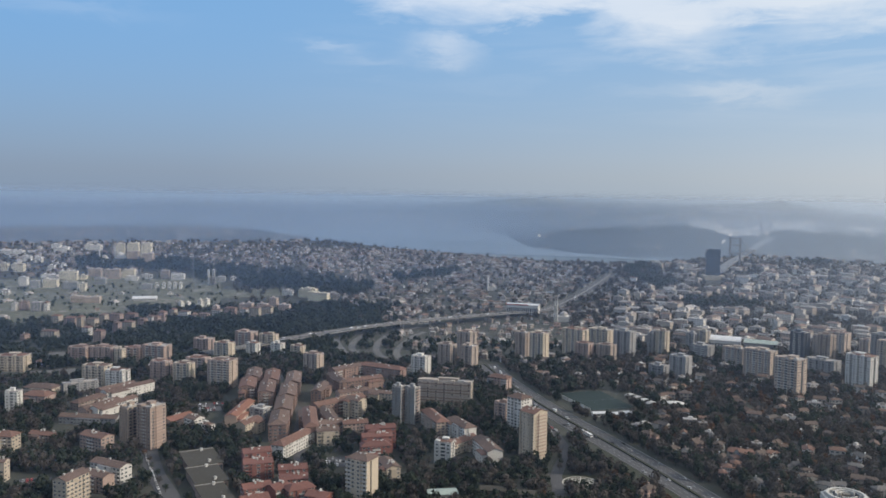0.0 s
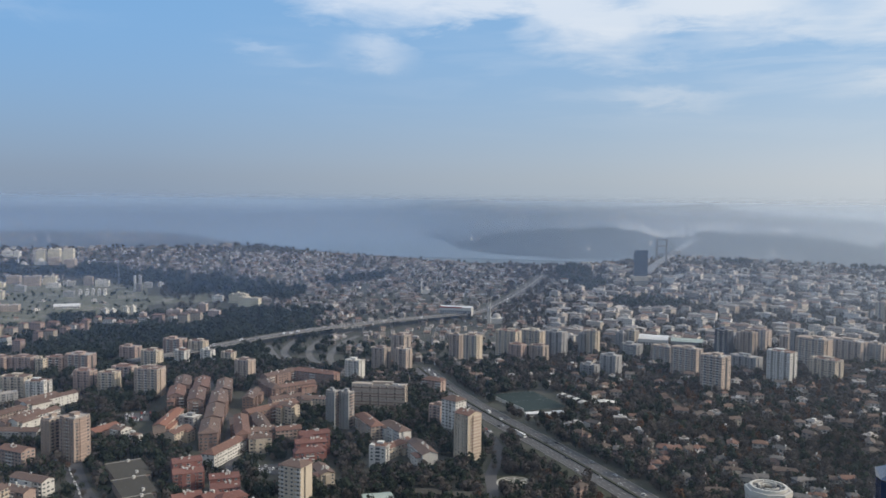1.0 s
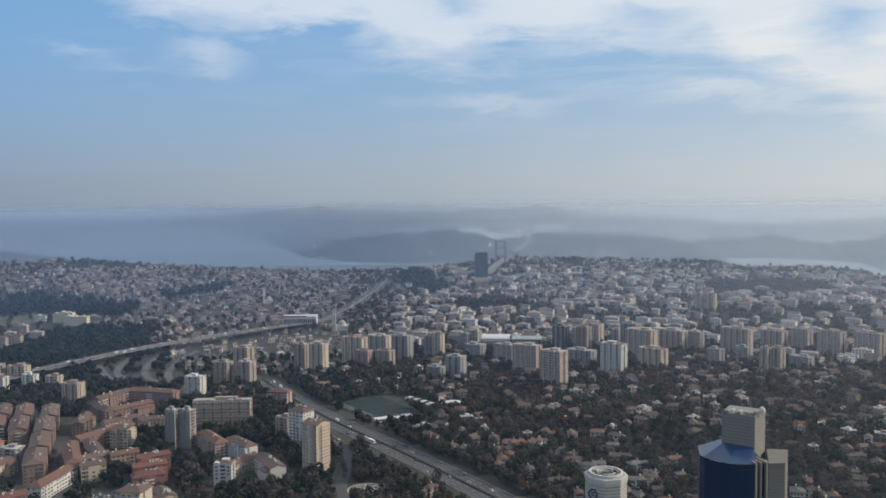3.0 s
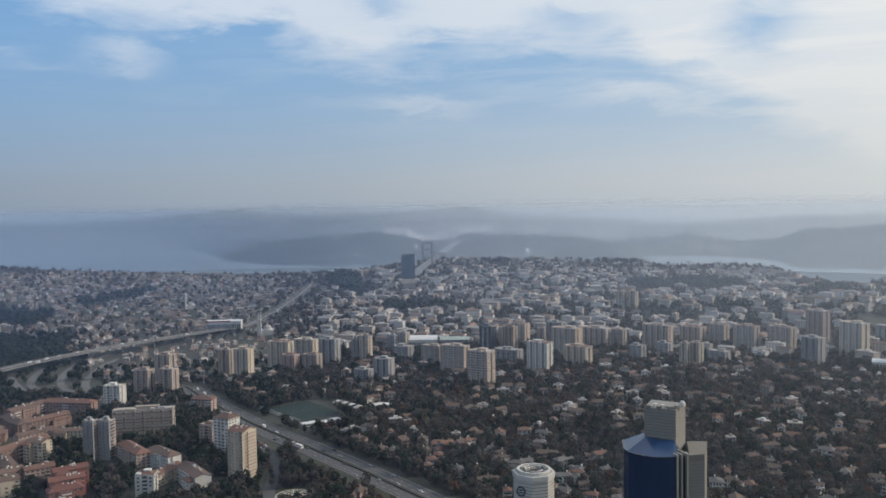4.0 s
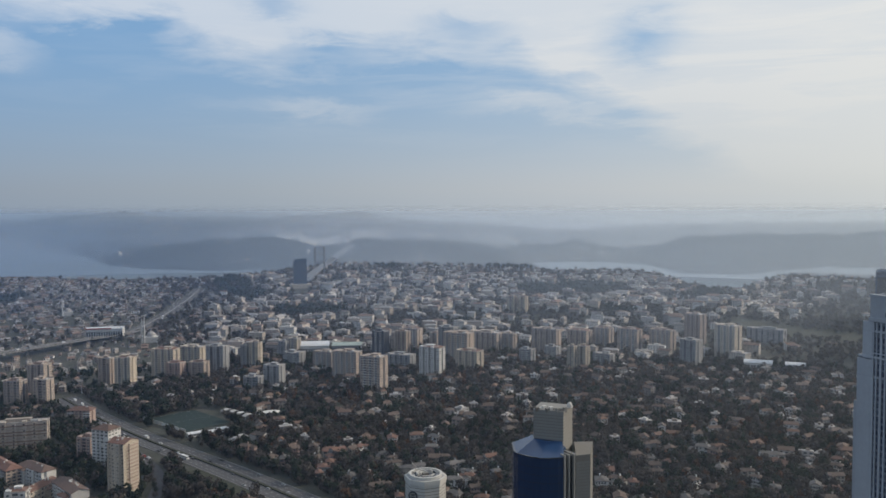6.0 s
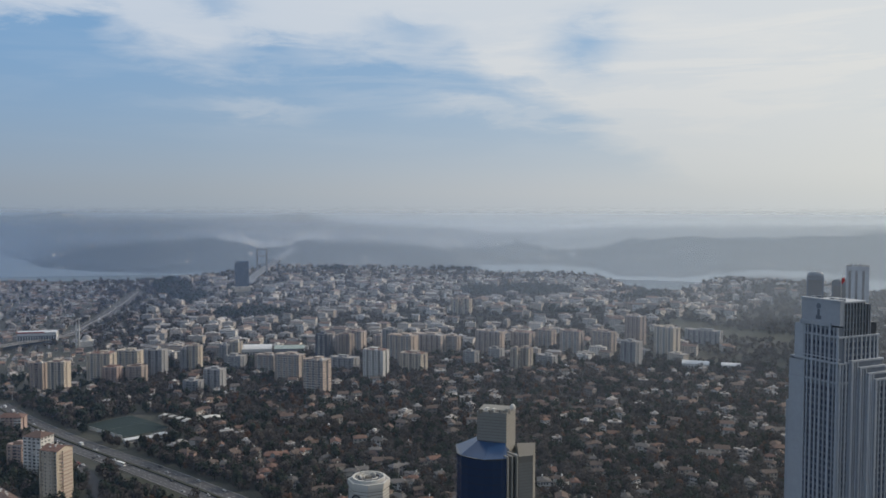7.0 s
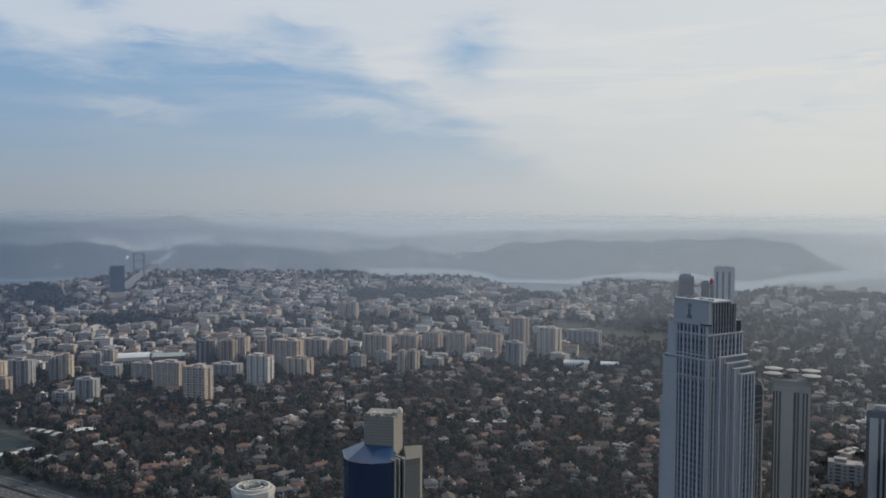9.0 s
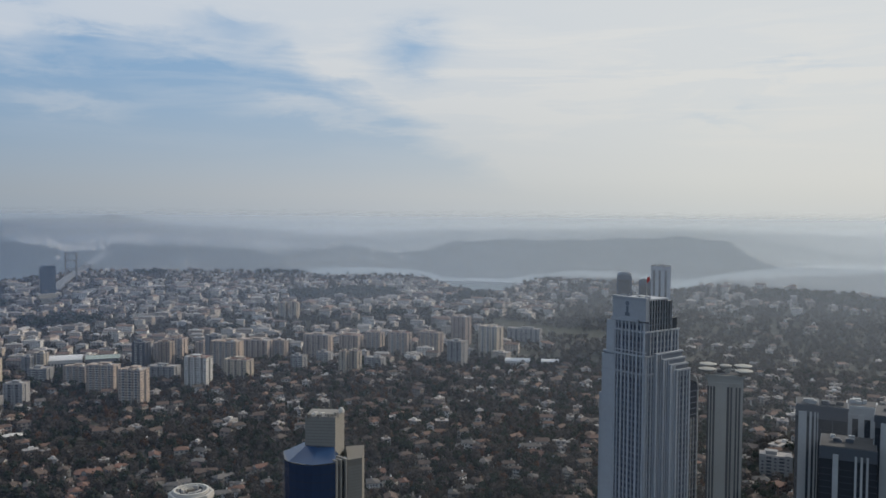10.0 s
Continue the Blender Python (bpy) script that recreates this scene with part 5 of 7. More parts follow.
for i in range(7):
    t = thing("hoarding", 134 + i * 4.6, 956 - i * 11.4, -68, "white hoarding panel along the sports pitch", "hoarding", "hoardings by the pitch")
    part("panel", Kit().box(-5.2, 5.2, -0.15, 0.15, 0.6, 4.2), LIGHT, t)
    for u in (-4.6, 0, 4.6):
        part("post", Kit().box(u - 0.1, u + 0.1, 0.15, 0.4, -0.5, 4.4), CONCRETE, t)
taken += [(177, 934, 46), (152, 905, 22), (205, 960, 24), (172, 884, 22), (196, 890, 22), (172, 860, 16), (192, 862, 16)]


def canopy(x, y, yaw, w, d, h, label="white curved fabric canopy on posts"):
    c = thing("canopy", x, y, yaw, label, "canopy", "white canopies")
    k = Kit()
    u = np.linspace(-1, 1, 9)
    v = np.array([(w / 2 * a, y0, h + 1.8 * (1 - a * a) + dz) for dz in (0, -0.15) for y0 in (-d / 2, d / 2) for a in u])
    q = [[i, i + 1, 9 + i + 1, 9 + i] for i in range(8)] + [[18 + i, 27 + i, 27 + i + 1, 18 + i + 1] for i in range(8)]
    k.add(v, q)
    part("roof_sheet", k, LIGHT, c)
    for px in (-w / 2, w / 2):
        for py in (-d / 2, d / 2):
            part("post", Kit().box(px - 0.15, px + 0.15, py - 0.15, py + 0.15, -0.5, h), CONCRETE, c)
    taken.append((x, y, max(w, d) * 0.6))


for x, y in ((222, 945), (228, 934), (233, 922), (238, 910)):
    canopy(x, y, 20, 13, 7, 4)
canopy(262, 905, -10, 26, 12, 5)


def hall(x, y, yaw, w, d, h, wall, roof, label, curved=False, category="hall"):
    """A low hall with a shallow pitched or curved roof and a band of glazing."""
    b = thing("hall", x, y, yaw, label, category, z=float(ground(x, y)) - 1.5)
    part("wall", Kit().box(-w / 2, w / 2, -d / 2, d / 2, 0, h + 1.5), wall, b)
    n = 8
    u = np.linspace(-1, 1, n + 1)
    rise = 0.1 * d if not curved else 0.16 * d
    prof = rise * (1 - np.abs(u)) if not curved else rise * (1 - u * u)
    v = np.concatenate([np.column_stack([np.full(n + 1, s * (w / 2 + 0.8)), u * (d / 2 + 0.8), h + 1.5 + prof + dz]) for dz in (0.5, 0.0) for s in (-1, 1)])
    m = n + 1
    q = [[i, m + i, m + i + 1, i + 1] for i in range(n)] + [[2 * m + i, 2 * m + i + 1, 3 * m + i + 1, 3 * m + i] for i in range(n)]
    q += [[i, i + 1, 2 * m + i + 1, 2 * m + i] for i in range(n)] + [[m + i, 3 * m + i, 3 * m + i + 1, m + i + 1] for i in range(n)]
    part("roof", Kit().add(v, q), roof, b)
    for face in (0, 2):
        k = Kit()
        c = int(w / 4)
        for i in range(c):
            s = -w / 2 + w / c * (i + 0.5)
            k.wall_quad(face, w, d, s - 1.4, s + 1.4, 2.6, h * 0.7 + 1.5, 0.05)
        tagged(part("windows", k, PANE, b), kind="stuff")
    taken.append((x, y, max(w, d) * 0.55))
    return b


PALEROOF = surface("pale_sheet_roof", even((0.50, 0.51, 0.52), (0.56, 0.56, 0.56)), 0.5, 0.3, "object", 0.08)
GREENROOF = surface("green_sheet_roof", even((0.24, 0.29, 0.26), (0.28, 0.33, 0.30)), 0.6, 0.3, "object", 0.12)
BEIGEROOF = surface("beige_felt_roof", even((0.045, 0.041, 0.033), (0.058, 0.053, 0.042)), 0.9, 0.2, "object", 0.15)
REDSHEET = surface("red_sheet_roof", even((0.30, 0.06, 0.05), (0.34, 0.08, 0.06)), 0.7, 0.3, "object", 0.12)
hall(440, 1262, -22, 46, 30, 14, WALLS["white"], PALEROOF, "white hall with a pale curved roof", True)
hall(484, 1232, -24, 46, 32, 15, WALLS["grey"], GREENROOF, "grey hall with a pale green pitched roof")
hall(-617, 1691, 14, 47, 22, 5, WALLS["white"], PALEROOF, "white hall with a low curved roof", True)
for x, y, w in ((171, 868, 16), (186, 866, 14), (199, 872, 12)):
    hall(x, y, 8, w, 7, 3.2, WALLS["white"], PALEROOF, "low white pavilion beside the sports pitch", False, "pavilion")
hall(2, 622, 10, 22, 12, 5, WALLS["grey"], GREENROOF, "low shed with a pale green sheet roof")
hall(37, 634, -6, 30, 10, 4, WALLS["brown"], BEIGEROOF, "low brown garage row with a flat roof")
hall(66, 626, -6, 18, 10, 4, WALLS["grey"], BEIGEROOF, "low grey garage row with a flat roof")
hall(975, 838, -50, 38, 20, 9, WALLS["white"], PALEROOF, "long white market hall with a curved roof", True)
hall(1008, 800, -50, 26, 16, 8, WALLS["white"], PALEROOF, "white market hall with a curved roof", True)
town_hall = hall(158, 1588, -16, 62, 22, 17, WALLS["white"], PALEROOF, "white public building with a red roof edge")
part("red_fascia", Kit().box(-31.6, 12, -11.9, -11.2, 18.0, 20.2), REDSHEET, town_hall, "red roof edge")
part("red_fascia", Kit().box(-32.0, -31.2, -11.2, 11, 18.0, 20.2), REDSHEET, town_hall, "red roof edge")
for cx, cy, wide, long in ((-205, 690, 28, 41), (-188, 648, 25, 41), (-170, 607, 21, 41)):
    shed = thing("market_building", cx, cy, 28, "low market building with a flat beige felt roof", "market building", "market buildings", z=float(ground(cx, cy)) - 1)
    part("wall", Kit().box(-wide / 2, wide / 2, -long / 2, long / 2, 0, 8), WALLS["brown"], shed)
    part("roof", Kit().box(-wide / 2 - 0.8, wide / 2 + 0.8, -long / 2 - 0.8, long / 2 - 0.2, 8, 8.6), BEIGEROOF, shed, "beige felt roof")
    part("ridge_edge", Kit().box(-wide / 2 - 0.8, wide / 2 + 0.8, long / 2 - 0.2, long / 2 + 0.6, 8, 9.1), CONCRETE, shed)
    k = Kit()
    for c in range(int(wide / 4)):
        u = -wide / 2 + 4 * c + 2
        k.wall_quad(0, wide, long, u - 1.4, u + 1.4, 2, 6.4, 0.05)
    tagged(part("windows", k, PANE, shed), kind="stuff")
    for side in (0, 1):
        k = Kit()
        a = np.linspace(0, 1, 8)
        for i in range(7):
            k.box(wide * 0.12 + 1.6 * math.sin(3.1 * a[i]) - 0.6, wide * 0.12 + 1.6 * math.sin(3.1 * a[i]) + 0.6, (side - 0.5) * long * 0.8 + 6 * a[i], (side - 0.5) * long * 0.8 + 6 * a[i + 1], 8.6, 9.6 + 0.4 * math.sin(3.1 * a[i]))
        part("roof_vent", k, LIGHT, shed, "white curved roof vent")
    taken += [(cx + e * 10, cy - e * 19, 19) for e in (-1, 0, 1)]


# ---- mosque ----
def revolve(profile, n=12, slot=0):
    """A turned shape from (radius, height) pairs."""
    a = np.linspace(0, 2 * np.pi, n + 1)[:n]
    v = np.concatenate([np.stack([r * np.cos(a), r * np.sin(a), np.full(n, z)], 1) for r, z in profile])
    q = [[j * n + i, j * n + (i + 1) % n, (j + 1) * n + (i + 1) % n, (j + 1) * n + i] for j in range(len(profile) - 1) for i in range(n)]
    return Kit().add(v, q, (), slot)


def mosque(x, y, yaw, size, minarets, tall):
    b = thing("mosque", x, y, yaw, "pale stone mosque with a dome and slim minarets", "mosque", z=float(ground(x, y)) - 1)
    s = size
    part("prayer_hall", Kit().box(-s / 2, s / 2, -s / 2, s / 2, 0, s * 0.45), LIGHT, b)
    part("drum", revolve([(s * 0.36, s * 0.45), (s * 0.36, s * 0.56), (0.01, s * 0.56)]), LIGHT, b)
    part("dome", revolve([(s * 0.35 * math.cos(t), s * 0.56 + s * 0.3 * math.sin(t)) for t in np.linspace(0, 1.5, 7)] + [(0.05, s * 0.9)]), FLATROOF, b)
    for mx in minarets:
        m = part("minaret", revolve([(1.6, 0), (1.5, tall * 0.6), (2.3, tall * 0.62), (2.3, tall * 0.65), (1.2, tall * 0.65), (1.1, tall * 0.85)], 8), LIGHT, b, m=pose(mx, -s / 2, 0))
        part("spire", revolve([(1.3, tall * 0.85), (0.05, tall)], 8), FLATROOF, m)
    taken.append((x, y, s))


mosque(226, 1515, -8, 22, (-12, -16), 46)
mosque(112, 1830, -4, 18, (-10,), 40)
mosque(-893, 2160, 22, 20, (-12,), 44)

# ---- far blue-glass hotel tower ----
DEEPGLASS = surface("deep_blue_glass", even((0.012, 0.03, 0.075), (0.016, 0.036, 0.085)), 0.12, 0.05, "object", 0.1, spec=0.7)
STEEL_BLUE = surface("blue_grey_glass", even((0.025, 0.045, 0.08), (0.03, 0.055, 0.09)), 0.15, 0.05, "object", 0.1, spec=0.6)
hotel = thing("hotel_tower", 652, 1975, -8, "tall blue-grey glass tower on the ridge", "tower")
part("shaft", Kit().box(-15, 15, -11, 11, 0, 69), STEEL_BLUE, hotel)
part("side_core", Kit().box(-17, -15, -8, 8, 0, 64), STEEL_BLUE, hotel)
part("crown", Kit().box(-12, 15, -10, 10, 69, 72), STEEL_BLUE, hotel)
for i in range(21):
    part("spandrel", Kit().box(-15.1, 15.1, -11.15, 11.15, 2 + i * 3.2, 2.35 + i * 3.2), WALLS["glass"], hotel)
part("podium", Kit().box(-24, 26, -18, 16, -2, 9), WALLS["cream"], hotel)
taken += [(652, 1975, 32), (*spot(18.3, 2030), 24), (*spot(18.3, 1990), 22)]

# ---- suspension bridge over the strait, seen along its deck ----
STEEL = surface("pale_bridge_steel", even((0.15, 0.158, 0.168), (0.18, 0.188, 0.198)), 0.6, 0.05, "object", 0.05)
bridge = tagged(new("suspension_bridge"), "pale grey suspension bridge with two tall pylons", "bridge")
ends = [np.array((*spot(a, r), z)) for a, r, z in ((18.7, 2080, 57), (19.25, 2230, 66), (20.26, 2450, 79), (21.04, 2600, 95), (21.82, 2760, 113))]
dk = curve([e[:2] for e in ends], 8)
dz = np.interp(np.linspace(0, 1, len(dk)), np.linspace(0, 1, 5), [e[2] for e in ends])
part("deck", ribbon(dk, -10.5, 10.5, -2.4, 0.6, dz), STEEL, bridge)
for side in (-1, 1):
    part("parapet", ribbon(dk, side * 9.8, side * 10.4, 0.6, 1.9, dz), STEEL, bridge)
pylons = (11, 28)
for i in pylons:
    x, y = dk[i]
    t = dk[i + 1] - dk[i - 1]
    t = t / np.linalg.norm(t)
    for s in (-1, 1):
        lx, ly = x + s * 13 * t[1], y - s * 13 * t[0]
        part("pylon_leg", Kit().box(lx - 2.2, lx + 2.2, ly - 2.2, ly + 2.2, 20, dz[i] + 60, 0, 0.75), STEEL, bridge)
    for up in (16, 38, 56):
        part("cross_beam", Kit().box(-12, 12, -1, 1, dz[i] + up, dz[i] + up + 2.4), STEEL, bridge, m=pose(x, y, 0, 0, 0, math.degrees(math.atan2(t[1], t[0])) - 90))
for s in (-1, 1):
    k = Kit()
    t = np.gradient(dk, axis=0)
    t /= np.linalg.norm(t, axis=1)[:, None]
    side = dk + np.stack([t[:, 1], -t[:, 0]], 1) * 13 * s
    hang = [2 + 57 * max(0.0, *(1 - abs(m - q) / 8.5 for q in pylons)) ** 1.7 + dz[m] for m in range(len(dk))]
    for i in range(3, len(dk) - 1):
        k.add([(*side[i], hang[i]), (*side[i + 1], hang[i + 1]), (*side[i + 1], hang[i + 1] + 1.0), (*side[i], hang[i] + 1.0)], [[0, 1, 2, 3]])
    part("main_cable", k, STEEL, bridge)

# ---- formal garden by the street ----
PALEPATH = surface("pale_gravel", even((0.30, 0.29, 0.25), (0.36, 0.34, 0.30)), 0.9, 0.4, "place", 0.15)
garden = tagged(new("formal_garden"), "small formal garden with pale gravel paths", "garden", kind="structure")
garden.matrix_basis = pose(116, 660, float(ground(116, 660)), 0, 0, -8)
part("lawn", Kit().box(-16, 16, -20, 20, -0.5, 0.2), GRASS, garden)
for r0 in (4, 8, 12, 15.5):
    part("ring_path", revolve([(r0, 0.2), (r0, 0.32), (r0 - 1.3, 0.32), (r0 - 1.3, 0.2)], 24), PALEPATH, garden)
for a in range(0, 180, 45):
    part("straight_path", Kit().box(-15, 15, -0.6, 0.6, 0.2, 0.36 + a * 0.0001), PALEPATH, garden, m=pose(0, 0, 0, 0, 0, a))
taken.append((116, 660, 20))

# ---- campus lawns and yards on the far slope ----
def sheet(name, label, az0, az1, r0, r1, mat, lift=0.5):
    """A patch of even ground laid over the slope."""
    k = Kit()
    aa, rr = np.linspace(az0, az1, 12), np.linspace(r0, r1, 10)
    a, r = np.meshgrid(aa, rr, indexing="ij")
    z = ground_polar(a.ravel(), r.ravel()) + lift
    v = np.column_stack([r.ravel() * np.sin(np.radians(a.ravel())), r.ravel() * np.cos(np.radians(a.ravel())), z])
    q = [[i * 10 + j, i * 10 + j + 1, (i + 1) * 10 + j + 1, (i + 1) * 10 + j] for i in range(11) for j in range(9)]
    k.add(v, q)
    tagged(new(name, k.mesh(name, [mat])), label, name.replace("_", " "), kind="structure")


YARD = surface("pale_yard", even((0.07, 0.075, 0.05), (0.17, 0.16, 0.14), (0.08, 0.085, 0.055), (0.24, 0.22, 0.19), (0.10, 0.10, 0.075)), 0.9, 0.05, "place", 0.25, wide=0.018)
sheet("yard", "pale yards and lawns between campus buildings", -31, -21.0, 1570, 2120, YARD)
sheet("yard", "pale yards and lawns between campus buildings", -20.99, -15.2, 1690, 2060, YARD)
for a0, a1, r0, r1 in ((-27.6, -24.3, 1138, 1180), (-26.6, -22.6, 1268, 1300)):
    sheet("yard", "grey car park between trees", a0, a1, r0, r1, WORN, 0.6)
    taken += [(*spot(a0 + (a1 - a0) * i / 5, (r0 + r1) / 2 - 8), (r1 - r0) * 0.75) for i in range(6)]
sheet("field", "pale open field beside a building site", -15.5, -11.0, 1800, 1900, YARD)
sheet("field", "open dull green field on the plateau", 46.5, 60, 1560, 1680, GRASS)


# ---- the towers close by ----
def prism(kit, pts, z0, z1, slot=0, inset=None):
    """A prism over a plan outline (counter-clockwise); inset draws the top towards the middle."""
    p = np.array(pts, float)
    mid = p.mean(0)
    n = len(p)
    q = p if inset is None else mid + (p - mid) * inset
    v = np.concatenate([np.column_stack([p, np.full(n, z0)]), np.column_stack([q, np.full(n, z1)]), [(*mid, z1)]])
    kit.add(v, [[i, (i + 1) % n, n + (i + 1) % n, n + i] for i in range(n)], [[n + i, n + (i + 1) % n, 2 * n] for i in range(n)], slot)
    return kit


def ccw(pts):
    p = np.array(pts, float)
    x, y = p[:, 0], p[:, 1]
    return pts if np.sum(x * np.roll(y, -1) - y * np.roll(x, -1)) > 0 else pts[::-1]


ROOFGLASS = surface("blue_roof_glass", even((0.018, 0.045, 0.105), (0.022, 0.052, 0.12)), 0.2, 0.05, "object", 0.1, spec=0.6)
BLUESTONE = wall_mat("blue_grey_panels", (0.37, 0.39, 0.42), 0.5)
BLUESTONE_DARK = wall_mat("slate_panels", (0.15, 0.17, 0.20), 0.5)
BEIGE = wall_mat("beige_stone_panels", (0.215, 0.21, 0.195), 0.7)
BEIGE_LINE = wall_mat("beige_stone_joint", (0.19, 0.18, 0.16), 0.8)
NIGHTGLASS = surface("dark_curtain_glass", even((0.012, 0.016, 0.024), (0.02, 0.026, 0.036), (0.035, 0.045, 0.06)), 0.1, 0.2, spec=0.6)


BANKGLASS = surface("blue_window_glass", even((0.02, 0.03, 0.055), (0.04, 0.055, 0.09), (0.03, 0.04, 0.07), (0.07, 0.09, 0.13)), 0.1, 0.2, spec=0.6)


def columns(parent, face, at, u0, u1, z0, z1, bays, floor=3.7):
    """Pilasters and window strips on one face: "front" lies in y = at and runs along x, "flank" lies in x = at and runs along y."""
    pitch = (u1 - u0) / bays
    put = (lambda k, a, b, c, d, e0, e1: k.box(a, b, at - d, at - c, e0, e1)) if face == "front" else (lambda k, a, b, c, d, e0, e1: k.box(at + c, at + d, a, b, e0, e1))
    for i in range(bays + 1):
        wide = 1.25 if i % 2 == 0 else 0.75
        u = min(max(u0 + i * pitch, u0 + wide / 2), u1 - wide / 2)
        part("pilaster", put(Kit(), u - wide / 2, u + wide / 2, 0, 0.65, z0, z1), BLUESTONE, parent)
    for i in range(bays):
        k, sill = Kit(), Kit()
        z = z0 + 0.5
        a, b = u0 + i * pitch + 0.6, u0 + (i + 1) * pitch - 0.6
        m = (a + b) / 2
        while z + 2.9 < z1 - 0.6:
            put(k, a, m - 0.12, -0.1, 0.06, z, z + 2.6)
            put(k, m + 0.12, b, -0.1, 0.06, z, z + 2.6)
            put(sill, a - 0.1, b + 0.1, 0, 0.16, z + 2.75, z + 3.3)
            z += floor
        if k.count:
            tagged(part("window_strip", k, BANKGLASS, parent), kind="stuff")
            tagged(part("spandrel_column", sill, SLATE_BLUE, parent), kind="stuff")


def storey_block(parent, x0, x1, y0, y1, z0, z1, front=None, flank=None):
    """A block of the stepped tower with a pale ledge; front and flank are (from, to, bays)."""
    part("wall", Kit().box(x0, x1, y0, y1, z0, z1), BLUESTONE_DARK, parent)
    part("ledge", Kit().box(x0 - 0.2, x1 + 0.75, y0 - 0.75, y1 + 0.2, z1, z1 + 0.9), BLUESTONE, parent)
    if front:
        columns(parent, "front", y0, front[0], front[1], z0, z1, front[2])
    if flank:
        columns(parent, "flank", x1, flank[0], flank[1], z0, z1, flank[2])


SLATE_BLUE = wall_mat("slate_blue_spandrel", (0.20, 0.225, 0.265), 0.5)
corner = spot(58.0, 480)
bank = new("stepped_tower")
bank.matrix_basis = pose(corner[0], corner[1], 0, 0, 0, -97)
tagged(bank, "tall stepped blue-grey office tower with pale pilasters", "skyscraper")
# the shaft, its blank corner bay and the low wing behind it
storey_block(bank, -31.5, 0, 0, 36, -2, 144, (-22.5, 0, 8), (0, 8, 3))
part("blank_bay", Kit().box(-31.7, -22.6, -0.65, 0.5, -2, 153.5), BLUESTONE, bank)
part("low_wing", Kit().box(-34.6, -31.5, 0.6, 20, -2, 129), BLUESTONE, bank)
storey_block(bank, -31, 0, 0, 33, 144.9, 154.5, (-22.5, 0, 8), (0, 8, 3))
part("belt_course", Kit().box(-28.6, 0.9, -0.9, 0, 154.6, 155.6).box(-28.6, 0.9, -0.8, 0, 157.0, 157.6), BLUESTONE, bank)
storey_block(bank, -28.2, -0.02, 0.02, 30.5, 155.4, 168.6, (-22.5, 0, 8), (3.5, 30, 8))
part("blank_bay", Kit().box(-28.4, -22.6, -0.6, 0.5, 154, 174), BLUESTONE, bank)
part("upper_front", Kit().box(-27.6, -0.2, 0.1, 4, 169.5, 174.2), BLUESTONE_DARK, bank)
columns(bank, "front", 0.1, -22.5, -0.2, 169.5, 174.2, 8)
# bays that step down along the flank
for out, y0, y1, z1, bays in ((1.3, 8.0, 32.5, 155.5, 7), (2.5, 13.0, 33.5, 151.8, 6), (3.6, 18.2, 34.5, 148.4, 5), (4.6, 22.6, 35.5, 145.0, 4)):
    part("stepped_bay", Kit().box(-0.5 + out - 1.2, out, y0, y1, -2, z1), BLUESTONE_DARK, bank)
    part("ledge", Kit().box(out - 1.4, out + 0.75, y0 - 0.3, y1 + 0.2, z1, z1 + 0.9), BLUESTONE, bank)
    part("corner_pier", Kit().box(out - 1.3, out + 0.7, y0 - 0.25, y0 + 1.3, -2, z1), BLUESTONE, bank)
for out, y0, y1, z1, bays in ((1.3, 8.0, 13.0, 155.5, 2), (2.5, 13.0, 18.2, 151.8, 2), (3.6, 18.2, 22.6, 148.4, 2), (4.6, 22.6, 35.5, 145.0, 4)):
    columns(bank, "flank", out, y0, y1, -2, z1, bays)
# crown: a blank screen with an emblem, dark glass behind fins
part("crown_screen", Kit().box(-24.6, 0, 0.2, 3.0, 175.0, 187.6).box(-25, 0.4, -0.1, 3.4, 187.6, 188.7), BLUESTONE, bank)
part("crown_ledge", Kit().box(-24.8, -5, -0.9, 0.2, 174.2, 176.2), BLUESTONE, bank)
part("crown_glass", Kit().box(-20, -0.4, 3.4, 20, 169.5, 187), NIGHTGLASS, bank)
part("crown_roof", Kit().box(-20.4, 0, 3.4, 20.4, 187, 187.9), BLUESTONE, bank)
part("side_glass", Kit().box(-19, -0.2, 20.4, 24, 169.5, 186.2), NIGHTGLASS, bank)
part("side_terrace", Kit().box(-18, -0.1, 24, 28.8, 169.5, 176), NIGHTGLASS, bank)
for u in (3.4, 5.6, 8.0, 10.4, 12.8, 15.2, 17.6, 20.0, 22.2, 23.7):
    part("crown_fin", Kit().box(-0.6, 0.15, u, u + 0.3, 169.5, 187 if u < 20 else 186), BLUESTONE, bank)
for z in (172.8, 176.4, 180.0, 183.6):
    part("crown_transom", Kit().box(-0.5, -0.05, 3.4, 20, z, z + 0.25), SLATE_BLUE, bank)
for u in (-21, -17, -9, -6, -3):
    part("roof_unit", Kit().box(u - 1.1, u + 1.3, 4.2, 6.4, 187.9, 189.2 + (u % 3) * 0.4), BLUESTONE_DARK if u % 2 else LIGHT, bank)
part("emblem", revolve([(1.5, 0), (1.5, 0.12), (0.02, 0.12)], 12), BLUESTONE_DARK, bank, "dark round emblem", m=pose(-13.5, 0.18, 184.6, 90))
part("emblem_stem", Kit().box(-14.3, -12.7, 0.06, 0.18, 178.2, 183.0).box(-15.2, -11.8, 0.05, 0.19, 177.4, 179.4), BLUESTONE_DARK, bank)
flag = part("flagpole", Kit().box(-6.1, -5.9, 8, 8.2, 187.9, 202), LIGHT, bank)
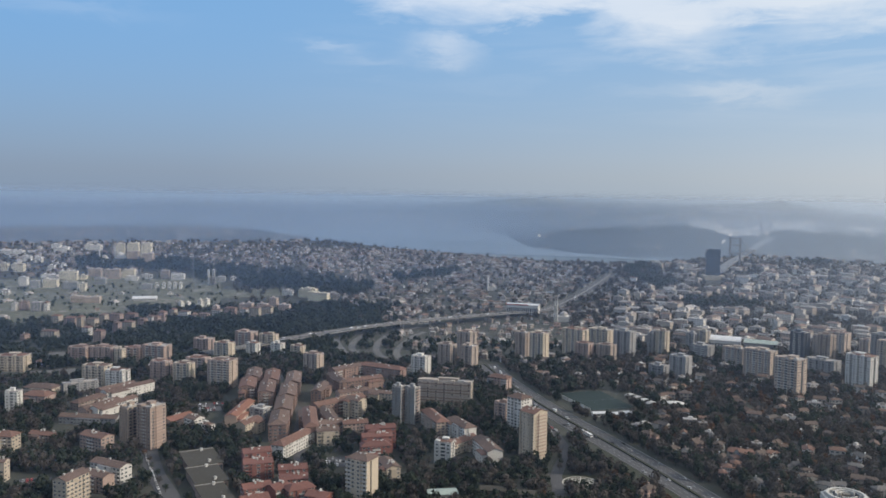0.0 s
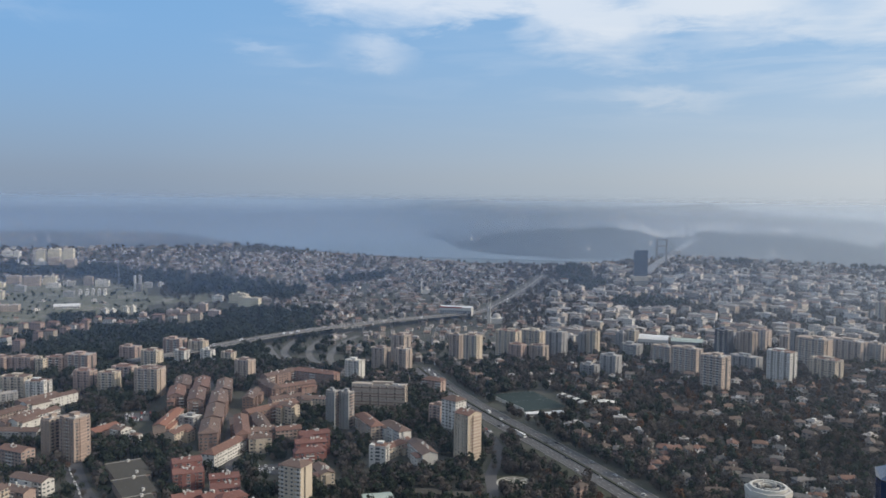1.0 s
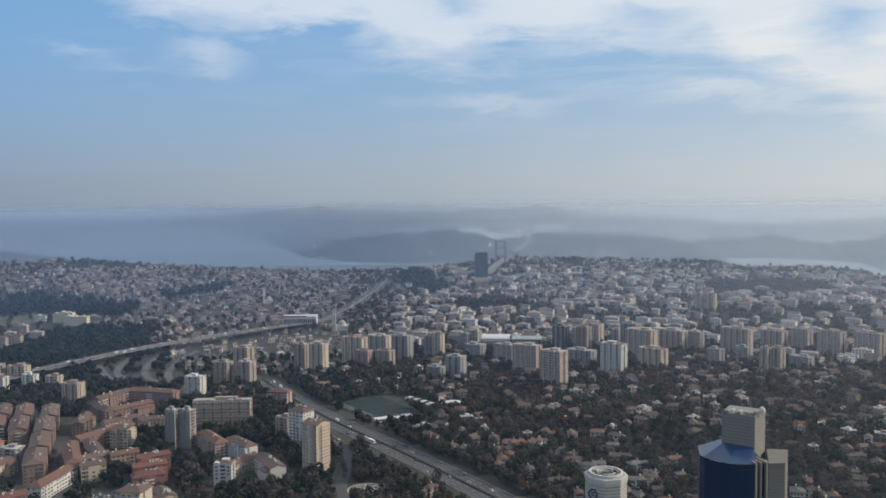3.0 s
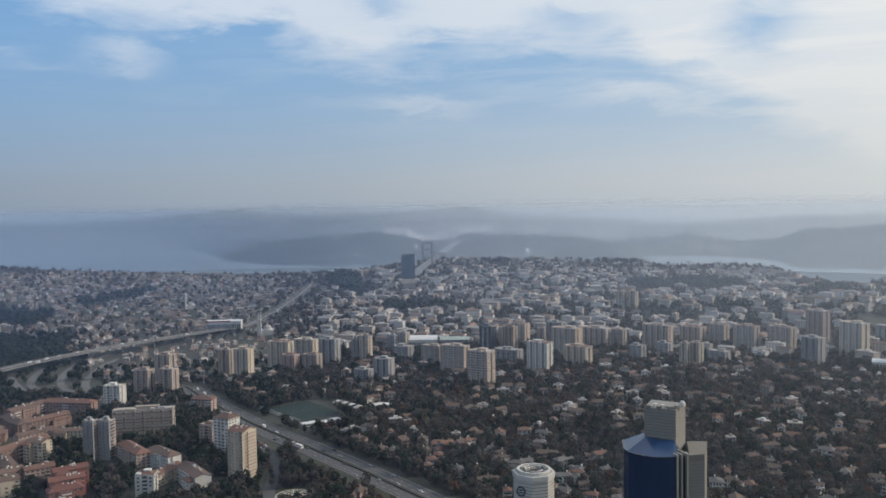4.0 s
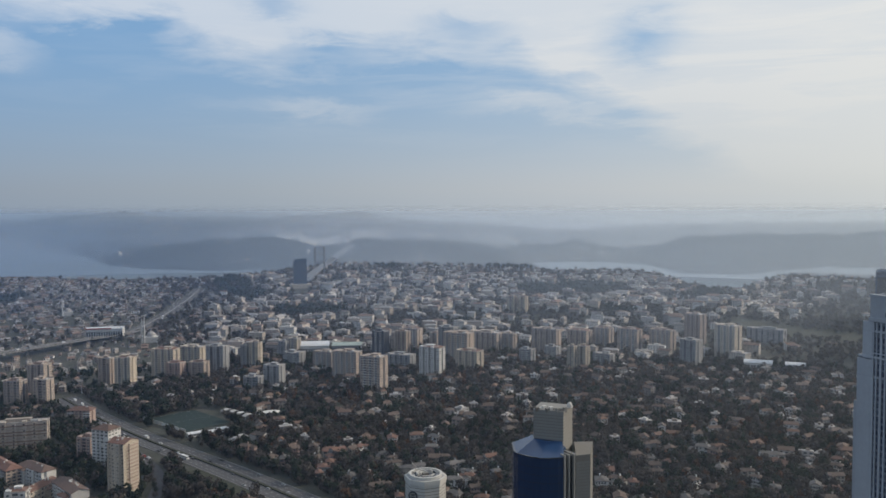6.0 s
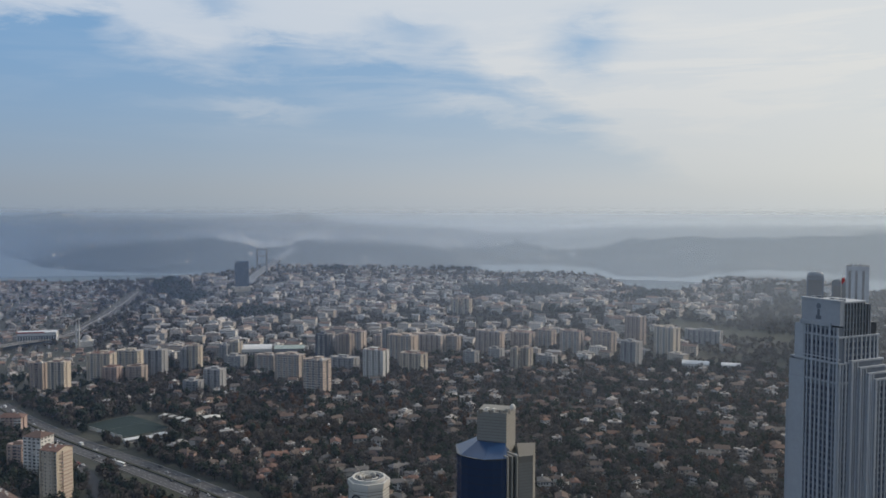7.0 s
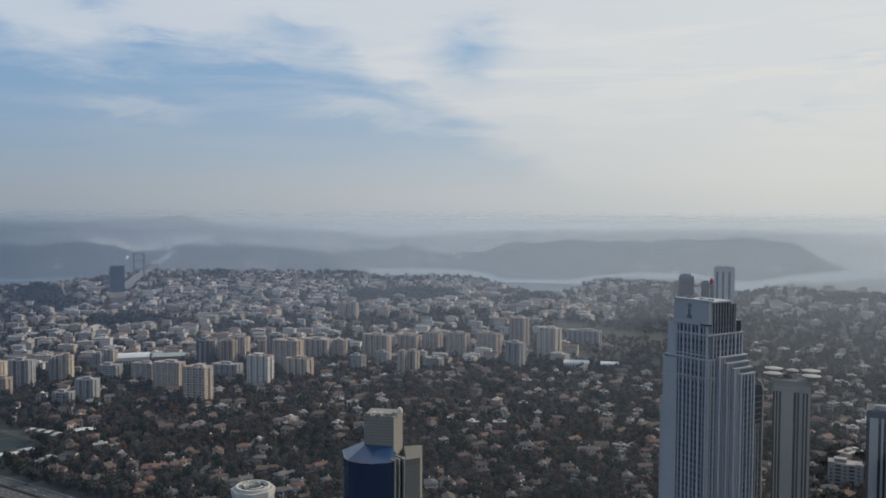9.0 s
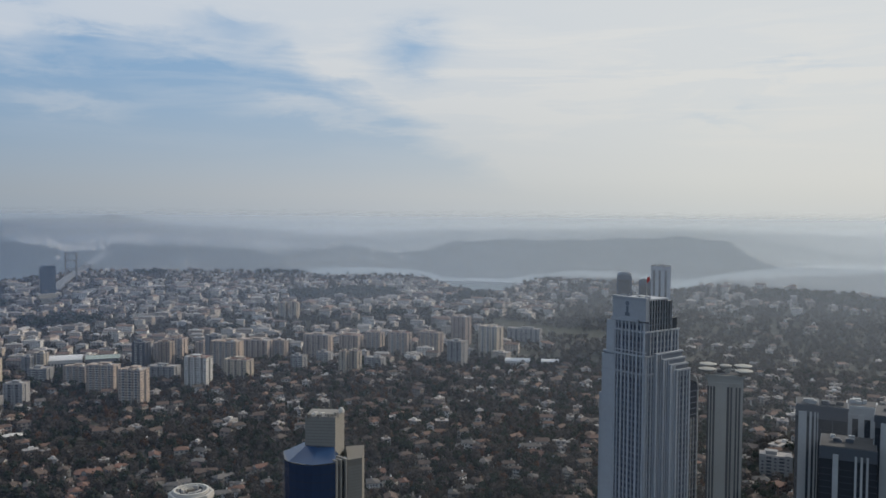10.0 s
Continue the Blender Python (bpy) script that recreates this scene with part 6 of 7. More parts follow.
part("flag", Kit().add([(-5.9, 8.1, 196.6), (-4.4, 8.5, 198.4), (-4.4, 8.5, 200.8), (-5.9, 8.1, 199.6), (-5.9, 8.2, 196.6), (-4.4, 8.6, 198.4), (-4.4, 8.6, 200.8), (-5.9, 8.2, 199.6)],
                       [[0, 1, 2, 3], [7, 6, 5, 4]]), wall_mat("red_flag_cloth", (0.45, 0.03, 0.03)), flag)
for u in range(3):
    part("entrance_block", Kit().box(-30 + u * 11, -22 + u * 11, -8, 0, -2, 14), BLUESTONE, bank)
taken.append((*corner, 45))

# a slimmer sister behind its flank, with a rounded pale frame
sis = new("slim_tower")
c2 = spot(60.9, 520)
sis.matrix_basis = pose(c2[0], c2[1], 0, 0, 0, -97)
tagged(sis, "slim glass office slab with a rounded pale frame", "skyscraper")
part("glass_slab", Kit().box(-10, 0, 0, 9, -2, 134), NIGHTGLASS, sis)
arc = [(9 * math.cos(t) * 0.6, 128 + 10 * math.sin(t)) for t in np.linspace(0, 1.57, 7)]
for side in (0, 8.4):
    part("frame_rail", Kit().box(-0.3, 0.7, side, side + 0.6, -2, 128 if side else 120), LIGHT, sis)
for (a0, z0), (a1, z1) in zip(arc[:-1], arc[1:]):
    part("frame_segment", Kit().add([(0.7, 3.6 + a0, z0 - 0.5), (0.7, 3.6 + a1, z1 - 0.5), (0.7, 3.6 + a1, z1 + 0.7), (0.7, 3.6 + a0, z0 + 0.7),
                                     (-9, 3.6 + a0, z0 - 0.5), (-9, 3.6 + a1, z1 - 0.5), (-9, 3.6 + a1, z1 + 0.7), (-9, 3.6 + a0, z0 + 0.7)],
                                    [[0, 1, 2, 3], [4, 7, 6, 5], [3, 2, 6, 7], [0, 4, 5, 1]]), LIGHT, sis)
for i in range(36):
    part("floor_edge", Kit().box(-10.1, 0.12, -0.12, 9.12, 2 + i * 3.6, 2.5 + i * 3.6), BLUESTONE_DARK, sis)
for u in (2.6, 5.2):
    part("mullion", Kit().box(-0.1, 0.4, u, u + 0.3, -2, 112), LIGHT, sis)


def banded(parent, name, pts, z0, z1, mat, line_mat, floor=1.5, depth=0.05):
    """A stone-clad prism with fine shadow joints between its courses."""
    part(name, prism(Kit(), pts, z0, z1), mat, parent)
    p = np.array(pts)
    mid = p.mean(0)
    out = mid + (p - mid) * (1 + depth / np.linalg.norm(p - mid, axis=1).mean())
    z, k = z1 - floor, Kit()
    while z > max(z0, 20):
        prism(k, out, z, z + 0.3)
        z -= floor
    tagged(part("panel_joints", k, line_mat, parent), kind="stuff")


# dark blue glass tower with a beige stone core
blue = tagged(new("blue_glass_tower"), "dark blue glass tower with a beige stone core and wing", "skyscraper")
blue.matrix_basis = Matrix.Translation((*spot(35.6, 402), 0))
o = np.array(spot(35.6, 402))
plan = lambda rows: ccw([tuple(np.array(spot(a, r)) - o) for a, r in rows])
hull = plan(((36.62, 391.5), (36.2, 389.6), (35.6, 388.6), (35.0, 388.8), (34.4, 390.2), (33.85, 392.6), (33.4, 395.8), (33.1, 400), (33.0, 414), (34.2, 424), (36.9, 420)))
part("glass_body", prism(Kit(), hull, -2, 116.2), DEEPGLASS, blue)
rim = [(x * 1.006, y * 1.006) for x, y in hull]
part("roof_rim", prism(Kit(), rim, 116.2, 116.6), NIGHTGLASS, blue)
lid = plan(((36.62, 391.7), (35.0, 389.0), (33.35, 396.2), (33.05, 414), (34.2, 424), (36.9, 420)))
ridge = plan(((36.5, 402), (35.4, 401), (34.55, 404.5), (34.5, 412), (34.9, 418), (36.6, 414)))
k = Kit()
k.add([(*q, 116.6) for q in lid] + [(*q, z) for q, z in zip(ridge, (121.2, 121.4, 121.6, 121.6, 121.4, 121.2))], [[i, (i + 1) % 6, 6 + (i + 1) % 6, 6 + i] for i in range(6)] + [[6, 7, 8, 9], [6, 9, 10, 11]])
part("glass_roof", k, ROOFGLASS, blue, "sloping faceted blue glass roof")
for i in range(26):
    part("glazing_bar", prism(Kit(), [(x * 1.003, y * 1.003) for x, y in hull], 18 + i * 3.75, 18.16 + i * 3.75), NIGHTGLASS, blue)
core = plan(((36.57, 402), (34.5, 405.5), (35.0, 421), (37.2, 417)))
banded(blue, "stone_core", core, 60, 135, BEIGE, BEIGE_LINE, 1.5)
part("parapet", prism(Kit(), [tuple(np.array(c) * 1.02) for c in core], 134.4, 136), BEIGE, blue)
rng = random.Random(9)
for i in range(9):
    x, y = np.array(spot(34.75 + 0.24 * i, 405.5 + 1.1 * (i % 3) - 0.35 * i)) - o
    part("roof_unit", Kit().box(x - 0.9, x + 0.9, y - 0.7, y + 0.9, 135, 136.6 + rng.uniform(0, 1.1)), rng.choice((LIGHT, BEIGE_LINE, BEIGE)), blue)
x, y = np.array(spot(37.0, 412)) - o
part("roof_dome", revolve([(1.5, 136), (1.4, 137.3), (0.9, 138.2), (0.02, 138.6)], 12), LIGHT, blue, m=Matrix.Translation((x, y, 0)))
wing = plan(((37.45, 394.5), (38.45, 398), (38.6, 420), (37.3, 418)))
banded(blue, "stone_wing", wing, -2, 113.6, BEIGE, BEIGE_LINE, 1.5)
k = Kit()
k.add([(*q, 113.6) for q in wing] + [(*q, z) for q, z in zip(wing, [113.8 + 3.0 * (abs(math.degrees(math.atan2(q[0] + o[0], q[1] + o[1])) - 38.5) < 0.9 and 0 or 1) for q in wing])], [[0, 1, 5, 4], [1, 2, 6, 5], [2, 3, 7, 6], [3, 0, 4, 7], [4, 5, 6, 7]])
part("wing_roof", k, BEIGE_LINE, blue, "sloping stone wing roof")
for a, r in ((36.68, 391.3), (36.98, 392.6), (37.34, 393.8)):
    x, y = np.array(spot(a, r)) - o
    part("stone_fin", Kit().box(x - 0.45, x + 0.45, y - 0.3, y + 9, -2, 117.6), BEIGE, blue)
x, y = np.array(spot(37.05, 399)) - o
part("recess_glass", Kit().box(x - 2.5, x + 2.5, y - 4, y + 6, -2, 116.5), NIGHTGLASS, blue)
taken.append((*spot(35.6, 402), 32))

# round-cornered pale tower with rings on its roof
rt = spot(26.87, 420)
ring = thing("round_tower", rt[0], rt[1], -7, "pale octagonal office tower with a ringed roof terrace", "tower")
octa = [(10.5 * math.cos(t), 10.5 * math.sin(t)) for t in np.arange(8) * math.pi / 4 + math.pi / 8]
PALESTONE = wall_mat("pale_stone_panels", (0.46, 0.45, 0.42), 0.7)
banded(ring, "shaft", octa, -2, 95, PALESTONE, BEIGE_LINE, 1.65, 0.04)
part("parapet", prism(Kit(), [(x * 1.05, y * 1.05) for x, y in octa], 95, 97.5), PALESTONE, ring)
part("roof_floor", prism(Kit(), [(x * 0.94, y * 0.94) for x, y in octa], 97.5, 97.6), WALLS["grey"], ring)
part("roof_ring", revolve([(8.6, 97.55), (8.6, 98.9), (7.6, 98.9), (7.6, 97.55)], 24), PALESTONE, ring)
part("roof_well", revolve([(5.9, 97.62), (5.9, 98.5), (5.5, 98.5), (5.5, 97.64), (0.02, 97.64)], 20), WALLS["glass"], ring, "dark round roof well")
for a0, a1, r0, r1, h in ((20, 200, 4.9, 4.2, 1.5), (230, 330, 4.9, 4.2, 1.1), (60, 170, 3.0, 2.3, 1.3)):
    tt = np.radians(np.linspace(a0, a1, 10))
    v = np.concatenate([np.column_stack([q * np.cos(tt), q * np.sin(tt), np.full(10, z)]) for q, z in ((r0, 97.65), (r0, 97.65 + h), (r1, 97.65 + h), (r1, 97.65))])
    k = Kit().add(v, [[j * 10 + i, j * 10 + i + 1, (j + 1) * 10 + i + 1, (j + 1) * 10 + i] for j in range(3) for i in range(9)] + [[0, 10, 20, 30], [9, 39, 29, 19]])
    part("roof_arc", k, PALESTONE, ring)
for i in range(8):
    t = i * math.pi / 4
    part("roof_rib", Kit().box(5.9, 7.7, -0.2, 0.2, 97.6, 98.6), PALESTONE, ring, m=pose(0, 0, 0, 0, 0, math.degrees(t)))
part("roof_plant", Kit().box(-1.6, 1.4, -1.2, 1.0, 97.65, 98.9), BEIGE_LINE, ring)
sign = part("round_sign", revolve([(2.6, 0), (2.6, 0.25), (1.9, 0.25), (1.9, 0)], 20), WALLS["glass"], ring, "dark ring-shaped sign",
            m=pose(-8.9, -5.8, 89.5, 90, 0, -45))
part("sign_bar", Kit().box(-0.9, 0.9, -0.9, -0.3, 0.02, 0.2).box(-0.9, 0.9, 0.3, 0.9, 0.02, 0.2), WALLS["glass"], sign)
taken.append((*rt, 18))


ROOF_FELT = surface("dark_roof_felt", even((0.05, 0.052, 0.055), (0.075, 0.077, 0.08)), 0.9, 0.4, "object", 0.2)


def pier_tower(az0, az1, r, z1, wall, label, strips, cap=0.0, turn=0.0, deep=None, pier=None):
    """A tower of pale piers and dark glass strips; strips are (from, to) shares of its width."""
    az = (az0 + az1) / 2
    x, y = spot(az, r)
    w = 2 * r * math.tan(radians(az1 - az0) / 2)
    d = deep or w
    t = thing("office_tower", x, y, -az + turn, label, "skyscraper", z=-2.0)
    z1 += 2
    part("wall", Kit().box(-w / 2, w / 2, 0, d, 0, z1), wall, t)
    for a, b in strips:
        part("glass_strip", Kit().box(-w / 2 + a * w, -w / 2 + b * w, -0.06, 0.3, 2, z1 - 7), NIGHTGLASS, t)
        k = Kit()
        for i in range(int(z1 / 3.6) - 3):
            k.box(-w / 2 + a * w, -w / 2 + b * w, -0.16, -0.06, 3 + i * 3.6, 3.25 + i * 3.6)
        tagged(part("spandrel_column", k, WALLS["glass"], t), kind="stuff")
        part("flank_glass", Kit().box(-w / 2 - 0.06, -w / 2 + 0.3, a * d, b * d, 2, z1 - 7), NIGHTGLASS, t)
        part("flank_glass", Kit().box(w / 2 - 0.3, w / 2 + 0.06, a * d, b * d, 2, z1 - 7), NIGHTGLASS, t)
    for i in range(len(strips) + 1):
        u = -w / 2 + (0 if i == 0 else strips[i - 1][1]) * w
        v = -w / 2 + (strips[i][0] if i < len(strips) else 1) * w
        part("pier", Kit().box(u, v, -0.7, 0, 0, z1 - 4), pier or wall, t)
    if cap:
        part("cap", Kit().box(-w / 2 - cap, w / 2 + cap, -cap, d + cap, z1, z1 + 1.6), wall, t)
    top = z1 + (1.6 if cap else 0)
    part("roof_deck", Kit().box(-w / 2 + 0.5, w / 2 - 0.5, 0.5, d - 0.5, top, top + 0.3), ROOF_FELT, t)
    rng = random.Random(int(az * 10))
    for i in range(5):
        u, v, q = rng.uniform(-0.34, 0.3) * w, rng.uniform(0.12, 0.75) * d, rng.uniform(1.2, 2.6)
        part("plant_unit", Kit().box(u - q, u + q, v, v + q * 1.5, top + 0.3, top + rng.uniform(1.4, 3.2)), rng.choice((wall, ROOF_FELT, pier or wall)), t)
    taken.append((x, y + d / 2, w))
    return t


DUSTY = wall_mat("dusty_stone", (0.32, 0.315, 0.285), 0.7)
dusty = pier_tower(62.1, 64.35, 620, 120, DUSTY, "grey-beige office tower with dark glass strips", ((0.0, 0.05), (0.08, 0.13), (0.16, 0.22), (0.55, 0.62), (0.65, 0.70), (0.79, 0.84), (0.88, 0.93)), 1.5)
for u, v, rad, z in ((-12.5, 1, 6.4, 127.0), (12.5, 1, 6.4, 127.0), (-12.5, 22, 6.4, 127.0), (12.5, 22, 6.4, 127.0), (0, 10, 4.4, 128.5)):
    part("roof_shell", revolve([(0.3, z - 3), (rad * 0.7, z - 1.6), (rad, z), (rad, z + 0.5), (rad * 0.5, z + 1.2), (0.02, z + 1.3)], 14), DUSTY, dusty, "round shell on the roof edge", m=pose(u, v, 0))
OFFICE = wall_mat("grey_office_panels", (0.40, 0.41, 0.41), 0.5)
INK = wall_mat("ink_dark_cladding", (0.075, 0.085, 0.10), 0.4)
pier_tower(67.55, 68.9, 540, 122, INK, "slim dark office tower with pale piers", ((0.0, 0.14), (0.5, 0.62), (0.72, 0.82), (0.9, 0.96)), 0, 0, 22, pier=OFFICE)
pier_tower(68.85, 70.6, 580, 112, INK, "dark glass office tower with a pale roof plant", ((0.02, 0.48), (0.52, 0.98)), 0.5, pier=INK)
pier_tower(70.5, 72.2, 610, 108, OFFICE, "pale grey office block with dark window strips", ((0.2, 0.4), (0.6, 0.8)), 0.4)
pier_tower(72.05, 75.2, 520, 124, INK, "dark office tower with wide pale piers", ((0.02, 0.12), (0.34, 0.5), (0.7, 0.86)), 0, pier=OFFICE)
pier_tower(69.0, 72.3, 505, 107, INK, "dark glass office tower with pale piers", ((0.0, 0.24), (0.34, 0.62), (0.66, 0.72), (0.76, 0.82), (0.86, 1.0)), 0, pier=OFFICE)
pier_tower(58.3, 59.6, 1400, 152, BLUESTONE, "far tall pale tower with vertical stripes", ((0.12, 0.22), (0.4, 0.5), (0.7, 0.8)), 0)
rounded = pier_tower(56.05, 57.05, 1420, 134, STEEL_BLUE, "far blue-grey glass tower with a rounded top", ((0.1, 0.9),), 0)
part("rounded_top", revolve([(12.2, 135.9), (11.6, 138.6), (9.5, 140.8), (5.5, 142.2), (0.05, 142.6)], 18), STEEL_BLUE, rounded, m=pose(0, 12.4, 0))
pier_tower(57.5, 58.4, 1450, 124, STEEL_BLUE, "far blue-grey glass office tower", ((0.1, 0.9),), 0)
apartment(*[round(v) for v in spot(66.4, 800)], -66, 27, 18, 19, 6, "F", "grey")
for az, r, w in ((63.5, 655, 40), (66.2, 640, 34), (70, 640, 40)):
    x, y = spot(az, r)
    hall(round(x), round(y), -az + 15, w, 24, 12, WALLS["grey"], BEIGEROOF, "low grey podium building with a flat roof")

# ---- houses by the hundred ----
taken += [(*spot(a, r), 46) for a, r in ((49, 1640), (51, 1620), (53, 1600), (55, 1580), (57, 1570))]
VILLA_WALLS = [("white", wall_mat("villa_white", (0.70, 0.69, 0.66))), ("cream", wall_mat("villa_cream", (0.44, 0.40, 0.34))), ("sand", wall_mat("villa_sand", (0.33, 0.28, 0.235))),
               ("grey", wall_mat("villa_grey", (0.27, 0.265, 0.255))), ("pink", wall_mat("villa_pink", (0.34, 0.245, 0.21))), ("pale", wall_mat("villa_pale", (0.52, 0.50, 0.46)))]
VILLA_ROOFS = [("brown", surface("villa_brown_tiles", even((0.075, 0.058, 0.048), (0.105, 0.077, 0.062)), 0.85, 0.9, "object", 0.3)),
               ("grey", surface("villa_grey_tiles", even((0.085, 0.08, 0.076), (0.12, 0.112, 0.105)), 0.85, 0.9, "object", 0.3)),
               ("reddish", surface("villa_red_tiles", even((0.115, 0.068, 0.052), (0.14, 0.08, 0.06)), 0.85, 0.9, "object", 0.3))]


def villa(x, y, yaw, w, d, floors, hip, rng):
    """A villa: main house, a lower wing, tiled roofs with thick eaves, windows, terrace and chimneys."""
    (wn, wall), (rn, roof) = rng.choice(VILLA_WALLS), rng.choice((VILLA_ROOFS[0], VILLA_ROOFS[0], VILLA_ROOFS[0], VILLA_ROOFS[1], VILLA_ROOFS[1], VILLA_ROOFS[2]))
    b = thing("villa", x, y, yaw, "%s %d-storey villa with a %s %s roof among trees" % (wn, floors, rn, "hipped tile" if hip else "pitched tile"), "villa", "villas", z=float(ground(x, y)) - 1.0)
    h = floors * 3.1 + 1.0
    body = Kit().box(-w / 2, w / 2, -d / 2, d / 2, 0, h)
    bay = rng.choice((-1, 1))
    body.box(bay * w * 0.27 - w * 0.14, bay * w * 0.27 + w * 0.14, -d / 2 - 1.5, -d / 2 + 0.4, 0, h - 0.3)
    rise = 1.0 + 0.13 * min(w, d)
    if not hip:
        body.gable_ends(w, d, h, rise)
    part("wall", body, wall, b)
    part("roof", Kit().hip(w, d, h, rise, 0.6) if hip else Kit().gable(w, d, h, rise, 0.6), roof, b)
    part("bay_roof", Kit().hip(w * 0.28, 3.4, h - 0.3, 1.1, 0.35), roof, b, m=pose(bay * w * 0.27, -d / 2 - 0.2, 0))
    if rng.random() < 0.75:
        ww, dd, hh = w * rng.uniform(0.45, 0.6), d * rng.uniform(0.6, 0.85), h - rng.choice((0.0, 1.2, 3.1))
        ox, oy = -bay * (w / 2 + ww * 0.34), rng.choice((-0.25, 0.2)) * d
        wing = part("wing", Kit().box(ox - ww / 2, ox + ww / 2, oy - dd / 2, oy + dd / 2, 0, hh - 0.05), wall, b)
        part("wing_roof", Kit().hip(ww, dd, hh - 0.05, 0.9 + 0.12 * min(ww, dd), 0.5), roof, wing, m=pose(ox, oy, 0))
        k = Kit()
        for s in range(max(1, floors - 1)):
            for e in (-0.25, 0.25):
                k.box(ox + e * ww - 0.8, ox + e * ww + 0.8, oy - dd / 2 - 0.06, oy - dd / 2, 1.9 + 3.1 * s, 3.4 + 3.1 * s)
        tagged(part("windows", k, PANE, wing), kind="stuff")
    k = Kit()
    for s in range(floors):
        z = 1.9 + 3.1 * s
        for e in (-0.38, -0.13, 0.12, 0.37):
            for face, span in ((0, w), (1, d), (3, d)):
                if rng.random() < 0.82:
                    k.wall_quad(face, w, d, e * span - 0.75, e * span + 0.75, z, z + 1.6, 0.06)
        k.box(bay * w * 0.27 - w * 0.1, bay * w * 0.27 + w * 0.1, -d / 2 - 1.56, -d / 2 - 1.5, z, z + 1.6)
    tagged(part("windows", k, PANE, b), kind="stuff")
    part("terrace", Kit().box(-bay * w * 0.45 if bay > 0 else 0.05 * w, -bay * w * 0.02 if bay > 0 else w * 0.45, -d / 2 - 2.2, -d / 2, 0, 1.3), LIGHT, b)
    part("balcony", Kit().box(-bay * w * 0.2 - w * 0.16, -bay * w * 0.2 + w * 0.16, -d / 2 - 1.3, -d / 2, 3.9, 4.9), wall, b)
    part("chimney", Kit().box(w * 0.2, w * 0.2 + 0.9, 0.3, 1.2, h + 0.3, h + rise + 1.2).box(w * 0.2 - 0.12, w * 0.2 + 1.02, 0.18, 1.32, h + rise + 1.2, h + rise + 1.45), wall, b)
    return b


villas = scatter(11, 13.5, 74, 640, 1290, 21, 0.56, (8, 15), (2, 3), 0.72, None, 3.0, (0.5, 0.85), (0, 90, 30, -35, 55, 12))
rng = random.Random(29)
for t in villas:
    if math.hypot(t[0], t[1]) < 810:
        villa(t[0], t[1], t[2], t[3], t[4], t[5], t[6], rng)
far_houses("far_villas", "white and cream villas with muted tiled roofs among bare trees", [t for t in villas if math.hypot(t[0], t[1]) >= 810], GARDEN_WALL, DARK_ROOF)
taken += [(x, y, w * 0.64) for x, y, _, w, *_ in villas]
# stretches of dark wood: bearing, distance, half widths
WOODS = ((-22, 2304, 2.2, 110), (-18.5, 2226, 2.2, 100), (-14.9, 2098, 2.2, 110), (-11.9, 1984, 2.0, 120), (-8.8, 1894, 2.0, 110), (-6.4, 1842, 1.5, 70),
         (-16.7, 1478, 2.2, 60), (-13.7, 1470, 2.2, 90), (-10.3, 1506, 2.2, 130), (-7.6, 1560, 2.0, 130), (-5.4, 1590, 1.4, 70),
         (-2.5, 1958, 1.0, 40), (-0.9, 2008, 1.1, 50), (0.3, 2062, 0.9, 40), (19, 1798, 2.6, 55), (35, 1988, 1.8, 60), (38.5, 2030, 2.4, 90),
         (13.8, 2120, 1.2, 130), (15, 1990, 1.0, 80), (19, 1180, 3.0, 35), (66.4, 2090, 2, 60), (69, 2110, 2.4, 90), (71.5, 2030, 2, 60), (30.5, 2520, 2.2, 45), (33, 2440, 1.8, 50), (24.5, 2420, 1.2, 40), (40, 1760, 1.6, 40), (29, 1650, 1.2, 30), (46, 1900, 1.6, 50))


def in_wood(x, y):
    az, r = math.degrees(math.atan2(x, y)), math.hypot(x, y)
    return any(((az - a) / da) ** 2 + ((r - c) / dr) ** 2 < 1 for a, c, da, dr in WOODS)


blocks = scatter(12, 12, 51, 1300, 1800, 33, 0.66, (15, 31), (3, 5), 0.5, None, 2.0, (0.38, 0.6), (-22, -24, -30, -14, 64)) + scatter(18, 13, 52, 1800, 2250, 27, 0.7, (13, 30), (2, 4), 0.5, None, 2.0, (0.36, 0.55), (-20, -22, -30, -12, 66))
blocks += scatter(33, 51, 74, 1300, 2000, 40, 0.3, (10, 18), (2, 3), 0.7) + scatter(34, 51, 74, 1900, 2250, 36, 0.4, (12, 26), (3, 6), 0.4)
blocks += scatter(51, -29.0, -15.5, 1640, 2020, 46, 0.3, (7, 18), (1, 1), 0.2)
blocks += scatter(13, -29, -10, 1010, 1330, 40, 0.16, (10, 16), (2, 3), 0.5)
blocks = [t for t in blocks if math.hypot(t[0], t[1]) < brink(math.degrees(math.atan2(t[0], t[1])))[0] - 70 and not in_wood(t[0], t[1])]
far_houses("mid_blocks", "pale blocks of flats in the middle distance", blocks)
taken += [(x, y, w * 0.6) for x, y, _, w, *_ in blocks]

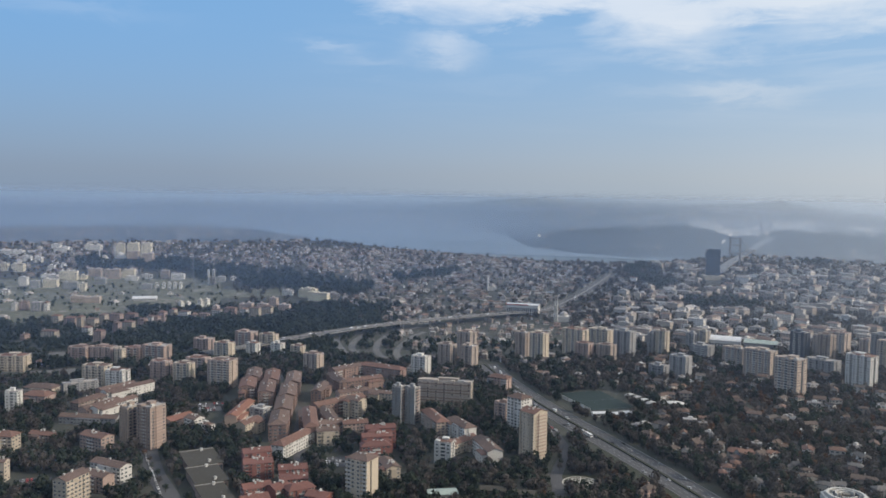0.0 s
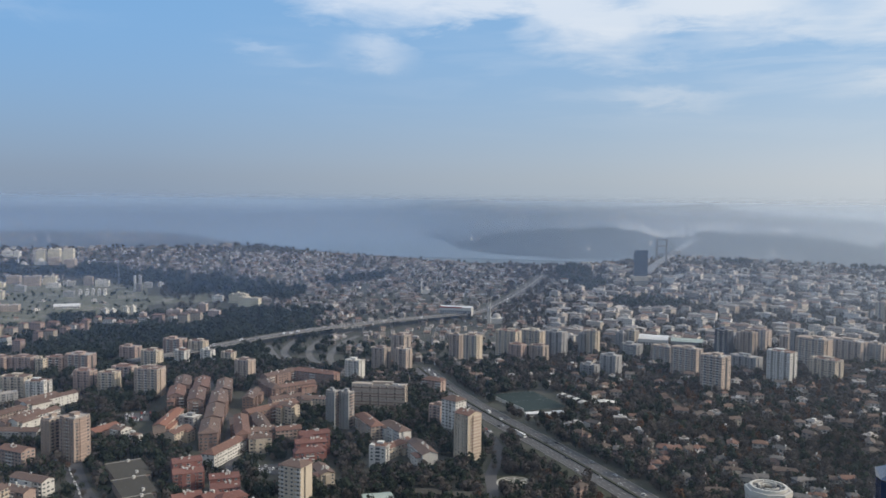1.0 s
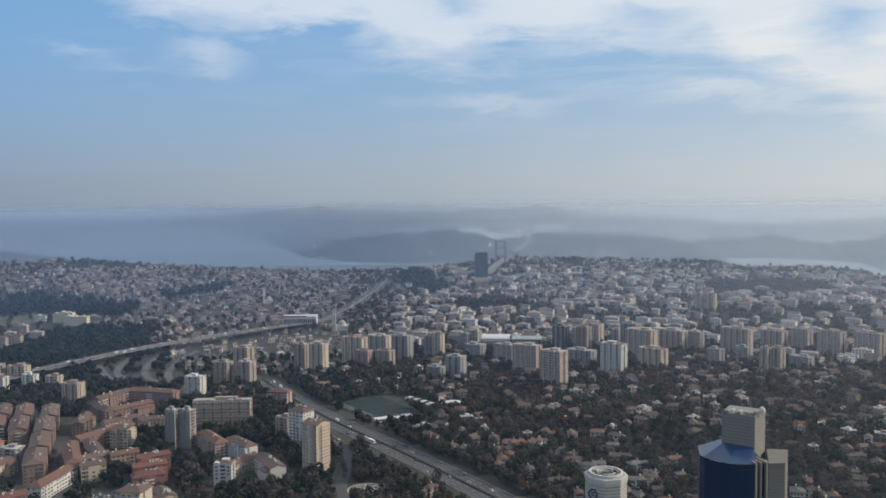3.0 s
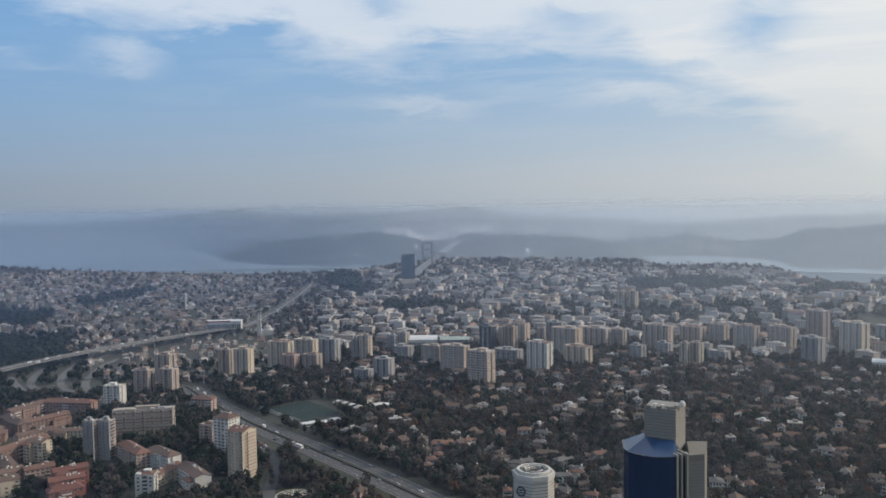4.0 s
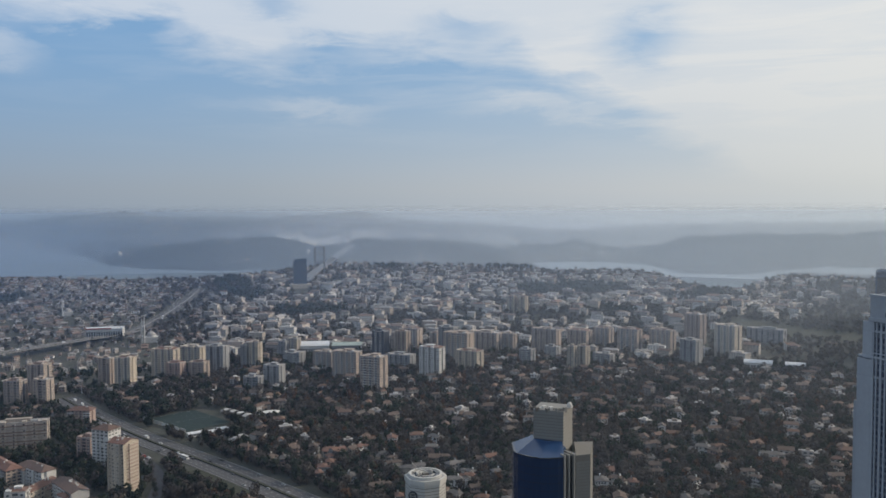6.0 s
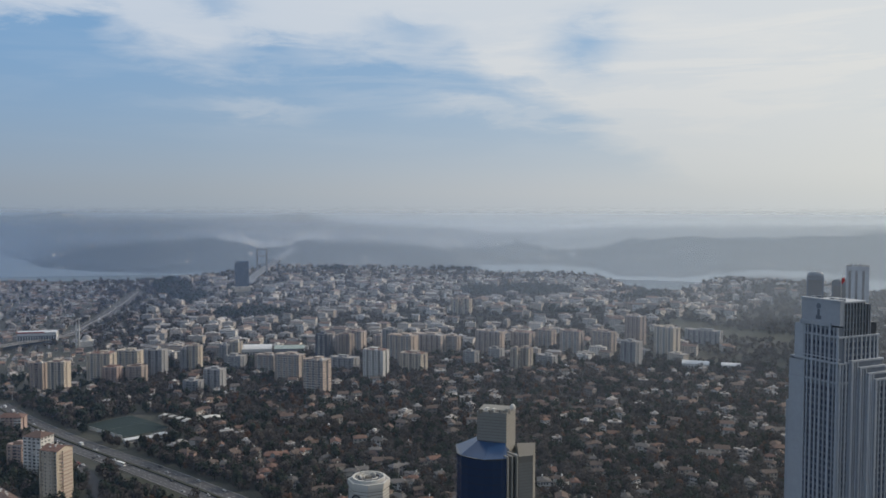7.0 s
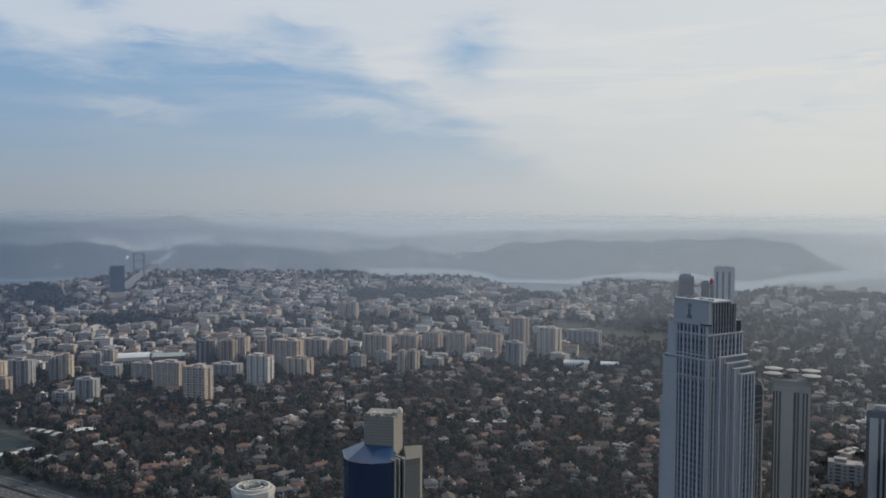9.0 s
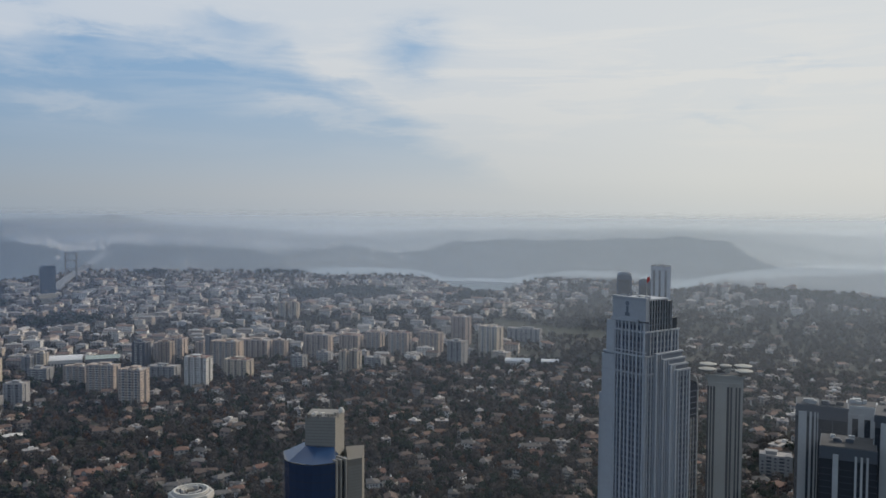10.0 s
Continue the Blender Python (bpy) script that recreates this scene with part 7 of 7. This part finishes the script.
town = scatter(14, -9.5, 14, 1620, 2480, 18.5, 0.62, (8, 15.5), (1, 2), 0.7, None, 1.5, (0.4, 0.6), (0, -8, 14, -22, 90)) + scatter(17, -29, -9, 2150, 3250, 23, 0.5, (8, 16), (1, 2), 0.65, None, 2.0, (0.4, 0.6), (0, -8, 14, -22, 90))
town += scatter(15, 13, 74, 2230, 2600, 22, 0.5, (8, 16), (1, 3), 0.6, None, 2.0, (0.5, 0.85)) + scatter(19, -4.5, 13, 1030, 1625, 16.5, 0.48, (6, 11.5), (1, 2), 0.85, None, 2.0, (0.5, 0.85))
town = [t for t in town if math.hypot(t[0], t[1]) < brink(math.degrees(math.atan2(t[0], t[1])))[0] - 45 and not in_wood(t[0], t[1])]
far_houses("hill_town", "pale houses with brown tiled roofs crowded over a far hillside", town, TOWN_WALL, TOWN_ROOF)
taken += [(x, y, w * 0.5) for x, y, _, w, *_ in town]
far = scatter(16, -28, 74, 2750, 4700, 30, 0.13, (10, 20), (2, 4), 0.5) + scatter(20, 14, 30, 3750, 4450, 24, 0.4, (9, 16), (2, 4), 0.5)
far = [t for t in far if math.hypot(t[0], t[1]) > far_shore(math.degrees(math.atan2(t[0], t[1]))) + 40 and (wooded(t[0], t[1], 300) > (0.05 if t[0] < t[1] * 0.65 else 0.25) or 16 < math.degrees(math.atan2(t[0], t[1])) < 29)]
# near-white walls: the sun on far facades is put into their colour
SUNNY = surface("sun_whitened_render", even((0.78, 0.77, 0.74), (0.82, 0.81, 0.79), (0.70, 0.66, 0.60)))


def on_far_hill(x, y):
    """The quarter painted sunlit that climbs the far hill, a wedge that rises to the east."""
    az, r = math.degrees(math.atan2(x, y)), math.hypot(x, y)
    return 16.6 < az < 24.4 and abs(r - np.interp(az, (16.6, 19.4, 21.3, 24.4), (3560, 3330, 3560, 3680))) < np.interp(az, (16.6, 19.4, 24.4), (90, 210, 130))


bright = [t for t in scatter(41, 16.5, 24.5, 3100, 3830, 19, 0.5, (10, 21), (3, 6), 0.05, None, 2.0, (0.4, 0.7), (44, 50, 56, 47, 60)) if on_far_hill(t[0], t[1])]
bright += [t for t in scatter(42, 4, 60, 2700, 4300, 44, 0.10, (9, 18), (2, 4), 0.1, None, 2.0, (0.4, 0.7), (44, 50, 56, 47, 60)) if math.hypot(t[0], t[1]) > far_shore(math.degrees(math.atan2(t[0], t[1]))) + 30]
bright += [t for t in scatter(50, 43, 66, 2500, 3000, 46, 0.16, (10, 20), (2, 3), 0.1, None, 2.0, (0.4, 0.7), (44, 50, 56, 47, 60)) if math.hypot(t[0], t[1]) > far_shore(math.degrees(math.atan2(t[0], t[1]))) + 15]
bright += scatter(43, 26.3, 27.5, 3560, 3640, 24, 0.9, (20, 32), (4, 6), 0.0, None, 2.0, (0.4, 0.7), (44, 50, 56, 47, 60)) + scatter(46, 29.5, 33.5, 3500, 3900, 40, 0.4, (12, 24), (3, 5), 0.1, None, 2.0, (0.4, 0.7), (44, 50, 56, 47, 60))
bright += [t for t in scatter(47, -8, 14, 4400, 4700, 24, 0.36, (9, 18), (1, 3), 0.4) if math.hypot(t[0], t[1]) > far_shore(math.degrees(math.atan2(t[0], t[1]))) + 15]
far_houses("far_shore_blocks", "blocks on the far shore with sunlight painted into their white walls", bright, SUNNY)
taken += [(t[0], t[1], t[3] * 1.1) for t in bright]
far_houses("far_shore_houses", "pale houses on the far hazy shore", far, VILLA_WALL)

# ---- trees ----
woods("bare_trees", "leafless brown winter trees between the villas", grow(1, 9, 74, 590, 900, 3500, (2.2, 4.7), 0.5), BARE, 21, 84)
woods("far_bare_trees", "leafless brown winter trees between far villas", grow(31, 9, 74, 900, 1310, 4700, (2.2, 4.6), 0.5), BARE, 31, 44)
woods("bare_street_trees", "leafless brown winter trees between blocks of flats", grow(5, -30, 10, 570, 1150, 1700, (2.4, 4.8)), BARE, 25, 64)
woods("green_street_trees", "dark green trees between blocks of flats", grow(45, -30, 10, 570, 1150, 1500, (2.4, 5.0)), GREEN, 35, 64)
woods("evergreen_trees", "dark green evergreen trees", grow(2, -30, 74, 580, 950, 2100, (2.4, 5.2), 0.6), GREEN, 22, 72)
woods("far_evergreen_trees", "dark green evergreen trees farther off", grow(32, -30, 74, 950, 1310, 1900, (2.4, 5.4), 0.6), GREEN, 32, 40)
woods("russet_trees", "rust-coloured trees with dry leaves", grow(3, 12, 62, 620, 1250, 800, (2.2, 4.2)), RUSSET, 23, 60)
woods("town_trees", "dark trees between blocks of flats", grow(6, 9, 74, 1300, 2350, 3100, (2.8, 5.0)), DULL, 26, 22)
woods("town_bare_trees", "brown bare trees between blocks of flats", grow(7, 9, 74, 1100, 2350, 4300, (2.6, 5.0)), BARE, 27, 22)
rows = []
rng = random.Random(91)
for a, c, da, dr in WOODS:
    for i in range(int(da * dr * c / 2600)):
        u, v = rng.uniform(-1, 1), rng.uniform(-1, 1)
        if u * u + v * v < 1:
            x, y = spot(a + u * da, c + v * dr)
            if free(x, y, 3):
                rows.append((x, y, rng.uniform(4.0, 6.5)))
rows += grow(36, -30, -3, 1120, 1580, 2300, (2.6, 5.0)) + grow(38, -21, -3, 1580, 1690, 420, (2.6, 5.0)) + grow(37, -29, -15, 1650, 2110, 130, (2.0, 3.6))
woods("valley_woods", "dark winter woods in the valley", rows, GREEN, 24, 20)
woods("hill_trees", "dark trees among hillside houses", [t for t in grow(8, -30, 74, 1500, 3250, 8000, (2.6, 5.0))
      if math.hypot(t[0], t[1]) < brink(math.degrees(math.atan2(t[0], t[1])))[0] - 35 and not (math.degrees(math.atan2(t[0], t[1])) < -14.5 and 1570 < math.hypot(t[0], t[1]) < 2130)], DULL, 28, 16)


far_woods = [t for t in grow(44, -12, 74, 2400, 4640, 7600, (3.6, 6.4), 1.0, 260) + grow(48, 42, 68, 2420, 3300, 4200, (4.5, 7.5)) + grow(49, 5, 33, 2560, 3150, 2600, (4.5, 7.5)) if math.hypot(t[0], t[1]) > far_shore(math.degrees(math.atan2(t[0], t[1]))) + 40]
woods("far_shore_woods", "dark woods on the far shore", far_woods, GREEN, 29, 9)


# ---- masts on the skyline ----
def mast(x, y, tall, label):
    m = thing("radio_mast", x, y, 0, label, "mast", "radio masts")
    for u, v in ((-1, -1), (1, -1), (0, 1.2)):
        part("leg", Kit().box(u * 1.6 - 0.35, u * 1.6 + 0.35, v * 1.6 - 0.35, v * 1.6 + 0.35, -2, tall), STEEL, m)
    for i in range(int(tall / 6)):
        part("brace", Kit().box(-2.0, 2.0, -2.0, 2.2, i * 6 + 3, i * 6 + 3.5), STEEL, m)


def tower_crane(x, y, tall, reach):
    c = thing("tower_crane", x, y, 8, "pale steel tower crane over a building site", "crane")
    for u, v in ((-1, -1), (1, -1), (-1, 1), (1, 1)):
        part("leg", Kit().box(u * 0.9 - 0.25, u * 0.9 + 0.25, v * 0.9 - 0.25, v * 0.9 + 0.25, -2, tall), STEEL, c)
    for i in range(int(tall / 4)):
        part("brace", Kit().box(-1.15, 1.15, -1.15, 1.15, i * 4 + 2, i * 4 + 2.3), STEEL, c)
    part("jib", Kit().box(-reach, reach * 0.2, -0.6, 0.6, tall, tall + 1.3), STEEL, c)
    part("counterweight", Kit().box(reach * 0.15, reach * 0.2, -1.0, 1.0, tall - 2.5, tall), CONCRETE, c)
    part("mast_top", Kit().box(-0.5, 0.5, -0.5, 0.5, tall + 1.3, tall + 6), STEEL, c)


tower_crane(-588, 1928, 60, 58)
slab = thing("unfinished_tower", -540, 1886, 6, "tall unfinished building with a bare white lift core", "building", z=float(ground(-540, 1886)) - 2)
part("lift_core", Kit().box(-2.2, 2.2, -3, 3, 0, 38), WALLS["white"], slab, "white concrete lift core")
for i in range(6):
    part("floor_slab", Kit().box(2.7, 16.2, -7, 7, 2 + i * 3.6, 2.5 + i * 3.6), CONCRETE, slab)
    for u in (4.1, 9.5, 14.9):
        part("column", Kit().box(u - 0.4, u + 0.4, -6.6, -5.8, 2.5 + i * 3.6, 5.6 + i * 3.6), CONCRETE, slab)
prayer = thing("domed_prayer_hall", -873, 2218, 0, "white prayer hall with a round dome and one thin tower", "prayer hall", z=float(ground(-873, 2218)) - 2)
part("wall", Kit().box(-12, 12, -10, 10, 0, 9), WALLS["white"], prayer)
part("dome", revolve([(0.1, 19), (4, 18.2), (7.5, 15.8), (9.5, 12.5), (10, 9), (9.5, 8.6)], 20), WALLS["white"], prayer, "white dome")
part("slim_tower", revolve([(0.05, 37), (1.1, 32), (1.1, 28), (1.8, 27), (1.2, 26), (1.4, 0)], 10), WALLS["white"], prayer, "thin white tower", m=pose(-17, 0, 0))


mast(*spot(9.15, 4700), 52, "pale radio mast on the far hilltop")
mast(*spot(9.45, 4700), 52, "pale radio mast on the far hilltop")


# ---- single trees close to the streets ----
def single_tree(name, label, mat, seed, flakes):
    t = tagged(new(name), label, "tree", "street trees")
    r = np.random.default_rng(seed)
    bark = surface("bark", even((0.06, 0.048, 0.04), (0.08, 0.065, 0.052)), 0.95, 2.0, "object", 0.2)
    k = revolve([(0.32, -0.6), (0.26, 1.2), (0.2, 2.6), (0.13, 4.2), (0.02, 5.4)], 7)
    part("trunk", k, bark, t)
    for i in range(6):
        a, z = i * 1.05 + 0.3, 2.2 + 0.4 * i
        dx, dy = math.cos(a), math.sin(a)
        l = 2.2 - 0.15 * i
        k = Kit().add([(0.09 * dy, -0.09 * dx, z), (-0.09 * dy, 0.09 * dx, z), (0, 0, z + 0.2), (dx * l, dy * l, z + l * 0.8)], (), [[0, 1, 3], [1, 2, 3], [2, 0, 3]])
        part("limb", k, bark, t)
    v = crown(r, flakes, 2.7, 5.2, 0.34) + (0, 0, 2.2)
    part("crown", mesh_from("crown", v, np.arange(len(v), dtype=np.int32).reshape(-1, 3), [mat]), None, t)
    return t


rng = random.Random(404)
kinds = [single_tree("bare_tree", "leafless brown street tree with fine twigs", BARE, 61, 300), single_tree("evergreen_tree", "dark green evergreen tree", GREEN, 62, 260),
         single_tree("russet_tree", "street tree with dry rust-coloured leaves", RUSSET, 63, 240)]
spots = [(-290 + 9.5 * i, 762 - 17 * i) for i in range(9)] + [(-238 + 8 * i, 700 - 16 * i) for i in range(5)] + [(103 + 1.5 * i, 690 + 13 * i) for i in range(8)]
spots += [(82, 612 + 12 * i) for i in range(7)] + [(134 + i * 0.5, 640 + 9 * i) for i in range(5)] + [(-108 - 4 * i, 690 + 18 * i) for i in range(6)]
used = set()
for i, (x, y) in enumerate(spots):
    kind = rng.choice((0, 0, 1, 1, 2))
    s = rng.uniform(0.8, 1.3)
    m = pose(x + rng.uniform(-1.5, 1.5), y, float(ground(x, y)), 0, 0, rng.uniform(0, 360))
    if kind in used:
        copy_thing(kinds[kind], m)
    else:
        used.add(kind)
        kinds[kind].matrix_basis = m
